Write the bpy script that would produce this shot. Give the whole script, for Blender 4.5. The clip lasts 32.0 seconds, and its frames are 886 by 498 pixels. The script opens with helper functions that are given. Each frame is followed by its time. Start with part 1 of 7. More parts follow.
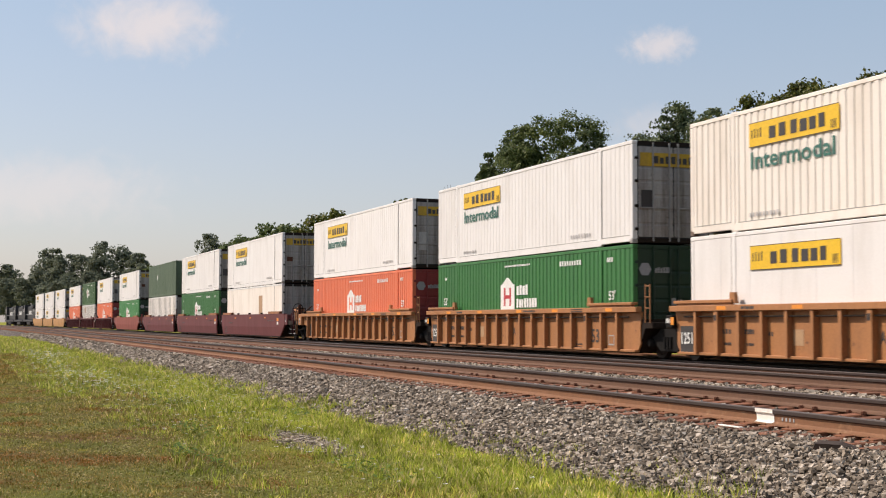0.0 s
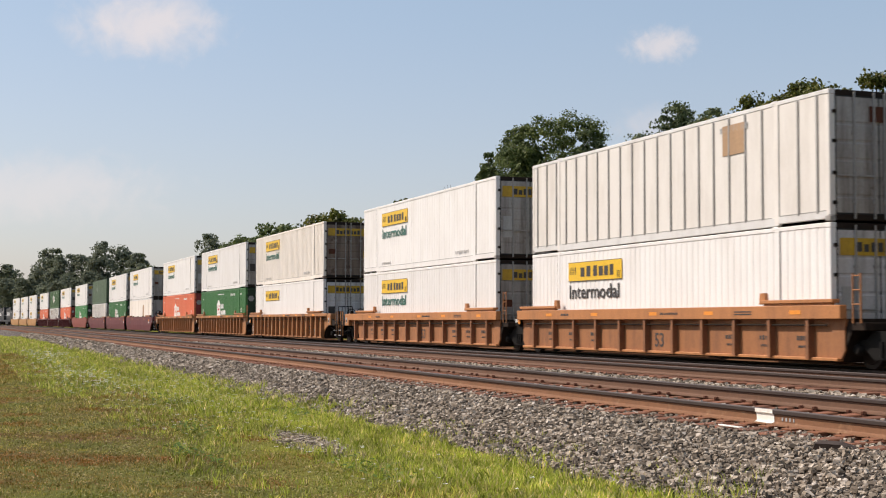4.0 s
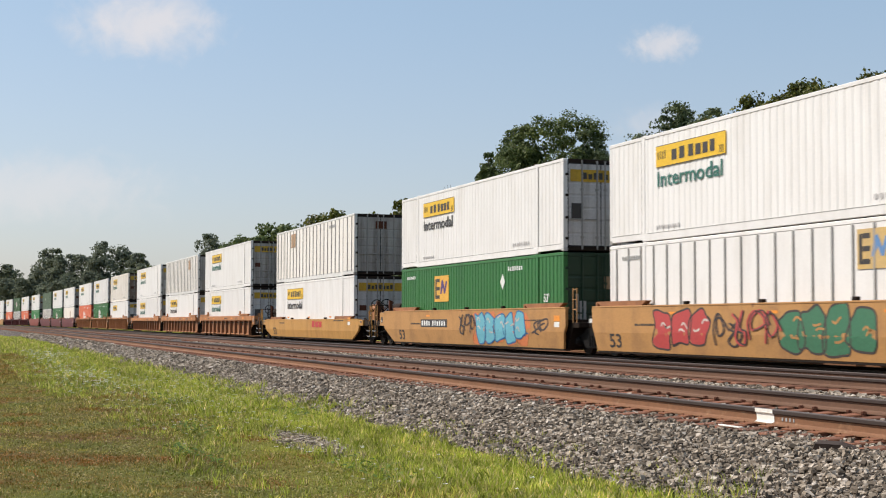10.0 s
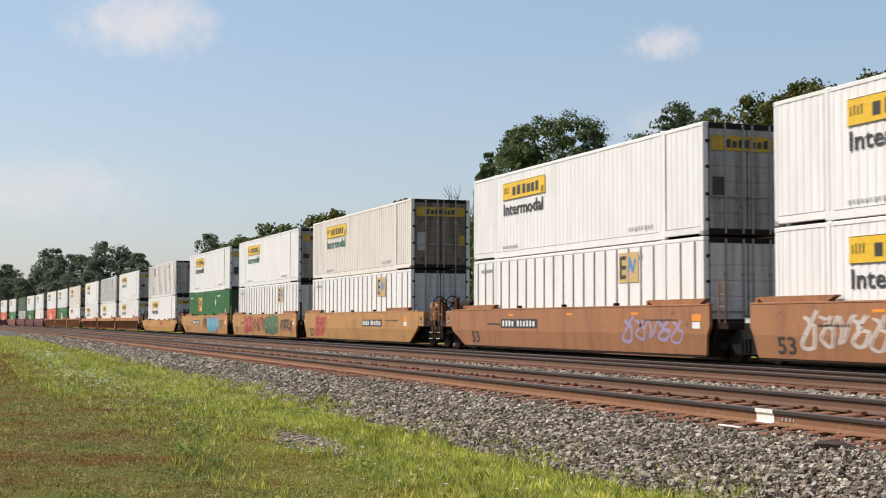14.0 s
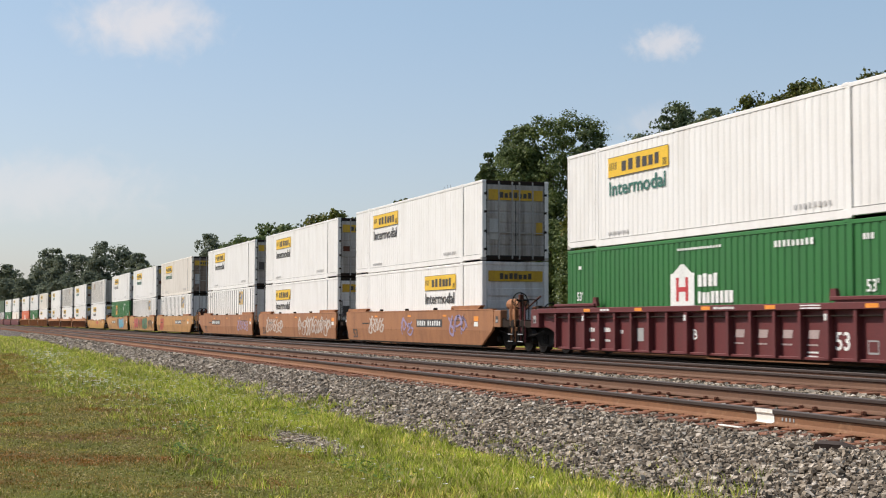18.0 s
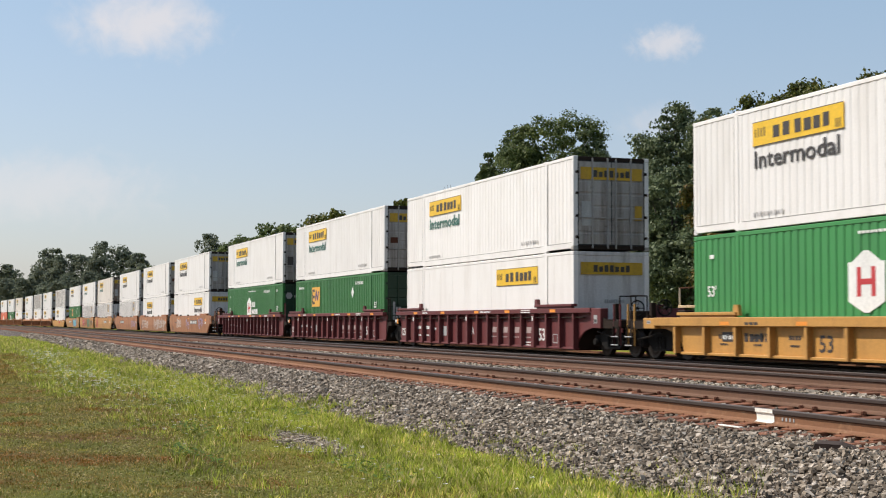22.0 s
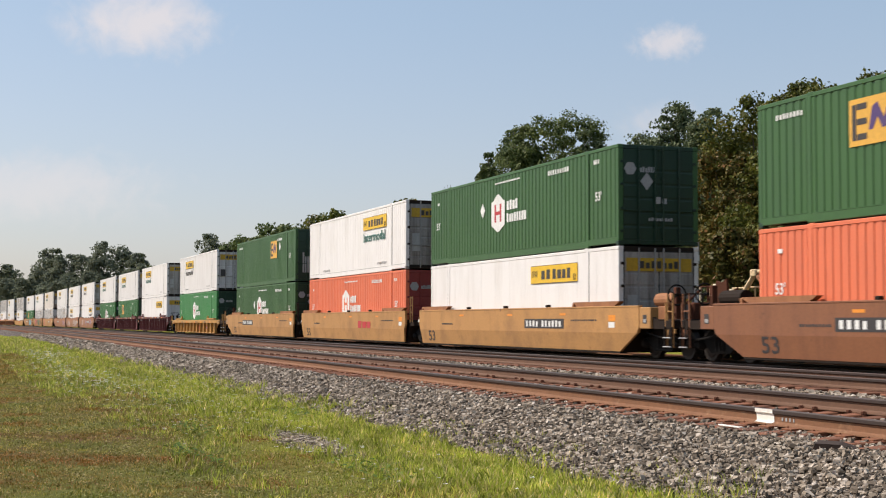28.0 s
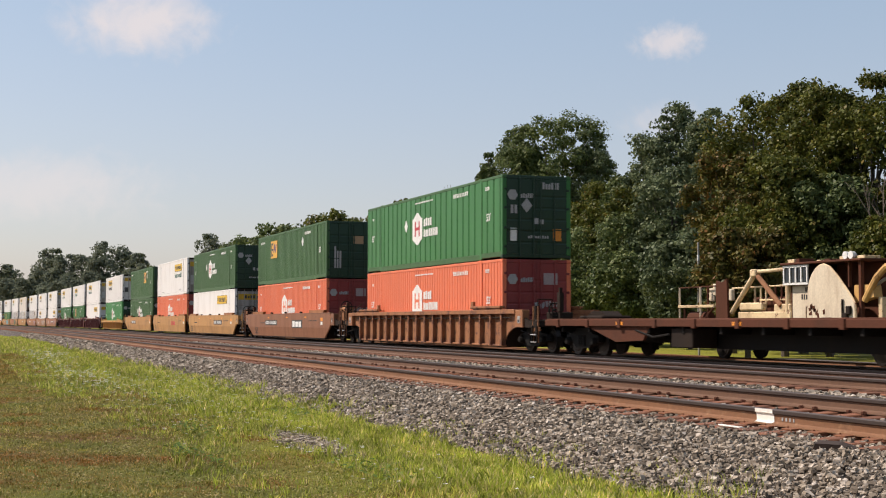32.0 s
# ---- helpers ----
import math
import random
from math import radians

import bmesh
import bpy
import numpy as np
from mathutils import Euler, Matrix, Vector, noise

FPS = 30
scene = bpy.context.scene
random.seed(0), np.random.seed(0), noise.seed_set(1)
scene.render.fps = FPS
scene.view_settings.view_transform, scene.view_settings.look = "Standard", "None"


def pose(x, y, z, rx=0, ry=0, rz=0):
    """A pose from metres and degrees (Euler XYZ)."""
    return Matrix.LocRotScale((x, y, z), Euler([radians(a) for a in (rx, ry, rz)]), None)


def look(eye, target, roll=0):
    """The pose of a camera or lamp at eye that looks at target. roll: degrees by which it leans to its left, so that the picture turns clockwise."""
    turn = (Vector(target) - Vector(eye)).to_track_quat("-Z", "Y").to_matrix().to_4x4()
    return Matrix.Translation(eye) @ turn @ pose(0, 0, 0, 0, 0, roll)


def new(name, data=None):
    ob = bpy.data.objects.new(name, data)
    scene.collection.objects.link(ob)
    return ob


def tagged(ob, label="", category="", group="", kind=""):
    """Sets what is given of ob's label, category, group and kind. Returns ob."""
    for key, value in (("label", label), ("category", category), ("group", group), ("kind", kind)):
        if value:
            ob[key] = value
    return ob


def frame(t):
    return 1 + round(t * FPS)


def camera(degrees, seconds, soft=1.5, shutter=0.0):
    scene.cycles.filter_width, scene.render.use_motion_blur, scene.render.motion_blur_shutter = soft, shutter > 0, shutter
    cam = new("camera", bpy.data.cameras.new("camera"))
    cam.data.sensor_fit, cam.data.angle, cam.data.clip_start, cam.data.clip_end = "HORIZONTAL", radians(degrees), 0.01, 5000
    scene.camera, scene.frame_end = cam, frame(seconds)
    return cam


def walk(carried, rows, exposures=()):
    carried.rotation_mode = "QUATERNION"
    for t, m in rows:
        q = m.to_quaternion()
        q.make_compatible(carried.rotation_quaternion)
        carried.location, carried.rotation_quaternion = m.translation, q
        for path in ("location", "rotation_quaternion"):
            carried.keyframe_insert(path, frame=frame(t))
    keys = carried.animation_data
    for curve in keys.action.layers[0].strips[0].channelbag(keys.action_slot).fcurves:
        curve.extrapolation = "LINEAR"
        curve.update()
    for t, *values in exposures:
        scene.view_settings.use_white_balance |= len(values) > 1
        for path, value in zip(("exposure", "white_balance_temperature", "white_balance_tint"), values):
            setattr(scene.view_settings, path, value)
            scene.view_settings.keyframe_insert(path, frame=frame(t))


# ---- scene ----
cam = camera(35.56, 32.0, soft=1.08, shutter=0.2)
CAM = pose(0, 0, 1.0, 93.0416, 0, 70.2165) @ pose(0, 0, 0, 0, 0, 0.129)
walk(cam, [(0.0, CAM), (32.0, CAM)], [(0.0, 0.0, 6880, 17.0), (6.0, 0.0, 6640, 14.5), (11.0, 0.0, 6450, 11.5), (26.0, 0.0, 6480, 12.0), (29.0, 0.0, 6760, 16.0), (32.0, 0.0, 6880, 17.0)])

# ---- world, sun, exposure ----
SUN = Vector((-0.40, -0.60, 0.80)).normalized()   # towards the sun
world = bpy.data.worlds.new("sky")
scene.world = world
world.use_nodes = True
wn, wl = world.node_tree.nodes, world.node_tree.links
sky = wn.new("ShaderNodeTexSky")
sky.sky_type, sky.sun_disc = "NISHITA", False
sky.sun_elevation = math.asin(SUN.z)
sky.sun_rotation = math.atan2(SUN.x, SUN.y)
sky.air_density, sky.dust_density, sky.ozone_density = 1.0, 1.4, 1.0
wn["Background"].inputs["Strength"].default_value = 0.14
haze = wn.new("ShaderNodeMix")
haze.data_type = "RGBA"
haze.inputs[0].default_value = 0.42
up = wn.new("ShaderNodeSeparateXYZ")
wl.new(wn.new("ShaderNodeTexCoord").outputs["Generated"], up.inputs[0])
rise = wn.new("ShaderNodeValToRGB")
rise.color_ramp.elements[0].position, rise.color_ramp.elements[0].color = 0.02, (3.95, 3.98, 4.5, 1)
rise.color_ramp.elements[1].position, rise.color_ramp.elements[1].color = 0.22, (3.05, 4.15, 5.05, 1)
wl.new(up.outputs["Z"], rise.inputs[0])
wl.new(rise.outputs[0], haze.inputs[7])
wl.new(sky.outputs[0], haze.inputs[6])
wl.new(haze.outputs[2], wn["Background"].inputs["Color"])
sun_data = bpy.data.lights.new("sun", "SUN")
sun_data.energy, sun_data.angle, sun_data.color = 5.0, radians(0.53), (1.0, 0.93, 0.83)
sun = new("sun", sun_data)
sun.matrix_world = look((0, 0, 60), Vector((0, 0, 60)) - SUN)
scene.view_settings.exposure = 0.0

# ---- materials ----
def nodes_of(name):
    m = bpy.data.materials.new(name)
    m.use_nodes = True
    return m, m.node_tree.nodes, m.node_tree.links, m.node_tree.nodes["Principled BSDF"]


def ramp_node(n, stops):
    r = n.new("ShaderNodeValToRGB")
    while len(r.color_ramp.elements) < len(stops):
        r.color_ramp.elements.new(0.5)
    for e, (p, c) in zip(r.color_ramp.elements, stops):
        e.position, e.color = p, (*c, 1)
    return r


def noise_node(n, l, coord, scale, detail=4.0, rough=0.6, stretch=(1, 1, 1)):
    mp = n.new("ShaderNodeMapping")
    mp.inputs["Scale"].default_value = stretch
    l.new(coord, mp.inputs["Vector"])
    t = n.new("ShaderNodeTexNoise")
    t.inputs["Scale"].default_value, t.inputs["Detail"].default_value, t.inputs["Roughness"].default_value = scale, detail, rough
    l.new(mp.outputs[0], t.inputs["Vector"])
    return t


def mix_node(n, l, fac, a, b, blend="MIX"):
    m = n.new("ShaderNodeMix")
    m.data_type, m.blend_type = "RGBA", blend
    for key, value in (("Factor", fac), ("A", a), ("B", b)):
        socket = [s for s in m.inputs if s.name == key and s.type == ("VALUE" if key == "Factor" else "RGBA")][0]
        if hasattr(value, "is_linked") or hasattr(value, "links"):
            l.new(value, socket)
        else:
            socket.default_value = value if key == "Factor" else (*value, 1)
    return [s for s in m.outputs if s.type == "RGBA"][0]


def paint(name, base, dirt=(0.2, 0.13, 0.08), amount=0.25, rough=0.5, metal=0.0, grain=18.0, spot=1.3,
          streak=(1, 1, 0.25), bump=0.15, vary=0.0, patch=None, sheen=0.5, mottle=1.0):
    """Painted or bare surface: base colour, dirt in two scales, streaks, relief; vary: per-object shade."""
    m, n, l, b = nodes_of(name)
    co = n.new("ShaderNodeTexCoord").outputs["Object"]
    big = noise_node(n, l, co, spot, 5.0, 0.65, streak)
    fine = noise_node(n, l, co, grain, 3.0, 0.6)
    r = ramp_node(n, [(0.46, (0, 0, 0)), (0.78, (1, 1, 1))])
    l.new(big.outputs["Fac"], r.inputs[0])
    sc = n.new("ShaderNodeMath")
    sc.operation = "MULTIPLY"
    l.new(r.outputs[0], sc.inputs[0])
    sc.inputs[1].default_value = amount
    col = mix_node(n, l, sc.outputs[0], base, dirt)
    if patch:
        pn = noise_node(n, l, co, patch[1], 6.0, 0.7)
        pr = ramp_node(n, [(patch[2], (0, 0, 0)), (patch[2] + 0.06, (1, 1, 1))])
        l.new(pn.outputs["Fac"], pr.inputs[0])
        col = mix_node(n, l, pr.outputs[0], col, patch[0])
    fr = ramp_node(n, [(0.3, (1 - 0.14 * mottle,) * 3), (0.7, (1 + 0.06 * mottle,) * 3)])
    l.new(fine.outputs["Fac"], fr.inputs[0])
    col = mix_node(n, l, 1.0, col, fr.outputs[0], "MULTIPLY")
    if vary:
        oi = n.new("ShaderNodeObjectInfo")
        vr = ramp_node(n, [(0.0, (1 - vary,) * 3), (1.0, (1 + vary,) * 3)])
        l.new(oi.outputs["Random"], vr.inputs[0])
        col = mix_node(n, l, 1.0, col, vr.outputs[0], "MULTIPLY")
    l.new(col, b.inputs["Base Color"])
    rr = n.new("ShaderNodeMapRange")
    rr.inputs["To Min"].default_value, rr.inputs["To Max"].default_value = max(rough - 0.12, 0.05), min(rough + 0.15, 1)
    l.new(big.outputs["Fac"], rr.inputs["Value"])
    l.new(rr.outputs[0], b.inputs["Roughness"])
    b.inputs["Metallic"].default_value = metal
    b.inputs["Specular IOR Level"].default_value = sheen
    if bump:
        bp = n.new("ShaderNodeBump")
        bp.inputs["Strength"].default_value, bp.inputs["Distance"].default_value = bump, 0.01
        l.new(fine.outputs["Fac"], bp.inputs["Height"])
        l.new(bp.outputs[0], b.inputs["Normal"])
    return m


def island_mat(name, stops, rough=0.8, field=None, translucent=0.0, fine=0.0, gloss=0.15):
    """Pieces coloured one by one along a ramp; field: (ramp2 stops, scale) drifts the colour over the ground."""
    m, n, l, b = nodes_of(name)
    g = n.new("ShaderNodeNewGeometry")
    r = ramp_node(n, stops)
    l.new(g.outputs["Random Per Island"], r.inputs[0])
    col = r.outputs[0]
    if field:
        co = n.new("ShaderNodeTexCoord").outputs["Object"]
        t = noise_node(n, l, co, field[1], 4.0, 0.6)
        fr = ramp_node(n, field[0])
        l.new(t.outputs["Fac"], fr.inputs[0])
        col = mix_node(n, l, 1.0, col, fr.outputs[0], "MULTIPLY")
    if fine:
        t2 = noise_node(n, l, n.new("ShaderNodeTexCoord").outputs["Object"], fine, 2.0, 0.6)
        f2 = ramp_node(n, [(0.34, (0.48, 0.50, 0.50)), (0.5, (1.0, 1.0, 1.0)), (0.66, (1.45, 1.38, 1.35))])
        l.new(t2.outputs["Fac"], f2.inputs[0])
        col = mix_node(n, l, 1.0, col, f2.outputs[0], "MULTIPLY")
    l.new(col, b.inputs["Base Color"])
    b.inputs["Roughness"].default_value = rough
    b.inputs["Specular IOR Level"].default_value = gloss
    if translucent:
        tr = n.new("ShaderNodeBsdfTranslucent")
        l.new(col, tr.inputs["Color"])
        mx = n.new("ShaderNodeMixShader")
        mx.inputs[0].default_value = translucent
        l.new(b.outputs[0], mx.inputs[1])
        l.new(tr.outputs[0], mx.inputs[2])
        l.new(mx.outputs[0], n["Material Output"].inputs["Surface"])
    return m


GRIME = (0.10, 0.075, 0.055)
M = {
    "white": paint("white_paint", (0.79, 0.765, 0.73), (0.42, 0.37, 0.30), 0.28, 0.45, vary=0.05, bump=0.05, mottle=0.3),
    "cream": paint("cream_paint", (0.80, 0.735, 0.65), (0.42, 0.34, 0.24), 0.35, 0.5, vary=0.05, bump=0.05, mottle=0.3),
    "grey_white": paint("aged_white_paint", (0.70, 0.69, 0.66), (0.34, 0.30, 0.26), 0.4, 0.5, vary=0.05, bump=0.05, mottle=0.3),
    # sooty end paint of white containers, base lowered further for the ends' shade
    "dirty_white": paint("shaded_sooty_white_paint", (0.36, 0.335, 0.305), (0.075, 0.052, 0.036), 0.95, 0.5, spot=2.2, streak=(1, 1.6, 0.16), patch=((0.14, 0.10, 0.07), 2.4, 0.62), vary=0.15),
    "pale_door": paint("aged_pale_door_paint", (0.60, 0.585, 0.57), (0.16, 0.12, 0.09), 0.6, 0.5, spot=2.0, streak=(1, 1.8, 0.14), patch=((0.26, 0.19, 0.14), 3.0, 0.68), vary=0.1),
    "gasket": paint("black_rubber_gasket", (0.015, 0.015, 0.015), GRIME, 0.3, 0.8),
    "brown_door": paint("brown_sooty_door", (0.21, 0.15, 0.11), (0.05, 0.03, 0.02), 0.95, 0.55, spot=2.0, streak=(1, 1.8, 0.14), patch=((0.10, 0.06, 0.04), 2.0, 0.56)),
    "deep_green": paint("deep_green_paint", (0.038, 0.110, 0.027), (0.03, 0.07, 0.035), 0.4, 0.45, vary=0.06, bump=0.05, mottle=0.3),
    "green": paint("green_paint", (0.026, 0.155, 0.033), (0.03, 0.085, 0.035), 0.4, 0.42, vary=0.06, bump=0.05, mottle=0.3),
    "bright_green": paint("bright_green_paint", (0.045, 0.24, 0.065), (0.04, 0.12, 0.05), 0.3, 0.42, bump=0.05, mottle=0.3),
    # end paint of green containers, darkened to carry the shade of that side
    "dark_green": paint("shaded_green_paint", (0.007, 0.036, 0.016), (0.014, 0.022, 0.014), 0.4, 0.45, vary=0.06),
    "olive": paint("olive_green_paint", (0.075, 0.12, 0.065), (0.06, 0.07, 0.05), 0.4, 0.55),
    # end paint of orange containers, with the shade put into the red
    "dull_red": paint("shaded_red_door_paint", (0.26, 0.034, 0.03), (0.12, 0.035, 0.03), 0.6, 0.55, vary=0.06),
    "orange": paint("orange_paint", (0.77, 0.185, 0.082), (0.46, 0.12, 0.075), 0.35, 0.5, vary=0.05, bump=0.05, mottle=0.3),
    "tan": paint("tan_car_paint", (0.45, 0.23, 0.074), (0.19, 0.095, 0.045), 0.65, 0.6, spot=1.7, streak=(0.6, 1, 0.5), patch=((0.22, 0.10, 0.045), 2.6, 0.64), vary=0.05),
    "orange_tan": paint("rusty_tan_car_paint", (0.345, 0.150, 0.062), (0.17, 0.07, 0.04), 0.8, 0.65, patch=((0.17, 0.07, 0.03), 2.0, 0.62), vary=0.05),
    "brown_tan": paint("red_brown_tan_car_paint", (0.25, 0.098, 0.042), (0.12, 0.05, 0.03), 0.6, 0.5, patch=((0.15, 0.06, 0.03), 2.0, 0.62)),
    "orange_car": paint("orange_car_paint", (0.385, 0.165, 0.058), (0.20, 0.085, 0.036), 0.7, 0.6, patch=((0.16, 0.07, 0.035), 2.4, 0.63), vary=0.05),
    "pale_orange": paint("pale_orange_car_paint", (0.45, 0.185, 0.062), (0.18, 0.08, 0.04), 0.65, 0.6, patch=((0.18, 0.08, 0.04), 2.4, 0.64), vary=0.05),
    "yellow_car": paint("yellow_car_paint", (0.50, 0.255, 0.06), (0.24, 0.12, 0.035), 0.6, 0.55, patch=((0.22, 0.11, 0.04), 2.2, 0.66)),
    "maroon": paint("maroon_car_paint", (0.122, 0.020, 0.020), (0.085, 0.030, 0.026), 0.6, 0.6, patch=((0.16, 0.09, 0.07), 3.0, 0.70), vary=0.06),
    "rust_panel": paint("mottled_brown_panel_paint", (0.33, 0.135, 0.05), (0.12, 0.052, 0.03), 0.75, 0.7, spot=2.2, streak=(1.2, 1, 0.3), patch=((0.30, 0.13, 0.055), 3.2, 0.60), vary=0.08),
    "red_car": paint("red_brown_car_paint", (0.24, 0.05, 0.03), (0.10, 0.045, 0.03), 0.5, 0.6),
    "rust_car": paint("weathered_rust_car_paint", (0.31, 0.125, 0.048), (0.10, 0.042, 0.024), 0.75, 0.75, patch=((0.13, 0.050, 0.026), 2.2, 0.54)),
    # grimy steel taken near black, with the shade under the cars in its colour
    "black_steel": paint("shaded_grimy_black_steel", (0.012, 0.011, 0.010), (0.035, 0.027, 0.021), 0.4, 0.7, sheen=0.12),
    "dark_steel": paint("brown_grimy_steel", (0.024, 0.017, 0.013), (0.045, 0.029, 0.02), 0.5, 0.75, sheen=0.12),
    "wheel": paint("worn_wheel_steel", (0.032, 0.026, 0.022), (0.05, 0.035, 0.03), 0.5, 0.5, 0.6),
    "yellow": paint("yellow_sign_paint", (0.78, 0.48, 0.022), (0.40, 0.26, 0.05), 0.25, 0.45),
    "emblem_gold": paint("golden_emblem_paint", (0.74, 0.40, 0.055), (0.4, 0.24, 0.06), 0.3, 0.5),
    "faded_yellow": paint("faded_yellow_paint", (0.60, 0.40, 0.14), (0.45, 0.33, 0.2), 0.6, 0.55),
    # darker copy of the sign yellow for door ends: grime plus painted-in shade
    "grimy_yellow": paint("shaded_yellow_paint", (0.56, 0.34, 0.02), (0.20, 0.12, 0.03), 0.6, 0.55, spot=2.0),
    "seam_grey": paint("grimy_grey_seam", (0.33, 0.315, 0.29), (0.10, 0.09, 0.08), 0.5, 0.5),
    "seam_pale": paint("faint_grey_seam", (0.52, 0.50, 0.47), (0.2, 0.18, 0.16), 0.5, 0.5),
    "mark_dark": paint("dark_lettering", (0.045, 0.040, 0.038), GRIME, 0.2, 0.5),
    "mark_grey": paint("faded_grey_lettering", (0.36, 0.36, 0.35), GRIME, 0.2, 0.5),
    "mark_faint": paint("worn_grey_lettering", (0.52, 0.50, 0.48), GRIME, 0.2, 0.5),
    "mark_faded": paint("faded_pinkish_lettering", (0.40, 0.31, 0.29), GRIME, 0.4, 0.6),
    "mark_white": paint("white_lettering", (0.78, 0.78, 0.74), (0.4, 0.38, 0.34), 0.3, 0.5),
    "mark_green": paint("green_lettering", (0.035, 0.15, 0.115), GRIME, 0.2, 0.5),
    "mark_red": paint("red_lettering", (0.50, 0.035, 0.04), GRIME, 0.2, 0.5),
    "mark_violet": paint("violet_lettering", (0.075, 0.04, 0.16), GRIME, 0.2, 0.5),
    "mark_blue": paint("blue_lettering", (0.12, 0.26, 0.50), GRIME, 0.2, 0.5),
    "sticker_orange": paint("orange_label", (0.80, 0.28, 0.03), GRIME, 0.2, 0.5),
    "tan_patch": paint("tan_faded_patch", (0.42, 0.26, 0.14), GRIME, 0.3, 0.6),
    "spray_cyan": paint("cyan_spray_paint", (0.14, 0.42, 0.50), GRIME, 0.1, 0.5),
    "spray_blue": paint("blue_spray_paint", (0.03, 0.13, 0.30), GRIME, 0.1, 0.5),
    "spray_red": paint("red_spray_paint", (0.46, 0.06, 0.055), GRIME, 0.1, 0.5),
    "spray_green": paint("green_spray_paint", (0.05, 0.17, 0.09), GRIME, 0.1, 0.5),
    "spray_black": paint("black_spray_paint", (0.06, 0.045, 0.04), GRIME, 0.1, 0.6),
    "spray_white": paint("white_spray_paint", (0.56, 0.49, 0.43), (0.32, 0.18, 0.11), 0.8, 0.6),
    "spray_violet": paint("violet_spray_paint", (0.32, 0.26, 0.40), GRIME, 0.2, 0.6),
    "spray_orange": paint("orange_spray_paint", (0.60, 0.18, 0.06), GRIME, 0.1, 0.5),
    "rail_rust": paint("rusty_rail_steel", (0.225, 0.103, 0.047), (0.13, 0.058, 0.03), 0.7, 0.75, 0.1, streak=(0.3, 1, 1), patch=((0.27, 0.145, 0.075), 3.0, 0.6)),
    "rail_brown": paint("brown_rail_steel", (0.145, 0.072, 0.040), (0.10, 0.05, 0.03), 0.6, 0.75, 0.1, streak=(0.3, 1, 1), patch=((0.15, 0.08, 0.045), 3.0, 0.62)),
    "rail_head": paint("dull_rail_head", (0.085, 0.062, 0.052), (0.05, 0.035, 0.03), 0.5, 0.5, 0.15, streak=(0.2, 2, 1)),
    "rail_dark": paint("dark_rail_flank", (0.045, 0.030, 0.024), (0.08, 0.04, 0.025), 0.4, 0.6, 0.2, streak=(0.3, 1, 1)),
    "rail_white": paint("white_rail_marking", (0.82, 0.78, 0.70), (0.5, 0.4, 0.3), 0.3, 0.6),
    "tie": paint("weathered_tie_wood", (0.205, 0.078, 0.038), (0.09, 0.048, 0.032), 0.6, 0.85, streak=(3, 0.4, 1), bump=0.4, vary=0.25),
    "tie_plate": paint("rusty_tie_plate", (0.27, 0.105, 0.048), (0.10, 0.05, 0.03), 0.5, 0.8, 0.2),
    "machine": paint("cream_machine_paint", (0.74, 0.57, 0.34), (0.24, 0.11, 0.055), 0.8, 0.65, patch=((0.17, 0.07, 0.035), 4.5, 0.57)),
    "machine_white": paint("white_machine_paint", (0.68, 0.58, 0.43), (0.26, 0.15, 0.085), 0.65, 0.65, patch=((0.25, 0.12, 0.06), 2.8, 0.66)),
    "machine_yellow": paint("yellow_machine_paint", (0.62, 0.36, 0.12), (0.24, 0.12, 0.06), 0.6, 0.6, patch=((0.2, 0.09, 0.04), 2.5, 0.62)),
    "old_wood": paint("dark_old_wood", (0.045, 0.028, 0.020), (0.09, 0.05, 0.035), 0.5, 0.9, streak=(0.3, 2, 2), bump=0.5),
    "post_white": paint("ivory_paint", (0.77, 0.73, 0.67), (0.40, 0.34, 0.27), 0.4, 0.5, vary=0.06, bump=0.05, mottle=0.3),
    "rust": paint("brown_rust", (0.105, 0.040, 0.024), (0.06, 0.035, 0.025), 0.6, 0.85, sheen=0.12),
    "bark": paint("grey_brown_bark", (0.11, 0.085, 0.065), (0.05, 0.04, 0.03), 0.6, 0.9, streak=(1, 1, 0.2), bump=0.5),
    "loco": paint("black_engine_paint", (0.018, 0.018, 0.020), (0.07, 0.06, 0.05), 0.5, 0.5),
    "silver": paint("grey_weathered_metal", (0.45, 0.45, 0.44), GRIME, 0.4, 0.45, 0.3),
}
glass, gn, gl, gb = nodes_of("dark_window_glass")
gb.inputs["Base Color"].default_value = (0.05, 0.06, 0.065, 1)
gb.inputs["Roughness"].default_value = 0.08
M["glass"] = glass


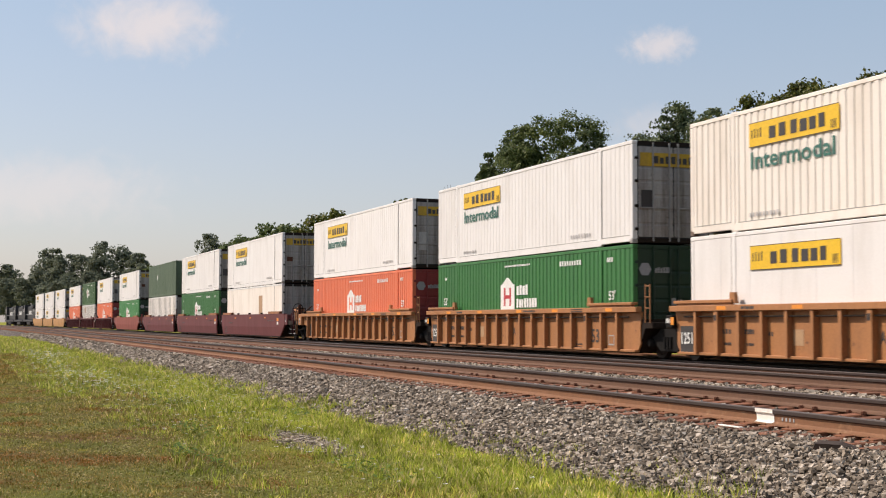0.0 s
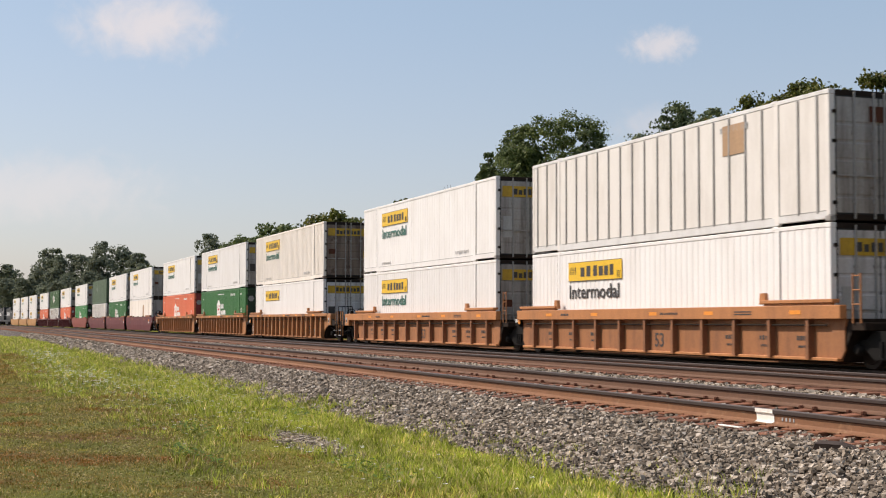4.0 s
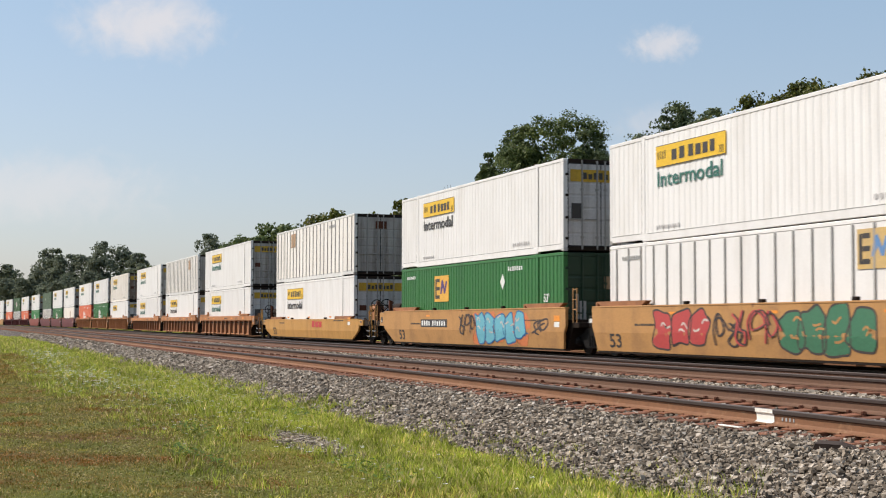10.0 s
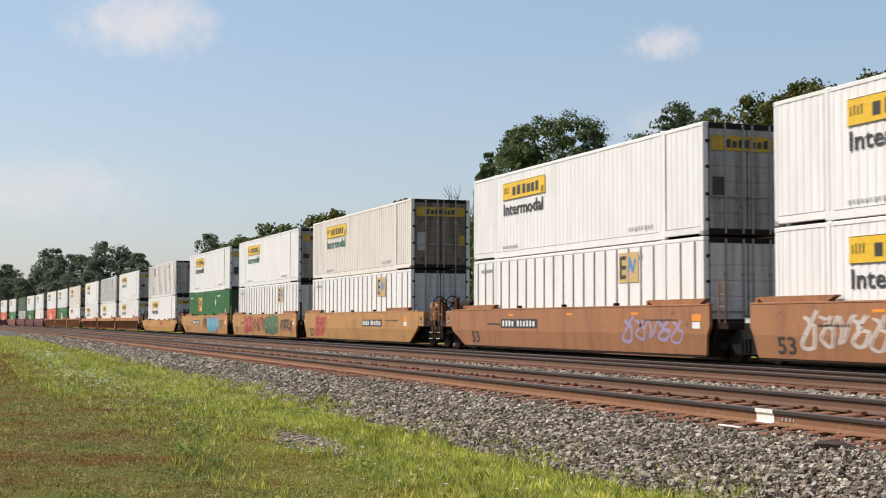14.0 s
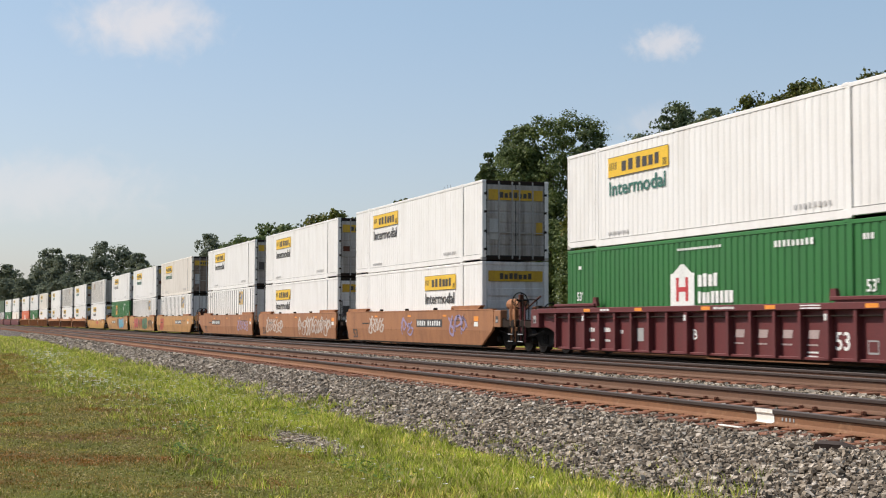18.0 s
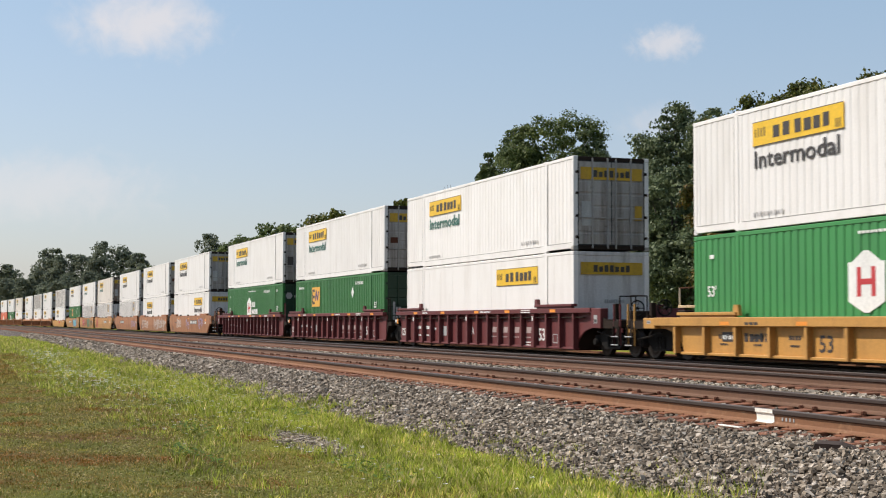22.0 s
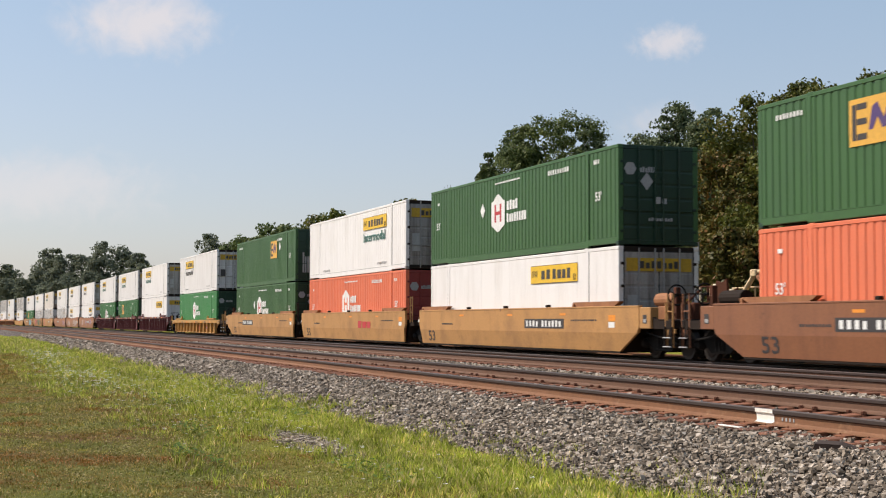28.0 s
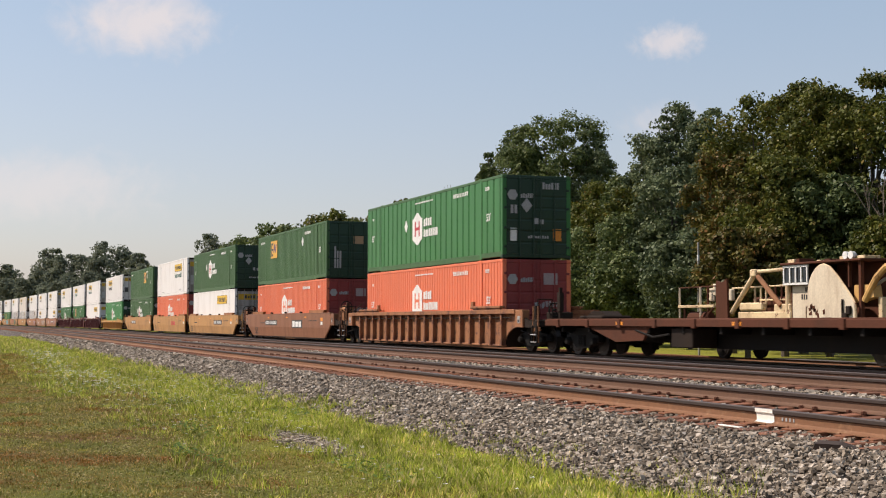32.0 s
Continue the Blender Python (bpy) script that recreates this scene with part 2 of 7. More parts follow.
# ---- building helpers ----
class Build:
    """Collects vertices and faces of one mesh."""

    def __init__(self):
        self.v, self.f = [], []

    def add(self, verts, faces):
        k = len(self.v)
        self.v.extend(verts)
        self.f.extend([tuple(i + k for i in f) for f in faces])
        return self

    def box(self, x0, x1, y0, y1, z0, z1):
        return self.add([(x, y, z) for x in (x0, x1) for y in (y0, y1) for z in (z0, z1)],
                        [(0, 1, 3, 2), (4, 6, 7, 5), (0, 4, 5, 1), (2, 3, 7, 6), (0, 2, 6, 4), (1, 5, 7, 3)])

    def cbox(self, x0, x1, y0, y1, z0, z1, c=0.01):
        """Box with chamfered edges."""
        lo, hi, vs, index = (x0, y0, z0), (x1, y1, z1), [], {}
        for sx in (0, 1):
            for sy in (0, 1):
                for sz in (0, 1):
                    s = (sx, sy, sz)
                    for a in range(3):
                        p = []
                        for k in range(3):
                            edge = hi[k] if s[k] else lo[k]
                            p.append(edge if k == a else edge + (-c if s[k] else c))
                        index[s, a] = len(vs)
                        vs.append(tuple(p))
        fs = []
        for a in range(3):
            b, d = (a + 1) % 3, (a + 2) % 3
            for side in (0, 1):
                ring = []
                for u, w in ((0, 0), (1, 0), (1, 1), (0, 1)):
                    s = [0, 0, 0]
                    s[a], s[b], s[d] = side, u, w
                    ring.append(index[tuple(s), a])
                fs.append(tuple(ring if side else ring[::-1]))
            for u in (0, 1):
                for w in (0, 1):
                    s0, s1 = [0, 0, 0], [0, 0, 0]
                    s0[a], s1[a] = 0, 1
                    s0[b] = s1[b] = u
                    s0[d] = s1[d] = w
                    q = (index[tuple(s0), b], index[tuple(s1), b], index[tuple(s1), d], index[tuple(s0), d])
                    fs.append(q if (u + w) % 2 else q[::-1])
        for s in [(i, j, k) for i in (0, 1) for j in (0, 1) for k in (0, 1)]:
            q = (index[s, 0], index[s, 1], index[s, 2])
            fs.append(q if sum(s) % 2 else q[::-1])
        return self.add(vs, fs)

    def prism(self, poly, y0, y1):
        """Polygon of (x, z) extruded in y."""
        n = len(poly)
        area = sum(poly[i - 1][0] * poly[i][1] - poly[i][0] * poly[i - 1][1] for i in range(n))
        if area < 0:
            poly = poly[::-1]
        vs = [(x, y0, z) for x, z in poly] + [(x, y1, z) for x, z in poly]
        fs = [tuple(range(n)), tuple(range(2 * n - 1, n - 1, -1))]
        fs += [((i + 1) % n, i, n + i, n + (i + 1) % n) for i in range(n)]
        return self.add(vs, fs)

    def tube(self, a, b, r, n=8, r2=None):
        a, b = Vector(a), Vector(b)
        d = (b - a).normalized()
        u = d.orthogonal().normalized()
        w = d.cross(u)
        r2 = r if r2 is None else r2
        vs = []
        for p, rad in ((a, r), (b, r2)):
            vs += [tuple(p + rad * (math.cos(2 * math.pi * i / n) * u + math.sin(2 * math.pi * i / n) * w)) for i in range(n)]
        fs = [(i, (i + 1) % n, n + (i + 1) % n, n + i) for i in range(n)] + [tuple(range(n - 1, -1, -1)), tuple(range(n, 2 * n))]
        return self.add(vs, fs)

    def ring(self, c, axis_y0, axis_y1, radii, n=20):
        """Lathe round the y axis through c: radii is a list of (fraction of the width, radius)."""
        vs, fs = [], []
        for fr, r in radii:
            y = axis_y0 + (axis_y1 - axis_y0) * fr
            vs += [(c[0] + r * math.cos(2 * math.pi * i / n), y, c[1] + r * math.sin(2 * math.pi * i / n)) for i in range(n)]
        for k in range(len(radii) - 1):
            fs += [(k * n + i, k * n + (i + 1) % n, (k + 1) * n + (i + 1) % n, (k + 1) * n + i) for i in range(n)]
        fs += [tuple(range(n - 1, -1, -1)), tuple(range((len(radii) - 1) * n, len(radii) * n))]
        return self.add(vs, fs)

    def plate(self, x0, x1, z0, z1, y, t=0.004):
        """Thin plate on a wall that faces -y."""
        return self.box(x0, x1, y - t, y, z0, z1)

    def mesh(self, name):
        me = bpy.data.meshes.new(name)
        me.from_pydata(self.v, [], self.f)
        return me


MESHES = {}
SMALL = {"seam", "air_hose", "rung", "label_frame", "lettering", "serial_mark", "small_mark", "large_mark", "end_lettering", "sprayed_scrawl", "rust_stain"}


def shared(key, maker):
    if key not in MESHES:
        b = maker()
        MESHES[key] = b.mesh(str(key[0]) if isinstance(key, tuple) else str(key)) if isinstance(b, Build) else b
    return MESHES[key]


def part(name, data, material, parent, label="", at=None):
    """One mesh object under a thing or a part."""
    me = data.mesh(name) if isinstance(data, Build) else data
    ob = new(name, me)
    if not me.materials:
        me.materials.append(M[material] if isinstance(material, str) else material)
    mat_here = M[material] if isinstance(material, str) else material
    if me.materials[0] is not mat_here:
        ob.material_slots[0].link = "OBJECT"
        ob.material_slots[0].material = mat_here
    if parent:
        ob.parent = parent
    if at is not None:
        ob.matrix_basis = at
    if label:
        ob["label"] = label
    if name in SMALL:
        ob["kind"] = "stuff"
    return ob


def thing(name, label, category, group="", at=None, kind=""):
    ob = new(name)
    ob.empty_display_size = 0.3
    if at is not None:
        ob.matrix_basis = at
    return tagged(ob, label, category, group, kind)


def big_mesh(name, verts, faces_flat, per_face):
    """Mesh from numpy arrays; faces all have per_face corners."""
    me = bpy.data.meshes.new(name)
    nf = len(faces_flat) // per_face
    me.vertices.add(len(verts))
    me.vertices.foreach_set("co", np.asarray(verts, np.float32).ravel())
    me.loops.add(len(faces_flat))
    me.loops.foreach_set("vertex_index", np.asarray(faces_flat, np.int32))
    me.polygons.add(nf)
    me.polygons.foreach_set("loop_start", np.arange(0, nf * per_face, per_face, dtype=np.int32))
    me.polygons.foreach_set("loop_total", np.full(nf, per_face, np.int32))
    me.update(calc_edges=True)
    me.shade_flat()
    return me


TEXTS = {}


def text_mesh(words, height, width):
    """Words as a thin mesh in the xz plane that faces -y, from (0, 0) to (width, height)."""
    key = (words, height, width)
    if key not in TEXTS:
        cu = bpy.data.curves.new("words", "FONT")
        cu.body, cu.extrude, cu.resolution_u, cu.offset = words, 0.002, 2, 0.014
        ob = bpy.data.objects.new("words", cu)
        scene.collection.objects.link(ob)
        bpy.context.view_layer.update()
        me = bpy.data.meshes.new_from_object(ob.evaluated_get(bpy.context.evaluated_depsgraph_get()))
        bpy.data.objects.remove(ob)
        co = np.empty(len(me.vertices) * 3)
        me.vertices.foreach_get("co", co)
        co = co.reshape(-1, 3)
        lo, hi = co.min(0), co.max(0)
        sx, sz = width / (hi[0] - lo[0]), height / (hi[1] - lo[1])
        out = np.stack([(co[:, 0] - lo[0]) * sx, -co[:, 2], (co[:, 1] - lo[1]) * sz], 1)
        me.vertices.foreach_set("co", out.astype(np.float32).ravel())
        me.materials.clear()
        TEXTS[key] = me
    return TEXTS[key]


# ---- the line of the tracks ----
def bend(x):
    """Sideways shift of the tracks towards the grass, far along."""
    d = -x - 170.0
    return -1.3e-4 * d * d if d > 0 else 0.0


def heading(x):
    d = -x - 170.0
    return math.atan2(2.6e-4 * d, 1.0) if d > 0 else 0.0


# ---- ground, ballast, tracks ----
def profile(x, y):
    """Height of the earth under the grass and beyond the tracks."""
    z = -0.66 + 0.05 * math.sin(x * 0.21 + y * 0.5) * (1 if y < 6 else 0.3)
    if y < 3:
        z -= 0.02 * (3 - y)
    if y > 23:
        z = -0.50
    return z


def ground_sheet():
    xs = [2500, 900, 300, 120, 60] + list(np.arange(40, -130, -1.5)) + [-140, -155, -175, -200, -240, -300, -400, -600, -1000, -2600]
    ys = [-2500, -700, -200, -80, -30, -15, -8, -4, -2] + list(np.arange(-1, 8, 0.5)) + [9, 12, 16, 20, 24, 28, 34, 45, 70, 150, 500, 2600]
    v = [(x, y + bend(max(x, -600)) * (1 if -20 < y < 60 else 0), profile(x, y) + noise.noise(Vector((x * 0.16, y * 0.4, 0))) * (0.05 if y < 7 else 0)) for x in xs for y in ys]
    n = len(ys)
    f = [(i * n + j, i * n + j + 1, (i + 1) * n + j + 1, (i + 1) * n + j) for i in range(len(xs) - 1) for j in range(n - 1)]
    b = Build().add(v, f)
    return b


def ground_mat():
    """Mown olive grass nearest, lush yellow-green verge by the stones, rough grass beyond."""
    m, n, l, b = nodes_of("meadow_earth")
    co = n.new("ShaderNodeTexCoord").outputs["Object"]
    a = noise_node(n, l, co, 0.55, 5, 0.6)
    dull = ramp_node(n, [(0.32, (0.16, 0.085, 0.04)), (0.45, (0.15, 0.12, 0.04)), (0.62, (0.15, 0.155, 0.038)), (0.8, (0.20, 0.12, 0.05))])
    lush = ramp_node(n, [(0.30, (0.21, 0.20, 0.038)), (0.55, (0.30, 0.30, 0.045)), (0.8, (0.30, 0.22, 0.065))])
    l.new(a.outputs["Fac"], dull.inputs[0])
    l.new(a.outputs["Fac"], lush.inputs[0])
    sep = n.new("ShaderNodeSeparateXYZ")
    l.new(co, sep.inputs[0])
    wob = noise_node(n, l, co, 0.4, 4, 0.6)
    ad = n.new("ShaderNodeMath")
    ad.operation, ad.inputs[1].default_value = "MULTIPLY_ADD", 4.0
    l.new(wob.outputs["Fac"], ad.inputs[0])
    l.new(sep.outputs["Y"], ad.inputs[2])
    mr = n.new("ShaderNodeMapRange")
    mr.inputs["From Min"].default_value, mr.inputs["From Max"].default_value = 5.3, 7.0
    l.new(ad.outputs[0], mr.inputs["Value"])
    col = mix_node(n, l, mr.outputs[0], dull.outputs[0], lush.outputs[0])
    f = noise_node(n, l, co, 26, 4, 0.7)
    fr = ramp_node(n, [(0.3, (0.5, 0.5, 0.45)), (0.7, (1.1, 1.1, 1.05))])
    l.new(f.outputs["Fac"], fr.inputs[0])
    col = mix_node(n, l, 1.0, col, fr.outputs[0], "MULTIPLY")
    l.new(col, b.inputs["Base Color"])
    b.inputs["Roughness"].default_value = 0.95
    b.inputs["Specular IOR Level"].default_value = 0.08
    bp = n.new("ShaderNodeBump")
    bp.inputs["Strength"].default_value, bp.inputs["Distance"].default_value = 0.8, 0.05
    l.new(f.outputs["Fac"], bp.inputs["Height"])
    l.new(bp.outputs[0], b.inputs["Normal"])
    return m


def ballast_mat():
    m, n, l, b = nodes_of("crushed_stone")
    co = n.new("ShaderNodeTexCoord").outputs["Object"]
    vo = n.new("ShaderNodeTexVoronoi")
    vo.inputs["Scale"].default_value = 16
    l.new(co, vo.inputs["Vector"])
    r = ramp_node(n, [(0.0, (0.055, 0.047, 0.042)), (0.5, (0.12, 0.105, 0.094)), (1.0, (0.25, 0.225, 0.205))])
    sep = n.new("ShaderNodeSeparateColor")
    l.new(vo.outputs["Color"], sep.inputs[0])
    l.new(sep.outputs[0], r.inputs[0])
    big = noise_node(n, l, co, 0.8, 4, 0.6)
    br = ramp_node(n, [(0.3, (0.75, 0.70, 0.66)), (0.7, (1.08, 1.06, 1.04))])
    l.new(big.outputs["Fac"], br.inputs[0])
    l.new(mix_node(n, l, 1.0, r.outputs[0], br.outputs[0], "MULTIPLY"), b.inputs["Base Color"])
    b.inputs["Roughness"].default_value = 0.9
    b.inputs["Specular IOR Level"].default_value = 0.08
    bp = n.new("ShaderNodeBump")
    bp.inputs["Strength"].default_value, bp.inputs["Distance"].default_value = 1.0, 0.04
    bp.invert = True
    l.new(vo.outputs["Distance"], bp.inputs["Height"])
    l.new(bp.outputs[0], b.inputs["Normal"])
    return m


M["ground"], M["ballast"] = ground_mat(), ballast_mat()
tagged(part("ground", ground_sheet(), "ground", None), "patchy green and dry meadow beside the railway", "ground", kind="structure")

ALONG = list(np.arange(40, -170, -2.0)) + list(np.arange(-170, -700, -8.0))
NEAR_Y, MID_Y, TRAIN_Y = 9.86, 15.0, 19.3
BED = [(6.35, -0.70), (6.7, -0.60), (7.4, -0.42), (8.15, -0.285), (8.6, -0.27), (9.1, -0.25), (10.6, -0.15), (11.2, -0.12), (11.7, -0.13),
       (12.6, -0.14), (13.5, -0.16), (14.2, -0.14), (15.8, -0.12), (16.4, -0.14), (17.4, -0.26), (18.2, -0.20), (20.4, -0.20), (21.2, -0.28), (22.6, -0.62)]


def bed_height(y):
    for (y0, z0), (y1, z1) in zip(BED, BED[1:]):
        if y0 <= y <= y1:
            return z0 + (z1 - z0) * (y - y0) / (y1 - y0)
    return -0.7


def swept(points, closed=False, xs=ALONG, jitter=0.0):
    """Cross-section of (y, z) swept along the tracks."""
    b, n = Build(), len(points)
    v = [(x, y + bend(x) + (jitter * noise.noise(Vector((x * 0.5, y, 3)))), z + (0.5 * jitter * noise.noise(Vector((x * 0.9, y * 2, 7))))) for x in xs for y, z in points]
    m = n if closed else n - 1
    f = [(i * n + j, i * n + (j + 1) % n, (i + 1) * n + (j + 1) % n, (i + 1) * n + j) for i in range(len(xs) - 1) for j in range(m)]
    return b.add(v, f)


tagged(part("ballast_bed", swept(BED, jitter=0.12), "ballast", None), "grey crushed stone ballast under three railway tracks", "ballast", kind="structure")


def rail(y, z, name_label):
    """One rail: foot, web and head in one section, the head's running face as a part of its own."""
    body = [(-0.075, -0.185), (-0.075, -0.172), (-0.018, -0.155), (-0.010, -0.14), (-0.010, -0.06), (-0.036, -0.045), (-0.036, -0.012),
            (0.036, -0.012), (0.036, -0.045), (0.010, -0.06), (0.010, -0.14), (0.018, -0.155), (0.075, -0.172), (0.075, -0.185)]
    head = [(-0.0365, -0.012), (-0.034, -0.004), (-0.026, 0.0), (0.026, 0.0), (0.034, -0.004), (0.0365, -0.012)]
    r = part("rail", swept([(y + a, z + b) for a, b in body], True), "rail_rust" if y < 10 else "rail_brown", None)
    tagged(r, name_label, "rail", "rails", "structure")
    part("running_face", swept([(y + a, z + b) for a, b in head]), "rail_head", r, "worn grey running surface")
    # a dark strip covers the head's near side and underside
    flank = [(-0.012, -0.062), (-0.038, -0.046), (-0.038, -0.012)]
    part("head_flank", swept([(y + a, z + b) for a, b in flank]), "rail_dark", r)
    return r


RAILS = [(9.10, 0.0), (10.60, 0.085), (14.25, 0.10), (15.75, 0.10), (18.58, 0.0), (20.02, 0.0)]
rails = [rail(y, z, "rusty brown steel rail on wooden ties") for y, z in RAILS]
b = Build()
b.add([(x, 9.10 + dy, z) for x in (-14.24, -13.87) for dy, z in ((-0.055, -0.161), (-0.024, -0.150), (-0.017, -0.14), (-0.018, -0.065), (-0.042, -0.045), (-0.042, -0.002))],
      [(i, i + 1, 7 + i, 6 + i) for i in range(5)])
part("painted_mark", b, "rail_white", rails[0], "white painted band across the rail")


# ---- containers ----
CL, CW, CH = 16.154, 2.59, 2.896
HX, HY = CL / 2, CW / 2


def side_sheet(kind):
    """Near-side wall sheet from post to post; its outer face lies at y = -HY."""
    b = Build()
    pitch, depth = {"fine": (0.285, 0.024), "faint": (0.285, 0.013), "wide": (0.62, 0.03), "post": (1.4, 0.004), "flat": (1.3, 0.004)}[kind]
    z0, z1, x, xe = 0.15, CH - 0.09, -HX + 0.12, HX - 0.12
    n = round((xe - x) / pitch)
    p = (xe - x) / n
    pts = []
    for i in range(n):
        a = x + i * p
        if kind in ("fine", "faint"):
            pts += [(a, 0), (a + p * 0.56, 0), (a + p * 0.66, depth), (a + p * 0.90, depth)]
        elif kind == "wide":
            pts += [(a, 0), (a + p * 0.74, 0), (a + p * 0.80, depth), (a + p * 0.94, depth)]
        elif kind == "post":
            pts += [(a, 0.0), (a + p * 0.5, 0.003), (a + p * 0.51, 0.0), (a + p * 0.99, 0.003)]
        else:
            pts += [(a, 0.0), (a + p * 0.985, 0.0), (a + p * 0.987, depth), (a + p * 0.998, depth)]
    pts.append((xe, 0))
    v = [(px, -HY + 0.012 + d, z) for px, d in pts for z in (z0, z1)]
    f = [(2 * i, 2 * i + 2, 2 * i + 3, 2 * i + 1) for i in range(len(pts) - 1)]
    return b.add(v, f)


def end_sheet():
    b = Build()
    pts, n = [], 9
    p = (CW - 0.24) / n
    for i in range(n):
        a = -HY + 0.12 + i * p
        pts += [(a, 0), (a + p * 0.4, 0), (a + p * 0.5, 0.035), (a + p * 0.9, 0.035)]
    pts.append((HY - 0.12, 0))
    return b.add([(-HX + 0.02 + d, y, z) for y, d in pts for z in (0.15, CH - 0.09)],
                 [(2 * i, 2 * i + 1, 2 * i + 3, 2 * i + 2) for i in range(len(pts) - 1)])


def letters(x0, x1, z0, z1, n, seed, y=-HY, fill=0.62):
    """Unreadable lettering as upright bars of slightly differing height."""
    rnd, b = random.Random(seed), Build()
    p = (x1 - x0) / n
    for i in range(n):
        top = z1 - (z1 - z0) * (0.10 if rnd.random() < 0.35 else 0)
        b.plate(x0 + i * p, x0 + i * p + p * fill * rnd.uniform(0.85, 1.1), z0, top, y, 0.006)
    return b


def end_letters(y0, y1, z0, z1, n, seed, x=HX + 0.035):
    rnd, b = random.Random(seed), Build()
    p = (y1 - y0) / n
    for i in range(n):
        b.box(x, x + 0.005, y0 + i * p, y0 + i * p + p * 0.72, z0, z1 - (z1 - z0) * rnd.choice((0, 0, 0.2)))
    return b


def hexagon(x0, x1, z0, z1, y, cut=0.28):
    zm, c = (x0 + x1) / 2, (z1 - z0) * cut * 0.75
    return Build().prism([(x0, z0 + c), (zm - 0.08, z0), (zm + 0.08, z0), (x1, z0 + c), (x1, z1 - c), (x1 - 0.12, z1 - c), (zm + 0.08, z1), (zm - 0.08, z1), (x0 + 0.12, z1 - c), (x0, z1 - c)], y - 0.005, y)


def letter_h(x0, x1, z0, z1, y):
    w, zm = (x1 - x0) * 0.22, (z0 + z1) / 2
    return Build().prism([(x0, z0), (x0 + w, z0), (x0 + w, zm - 0.06), (x1 - w, zm - 0.06), (x1 - w, z0), (x1, z0), (x1, z1), (x1 - w, z1),
                          (x1 - w, zm + 0.06), (x0 + w, zm + 0.06), (x0 + w, z1), (x0, z1)], y - 0.010, y - 0.004)


def diamond(x, z, r, y):
    return Build().prism([(x - r, z), (x, z - r * 1.2), (x + r, z), (x, z + r * 1.2)], y - 0.005, y)


LIVERY = {
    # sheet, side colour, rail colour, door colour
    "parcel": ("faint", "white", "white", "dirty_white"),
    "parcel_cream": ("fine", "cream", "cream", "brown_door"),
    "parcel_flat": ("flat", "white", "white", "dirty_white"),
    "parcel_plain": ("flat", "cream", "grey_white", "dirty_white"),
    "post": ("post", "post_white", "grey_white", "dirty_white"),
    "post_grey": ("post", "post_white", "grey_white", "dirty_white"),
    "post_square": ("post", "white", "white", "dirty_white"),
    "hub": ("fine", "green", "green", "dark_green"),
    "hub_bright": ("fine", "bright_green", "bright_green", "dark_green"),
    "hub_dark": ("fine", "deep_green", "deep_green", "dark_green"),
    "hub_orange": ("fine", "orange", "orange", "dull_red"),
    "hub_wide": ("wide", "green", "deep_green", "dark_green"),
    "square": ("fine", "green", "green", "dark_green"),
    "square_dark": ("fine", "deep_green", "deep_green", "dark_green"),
    "olive": ("wide", "olive", "olive", "olive"),
}
LABELS = {
    "parcel": "white ribbed steel container with a yellow name panel", "parcel_cream": "cream weathered ribbed container with a yellow name panel",
    "parcel_flat": "smooth white container with a yellow name panel", "parcel_plain": "plain cream smooth-sided container",
    "post": "white container with dark-edged vertical side posts", "post_grey": "greyish white post-sided container with a tan patch",
    "post_square": "white post-sided container with a yellow square emblem", "hub": "green ribbed container with white hexagonal emblem",
    "hub_bright": "bright green ribbed container with white hexagonal emblem", "hub_dark": "dark green ribbed container with white hexagonal emblem",
    "hub_orange": "salmon orange ribbed container with white house emblem", "hub_wide": "green wide-ribbed container with white hexagonal emblem",
    "square_dark": "deep green ribbed container with a yellow square emblem",
    "square": "green ribbed container with a yellow square emblem", "olive": "olive green ribbed container with white marks",
}


PALE_DOORS = {23, 25, 29, 31, 33, 37, 41, 39, 45, 51, 52, 34, 43, 53}
BLANK_ENDS = {45, 51}    # loaded with the plain front wall to the rear


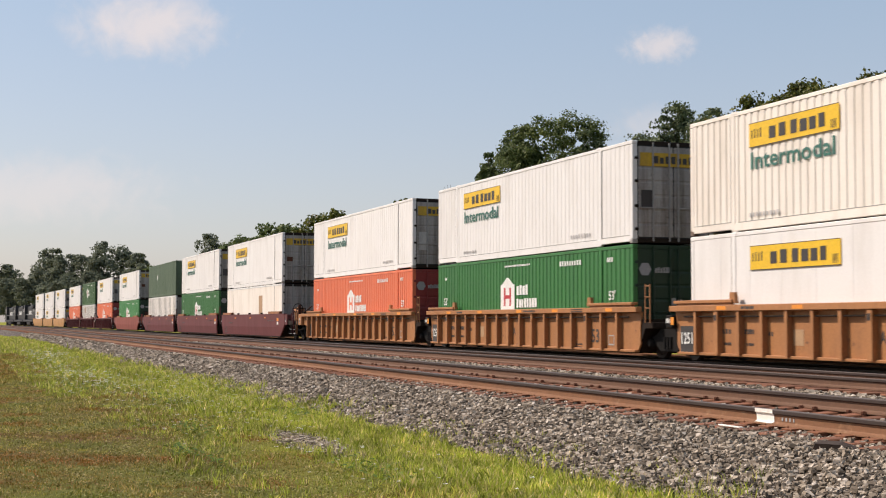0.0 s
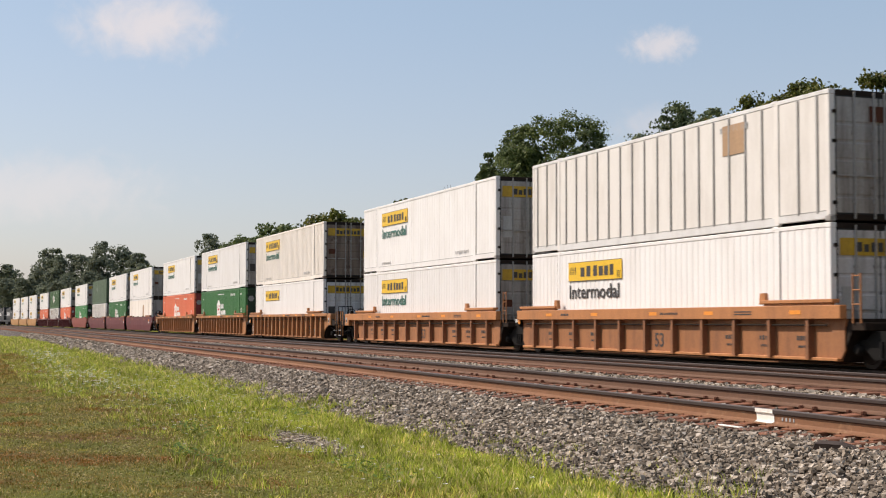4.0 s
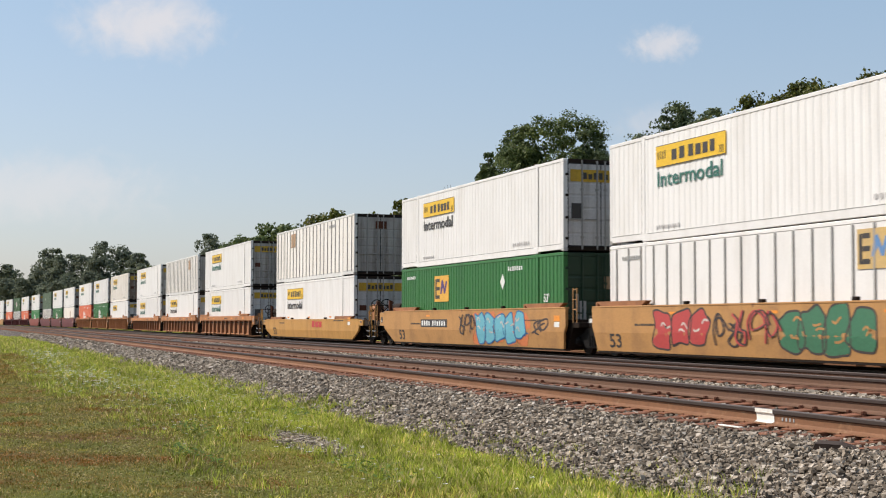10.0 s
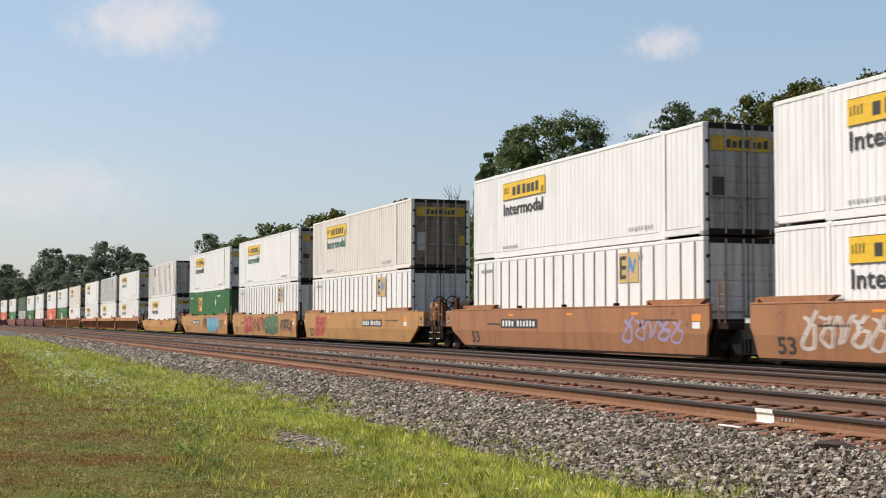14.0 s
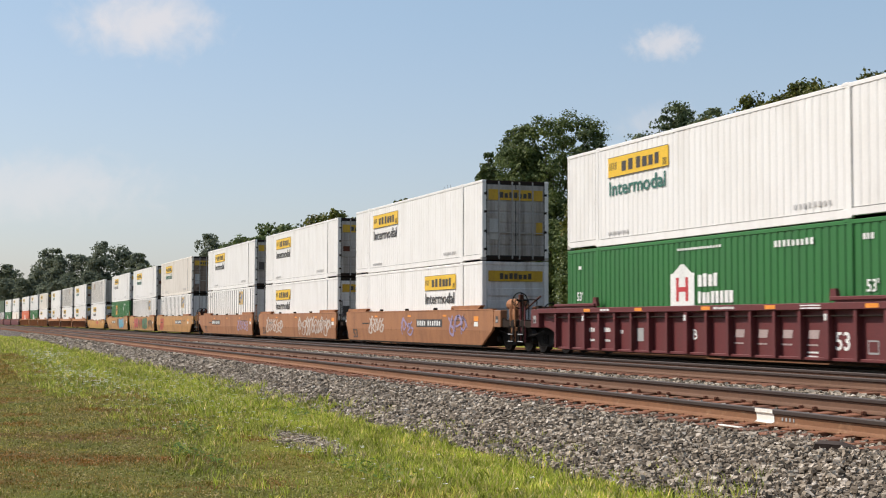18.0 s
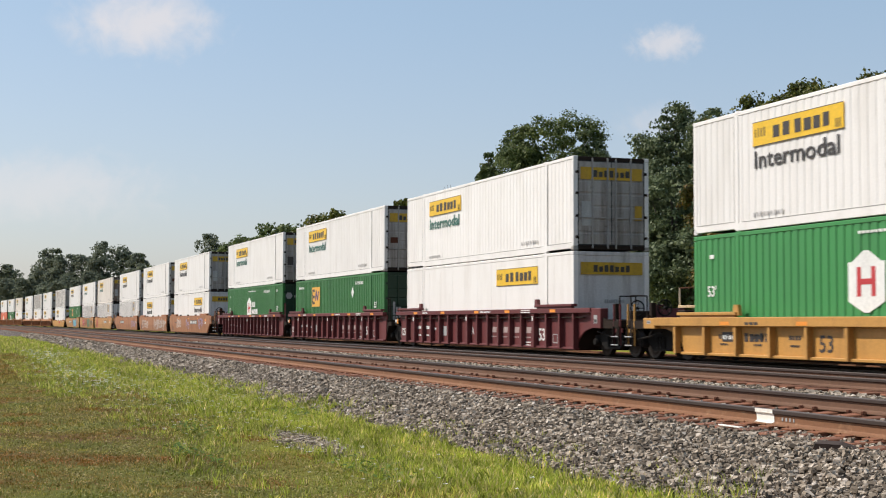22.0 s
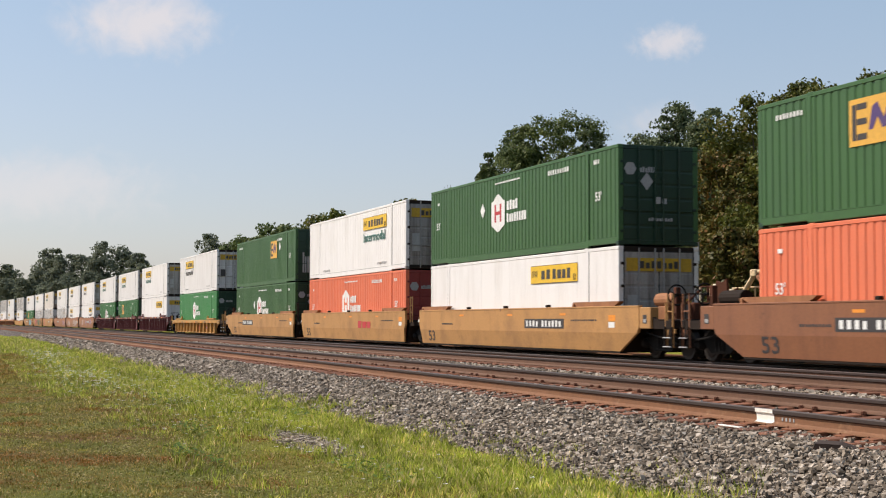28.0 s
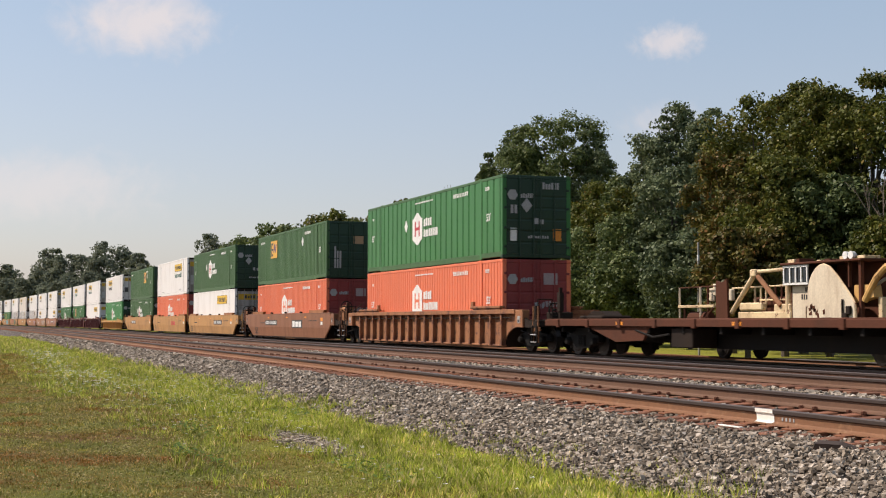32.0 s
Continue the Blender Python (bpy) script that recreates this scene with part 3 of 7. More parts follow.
def container(livery, seed, shift=0.0, ink="mark_green", word=True, square_at=None, tan_at=-4.0):
    """A 53-foot container; its base is at z = 0 and its doors face +x."""
    sheet, side_c, rail_c, door_c = LIVERY[livery]
    c = thing("shipping_container", LABELS[livery], "container", "containers on the train")
    white = door_c in ("dirty_white", "brown_door")
    if white and seed in PALE_DOORS:
        door_c = "pale_door"
    blank = seed in BLANK_ENDS
    S = lambda key, fn: shared(("container", key), fn)
    y = -HY
    flip = pose(0, 0, 0, 0, 0, 180)
    wall = S("sheet_" + sheet, lambda: side_sheet(sheet))
    part("side_panel", wall, side_c, c)
    part("side_panel", wall, side_c, c, at=flip)
    top_rail = S("top_rail", lambda: Build().cbox(-HX + 0.1, HX - 0.1, -HY, -HY + 0.09, CH - 0.10, CH, 0.012))
    low_rail = S("low_rail", lambda: Build().cbox(-6.1, 6.1, -HY - 0.002, -HY + 0.10, 0.0, 0.20, 0.012))
    end_rail = S("end_rail", lambda: Build().cbox(6.1, HX - 0.1, -HY, -HY + 0.10, 0.05, 0.22, 0.012))
    post = S("corner_post", lambda: Build().cbox(HX - 0.16, HX, -HY, -HY + 0.16, 0.12, CH - 0.12, 0.015))
    mid = S("lift_post", lambda: Build().cbox(5.94, 6.12, -HY - 0.004, -HY + 0.08, 0.02, CH, 0.01))
    cast = S("corner_fitting", lambda: Build().cbox(HX - 0.178, HX + 0.004, -HY - 0.004, -HY + 0.162, 0.0, 0.118, 0.014))
    lift = S("lift_fitting", lambda: Build().cbox(5.86, 6.06, -HY - 0.008, -HY + 0.15, CH - 0.06, CH + 0.02, 0.012))
    for m in (None, flip):
        part("top_rail", top_rail, rail_c, c, at=m)
        part("bottom_rail", low_rail, rail_c, c, at=m)
        for mirror in (0, 1):
            mm = (m or Matrix()) @ (Matrix.Diagonal((-1, 1, 1, 1)) if mirror else Matrix())
            part("corner_post", post, side_c, c, at=mm)
            part("lift_post", mid, side_c, c, at=mm)
            part("bottom_rail", end_rail, rail_c, c, at=mm)
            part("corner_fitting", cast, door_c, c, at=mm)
            part("corner_fitting", cast, rail_c, c, at=mm @ Matrix.Translation((0, 0, CH - 0.118)))
            part("lift_fitting", lift, rail_c, c, at=mm)
    if sheet == "post":
        rib = S("side_post", lambda: Build().cbox(-0.032, 0.032, -HY - 0.016, -HY + 0.02, 0.18, CH - 0.11, 0.006))
        for k in range(22):
            xx = -HX + 0.42 + k * 0.728
            if abs(abs(xx) - 5.98) > 0.22:
                part("side_post", rib, "seam_grey", c, at=Matrix.Translation((xx, 0, 0)))
    roof = S("roof", lambda: Build().cbox(-HX + 0.06, HX - 0.06, -HY + 0.05, HY - 0.05, CH - 0.05, CH - 0.015, 0.01))
    part("roof", roof, side_c, c)
    part("floor", S("floor", lambda: Build().box(-HX + 0.1, HX - 0.1, -HY + 0.1, HY - 0.1, 0.08, 0.14)), "dark_steel", c)
    seam = S("seam", lambda: Build().box(-5.8, 5.8, -HY - 0.0035, -HY + 0.02, 0.203, 0.216).box(-HX + 0.16, -6.14, -HY - 0.0015, -HY + 0.02, 0.222, 0.236).box(6.14, HX - 0.16, -HY - 0.0015, -HY + 0.02, 0.222, 0.236))
    edge = S("edge_seam", lambda: Build().box(-6.14, -6.125, -HY - 0.0055, -HY + 0.02, 0.22, CH - 0.1).box(6.125, 6.14, -HY - 0.0055, -HY + 0.02, 0.22, CH - 0.1))
    part("seam", seam, "seam_grey" if white else rail_c, c)
    part("seam", edge, "seam_pale" if white else rail_c, c)
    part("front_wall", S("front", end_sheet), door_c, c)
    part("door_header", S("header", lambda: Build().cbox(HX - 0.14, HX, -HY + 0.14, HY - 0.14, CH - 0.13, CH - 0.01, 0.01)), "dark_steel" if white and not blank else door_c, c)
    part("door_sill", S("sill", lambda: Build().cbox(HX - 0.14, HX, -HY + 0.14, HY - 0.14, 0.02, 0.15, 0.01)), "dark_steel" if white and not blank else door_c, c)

    def door_leaf():
        pts = [(HX - 0.06, 0.155), (HX - 0.005, 0.155)]
        for z in (0.55, 0.95, 1.35, 1.75, 2.15):
            pts += [(HX - 0.005, z - 0.05), (HX - 0.018, z - 0.02), (HX - 0.018, z + 0.02), (HX - 0.005, z + 0.05)]
        return Build().prism(pts + [(HX - 0.005, CH - 0.135), (HX - 0.06, CH - 0.135)], 0.006, HY - 0.165)
    leaf = S("door", door_leaf)
    rod = S("lock_rod", lambda: Build().tube((HX + 0.03, 0, 0.06), (HX + 0.03, 0, CH - 0.05), 0.027, 6).box(HX, HX + 0.045, -0.05, 0.05, 0.40, 0.47).box(HX, HX + 0.045, -0.05, 0.05, 1.9, 1.97))
    bar = S("door_handle", lambda: Build().cbox(HX + 0.02, HX + 0.045, -0.02, 0.42, 0.98, 1.02, 0.006))
    hinge = S("hinge", lambda: Build().cbox(HX - 0.01, HX + 0.03, HY - 0.18, HY - 0.07, -0.04, 0.04, 0.008))
    steel = "seam_grey" if white else door_c
    if white and not blank:
        def lines():
            b = Build()
            for yy in (-HY + 0.15, -0.012, HY - 0.18):
                b.box(HX - 0.05, HX - 0.001, yy, yy + 0.03, 0.15, CH - 0.13)
            return b.box(HX - 0.05, HX - 0.001, -HY + 0.16, HY - 0.16, 0.15, 0.185).box(HX - 0.05, HX - 0.001, -HY + 0.16, HY - 0.16, CH - 0.165, CH - 0.13)
        part("door_gasket", S("gasket", lines), "gasket", c)
    if blank:
        def ribbed():
            b = Build().box(HX - 0.06, HX - 0.02, -HY + 0.15, HY - 0.15, 0.14, CH - 0.12)
            for k in range(4 if seed == 45 else 0):
                b.cbox(HX - 0.03, HX + 0.012, -HY + 0.2, HY - 0.2, 0.3 + k * 0.45, 0.58 + k * 0.45, 0.012)
            return b
        part("end_wall", S(("end_wall", seed), ribbed), door_c, c, "plain white end wall")
    for s in (1, -1) if not blank else ():
        flipy = Matrix.Diagonal((1, s, 1, 1))
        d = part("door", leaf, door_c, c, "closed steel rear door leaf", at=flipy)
        for yy in (0.14, 0.66):
            part("lock_rod", rod, steel, d, at=Matrix.Translation((0, yy, 0)))
            part("door_handle", bar, steel, d, at=Matrix.Translation((0, yy, 0)))
        for zz in (0.4, 1.05, 1.75, 2.4):
            part("hinge", hinge, "dark_steel" if white else door_c, d, at=Matrix.Translation((0, 0, zz)))
    # side and end markings
    yy = y + (0.0 if sheet != "flat" else 0.010)
    if livery.startswith("parcel") and livery != "parcel_plain":
        p = part("name_panel", S(("panel", shift), lambda: Build().plate(-5.28 + shift, -1.74 + shift, 1.95, 2.53, yy, 0.01)), "yellow", c, "yellow name panel")
        def bars():
            b = letters(-4.42 + shift, -3.62 + shift, 2.08, 2.39, 2, 3, yy - 0.011, 0.66)
            q = letters(-3.55 + shift, -2.12 + shift, 2.08, 2.39, 4, 9, yy - 0.011, 0.72)
            b.add(q.v, q.f)
            for q in (letters(-5.17 + shift, -4.68 + shift, 2.16, 2.38, 4, 4, yy - 0.011, 0.35), letters(-2.02 + shift, -1.80 + shift, 2.00, 2.20, 3, 5, yy - 0.011, 0.35)):
                b.add(q.v, q.f)
            b.plate(-5.28 + shift, -1.74 + shift, 2.515, 2.53, yy - 0.01, 0.003)
            return b.plate(-5.28 + shift, -1.74 + shift, 1.95, 1.965, yy - 0.01, 0.003)
        part("lettering", S(("panel_bars", shift), bars), "mark_dark", p, "dark lettering bars")
        if word:
            part("word", text_mesh("Intermodal", 0.42, 3.32), ink, c, "large lettering on the side", at=Matrix.Translation((-5.22 + shift, yy - 0.006, 1.42)))
        part("serial_mark", S("numbers", lambda: letters(-5.3, -4.0, 0.30, 0.40, 9, 7, yy, 0.5)), "mark_faint", c)
        part("serial_mark", S("numbers2", lambda: letters(4.0, 5.5, 0.34, 0.46, 8, 8, yy, 0.5)), "mark_faint", c)
        e = part("end_panel", S("end_panel", lambda: Build().box(HX - 0.004, HX + 0.012, -HY + 0.24, HY - 0.24, 2.18, 2.56)), "grimy_yellow", c, "grimy yellow door name panel, shade put into its colour")
        part("lettering", S("end_bars", lambda: end_letters(-0.62, 0.66, 2.26, 2.47, 7, 11, HX + 0.013)), "mark_dark", e)
        if blank:
            part("end_lettering", S("blank_line", lambda: end_letters(-0.25, 0.45, 1.32, 1.42, 9, 61, HX - 0.012)), "mark_grey", c)
            return c
        part("warning_sticker", S(("sticker", seed % 2), lambda: Build().box(HX, HX + 0.012, 0.80, 1.05, 0.95 + 0.3 * (seed % 2), 1.4)), "grimy_yellow", c)
        part("data_plate", S(("data", seed % 3), lambda: Build().box(HX, HX + 0.012, -1.02, -0.62, 1.25 - 0.25 * (seed % 3), 1.5)), ("rust", "mark_dark", "silver")[seed % 3], c)
    if livery.startswith("hub"):
        up = 0.0 if shift == 0 else shift
        z0, z1 = (0.92, 2.22)
        h = part("emblem", S(("hex", up), lambda: hexagon(-1.66, -0.44, z0, z1, y, 0.24)), "mark_white", c, "white hexagonal emblem")
        part("emblem_bars", S(("hexh", up), lambda: letter_h(-1.36, -0.74, z0 + 0.34, z1 - 0.34, y)), "orange" if livery == "hub_orange" else "mark_red", h)
        part("lettering", S("hubwords", lambda: letters(-0.25, 0.75, 1.62, 1.95, 4, 21, y, 0.72)), "mark_white", c)
        part("lettering", S("hubwords2", lambda: letters(-0.25, 1.45, 1.20, 1.50, 8, 22, y, 0.74)), "mark_white", c)
        part("size_mark", text_mesh("53'", 0.28, 0.40), "mark_white", c, at=Matrix.Translation((6.6, y - 0.006, 1.35)))
        part("size_mark", text_mesh("53'", 0.28, 0.40), "mark_white", c, at=Matrix.Translation((-7.4, y - 0.006, 1.35)))
        part("serial_mark", S("hubnum", lambda: letters(3.2, 4.8, 2.45, 2.60, 9, 23, y, 0.6)), "mark_white", c)
        part("serial_mark", S("hubnum2", lambda: letters(-1.3, 0.9, 2.58, 2.64, 16, 24, y, 0.7)), "mark_white", c)
        part("serial_mark", S("hubnum3", lambda: letters(6.5, 6.9, 2.45, 2.58, 3, 25, y, 0.6).plate(-7.3, -7.1, 2.3, 2.4, y)), "mark_white", c)
        ring = S("end_hex", lambda: Build().add([(HX + 0.016, -0.92 + 0.2 * math.cos(k * math.pi / 3), 2.2 + 0.2 * math.sin(k * math.pi / 3)) for k in range(6)], [(0, 1, 2, 3, 4, 5)]))
        part("end_emblem", ring, "mark_grey", c)
        part("end_lettering", S("endhub", lambda: end_letters(-0.62, -0.1, 2.1, 2.26, 6, 27)), "mark_grey", c)
        part("end_lettering", S("endhub2", lambda: end_letters(-0.1, 0.3, 1.2, 1.4, 2, 28)), "mark_grey", c)
        part("end_lettering", S("endhub3", lambda: end_letters(-0.35, 0.45, 0.7, 0.8, 9, 29)), "mark_grey", c)
    if livery in ("hub_wide", "hub_dark", "olive"):
        part("hazard_diamond", S("dia2", lambda: diamond(-2.5, 1.75, 0.22, y)), "mark_white", c)
        part("end_diamond", S("enddia", lambda: Build().add([(HX + 0.02, -0.39, 2.10), (HX + 0.02, -0.60, 1.84), (HX + 0.02, -0.39, 1.58), (HX + 0.02, -0.18, 1.84)], [(0, 1, 2, 3)])), "mark_grey", c)
    if livery == "hub_wide":
        part("orange_label", S("end_orange", lambda: Build().box(HX, HX + 0.012, 0.62, 0.92, 0.62, 1.04)), "sticker_orange", c)
        part("white_label", S("end_white", lambda: Build().box(HX, HX + 0.012, -1.0, -0.76, 0.60, 1.05)), "mark_white", c)
        part("end_lettering", S("end_big", lambda: end_letters(0.2, 0.85, 2.42, 2.66, 6, 51)), "mark_grey", c)
        part("size_mark", S("end_size", lambda: end_letters(-1.0, -0.72, 1.55, 1.85, 2, 52)), "mark_grey", c)
    if livery == "hub_orange":
        part("white_label", S("end_plate", lambda: Build().box(HX, HX + 0.012, 0.25, 0.78, 2.02, 2.42)), "mark_faded", c, "faded data panel")
        part("end_lettering", S("end_low", lambda: end_letters(0.2, 1.0, 1.25, 1.45, 7, 53)), "mark_faded", c)
    if livery in ("square", "square_dark", "post_square"):
        x0 = square_at if square_at is not None else -4.55
        w, z0 = (1.60, 1.50) if livery != "post_square" else (1.16, 1.83)
        h = 1.0 if livery != "post_square" else 0.84
        e = part("emblem", S(("emp", x0, w), lambda: Build().plate(x0, x0 + w, z0, z0 + h, y, 0.008)), "emblem_gold" if livery != "post_square" else "faded_yellow", c, "golden square emblem")
        def dark():
            q = w / 1.6
            b = Build()
            b.plate(x0 + 0.10 * q, x0 + 0.24 * q, z0 + 0.12 * h, z0 + 0.88 * h, y - 0.009)
            for k in (0.12, 0.44, 0.76):
                b.plate(x0 + 0.26 * q, x0 + 0.60 * q, z0 + k * h, z0 + (k + 0.13) * h, y - 0.009)
            return b
        part("lettering", S(("emp_e", x0, w), dark), "mark_dark", e)
        def tint():
            q = w / 1.6
            b = Build().prism([(x0 + 0.66 * q, z0 + 0.3 * h), (x0 + 0.80 * q, z0 + 0.3 * h), (x0 + 0.95 * q, z0 + 0.55 * h), (x0 + 1.10 * q, z0 + 0.3 * h), (x0 + 1.22 * q, z0 + 0.3 * h),
                               (x0 + 1.45 * q, z0 + 0.75 * h), (x0 + 1.30 * q, z0 + 0.80 * h), (x0 + 1.16 * q, z0 + 0.5 * h), (x0 + 0.95 * q, z0 + 0.85 * h), (x0 + 0.78 * q, z0 + 0.78 * h)], y - 0.013, y - 0.009)
            return b
        part("lettering", S(("emp_m", x0, w), tint), "mark_violet" if livery != "post_square" else "mark_blue", e)
        part("serial_mark", S("empnum", lambda: letters(-7.3, -6.2, 2.45, 2.57, 8, 41, y, 0.6)), "mark_white" if livery != "post_square" else "mark_grey", c)
        part("serial_mark", S("empnum2", lambda: letters(3.6, 4.9, 2.45, 2.60, 7, 42, y, 0.6)), "mark_white" if livery != "post_square" else "mark_grey", c)
        if livery != "post_square":
            part("hazard_diamond", S(("dia", x0 > 0), lambda: diamond(3.1 if x0 < 0 else 4.3, 2.1, 0.22, y)), "mark_white", c)
            part("size_mark", text_mesh("53'", 0.28, 0.40), "mark_white", c, at=Matrix.Translation((6.6, y - 0.006, 1.35)))
            part("end_emblem", S("endemp", lambda: Build().box(HX, HX + 0.012, 0.1, 0.65, 1.75, 2.15)), "tan_patch", c)
            part("end_lettering", S("endemp2", lambda: end_letters(-0.9, -0.5, 0.5, 1.6, 3, 44)), "mark_grey", c)
    if livery == "post_grey":
        part("faded_patch", S(("patch", tan_at), lambda: Build().plate(tan_at - 0.5, tan_at + 0.5, 1.88, 2.62, y, 0.006)), "tan_patch", c, "tan faded emblem patch")
        part("data_plate", S("datag", lambda: Build().box(HX, HX + 0.012, -0.25, 0.3, 2.2, 2.55)), "rust", c)
        part("serial_mark", S("empnum3", lambda: letters(3.6, 4.9, 2.45, 2.60, 7, 43, y, 0.6)), "mark_grey", c)
    if livery == "parcel_plain":
        part("rust_patch", S("plainrust", lambda: Build().plate(1.9, 2.9, 0.9, 2.3, yy - 0.002, 0.003)), "tan_patch", c)
    return c


# ---- railway cars ----
SY = -1.545     # outer face of a well car's side


def wheelset():
    b = Build()
    for s in (-1, 1):
        b.ring((0, 0), s * 0.66, s * 0.80, [(0, 0.44), (0.2, 0.44), (0.25, 0.42), (1, 0.415)], 20)
        b.ring((0, 0), s * 0.795, s * 0.83, [(0, 0.33), (0.5, 0.31), (1, 0.16)], 16)
    return b.ring((0, 0), -1.0, 1.0, [(0, 0.08), (1, 0.08)], 10)


def side_frame(s):
    """Cast side frame with its pedestal humps and the bolster opening."""
    poly = [(-1.16, 0.42), (-1.10, 0.62), (-0.70, 0.66), (-0.42, 0.84), (0.42, 0.84), (0.70, 0.66), (1.10, 0.62), (1.16, 0.42),
            (0.98, 0.40), (0.76, 0.46), (0.45, 0.24), (-0.45, 0.24), (-0.76, 0.46), (-0.98, 0.40)]
    b = Build().prism(poly, s * 1.0 - 0.07, s * 1.0 + 0.07)
    for x in (-0.89, 0.89):
        b.ring((x, 0.44), s * 1.03, s * 1.20, [(0, 0.14), (0.6, 0.13), (1, 0.09)], 12)
    for x in (-0.16, 0.0, 0.16):
        b.tube((x, s * 1.08, 0.30), (x, s * 1.08, 0.62), 0.055, 8)
    return b


def truck(parent, x):
    """Two-axle truck under a car, standing on the rails."""
    t = part("truck", shared("bolster", lambda: Build().cbox(-0.2, 0.2, -0.95, 0.95, 0.42, 0.80, 0.03).cbox(-0.5, 0.5, -0.3, 0.3, 0.5, 0.86, 0.03)), "black_steel", parent, "grimy two-axle truck", at=Matrix.Translation((x, 0, 0)))
    for dx in (-0.89, 0.89):
        part("wheelset", shared("wheelset", wheelset), "wheel", t, at=Matrix.Translation((dx, 0, 0.44)))
    for s in (-1, 1):
        part("side_frame", shared(("side_frame", s), lambda: side_frame(s)), "black_steel", t)
        for dx in (-1.33, 1.33):
            part("brake_shoe", shared(("brake", s), lambda: Build().cbox(-0.03, 0.03, s * 0.62, s * 0.82, 0.2, 0.55, 0.01)), "black_steel", t, at=Matrix.Translation((dx, 0, 0)))
    return t


def coupler(parent, s, xe):
    b = Build().cbox(min(xe - s * 0.75, xe), max(xe - s * 0.75, xe), -0.10, 0.10, 0.70, 0.92, 0.02)
    b.cbox(min(xe - s * 0.12, xe + s * 0.16), max(xe - s * 0.12, xe + s * 0.16), -0.17, 0.17, 0.62, 1.0, 0.04)
    part("coupler", b, "dark_steel", parent, "knuckle coupler")


def ladder(parent, x, y, z0, z1, material, rungs=4):
    b = Build()
    for dx in (-0.2, 0.2):
        b.tube((x + dx, y, z0), (x + dx, y, z1), 0.018, 6)
    for i in range(rungs):
        z = z0 + (i + 0.3) * (z1 - z0) / rungs
        b.tube((x - 0.2, y, z), (x + 0.2, y, z), 0.014, 6)
    part("ladder", b, material, parent, "narrow grab-iron ladder")


def hand_wheel(x, y, z, r=0.27):
    """Spoked brake wheel that faces along the track."""
    b = Build()
    rim = [(x, y + r * math.cos(a), z + r * math.sin(a)) for a in np.linspace(0, 2 * math.pi, 15)]
    for p, q in zip(rim, rim[1:]):
        b.tube(p, q, 0.022, 6)
    for p in rim[:14:3]:
        b.tube((x - 0.03, y, z), p, 0.014, 5)
    return b.tube((x - 0.14, y, z), (x + 0.04, y, z), 0.04, 8)


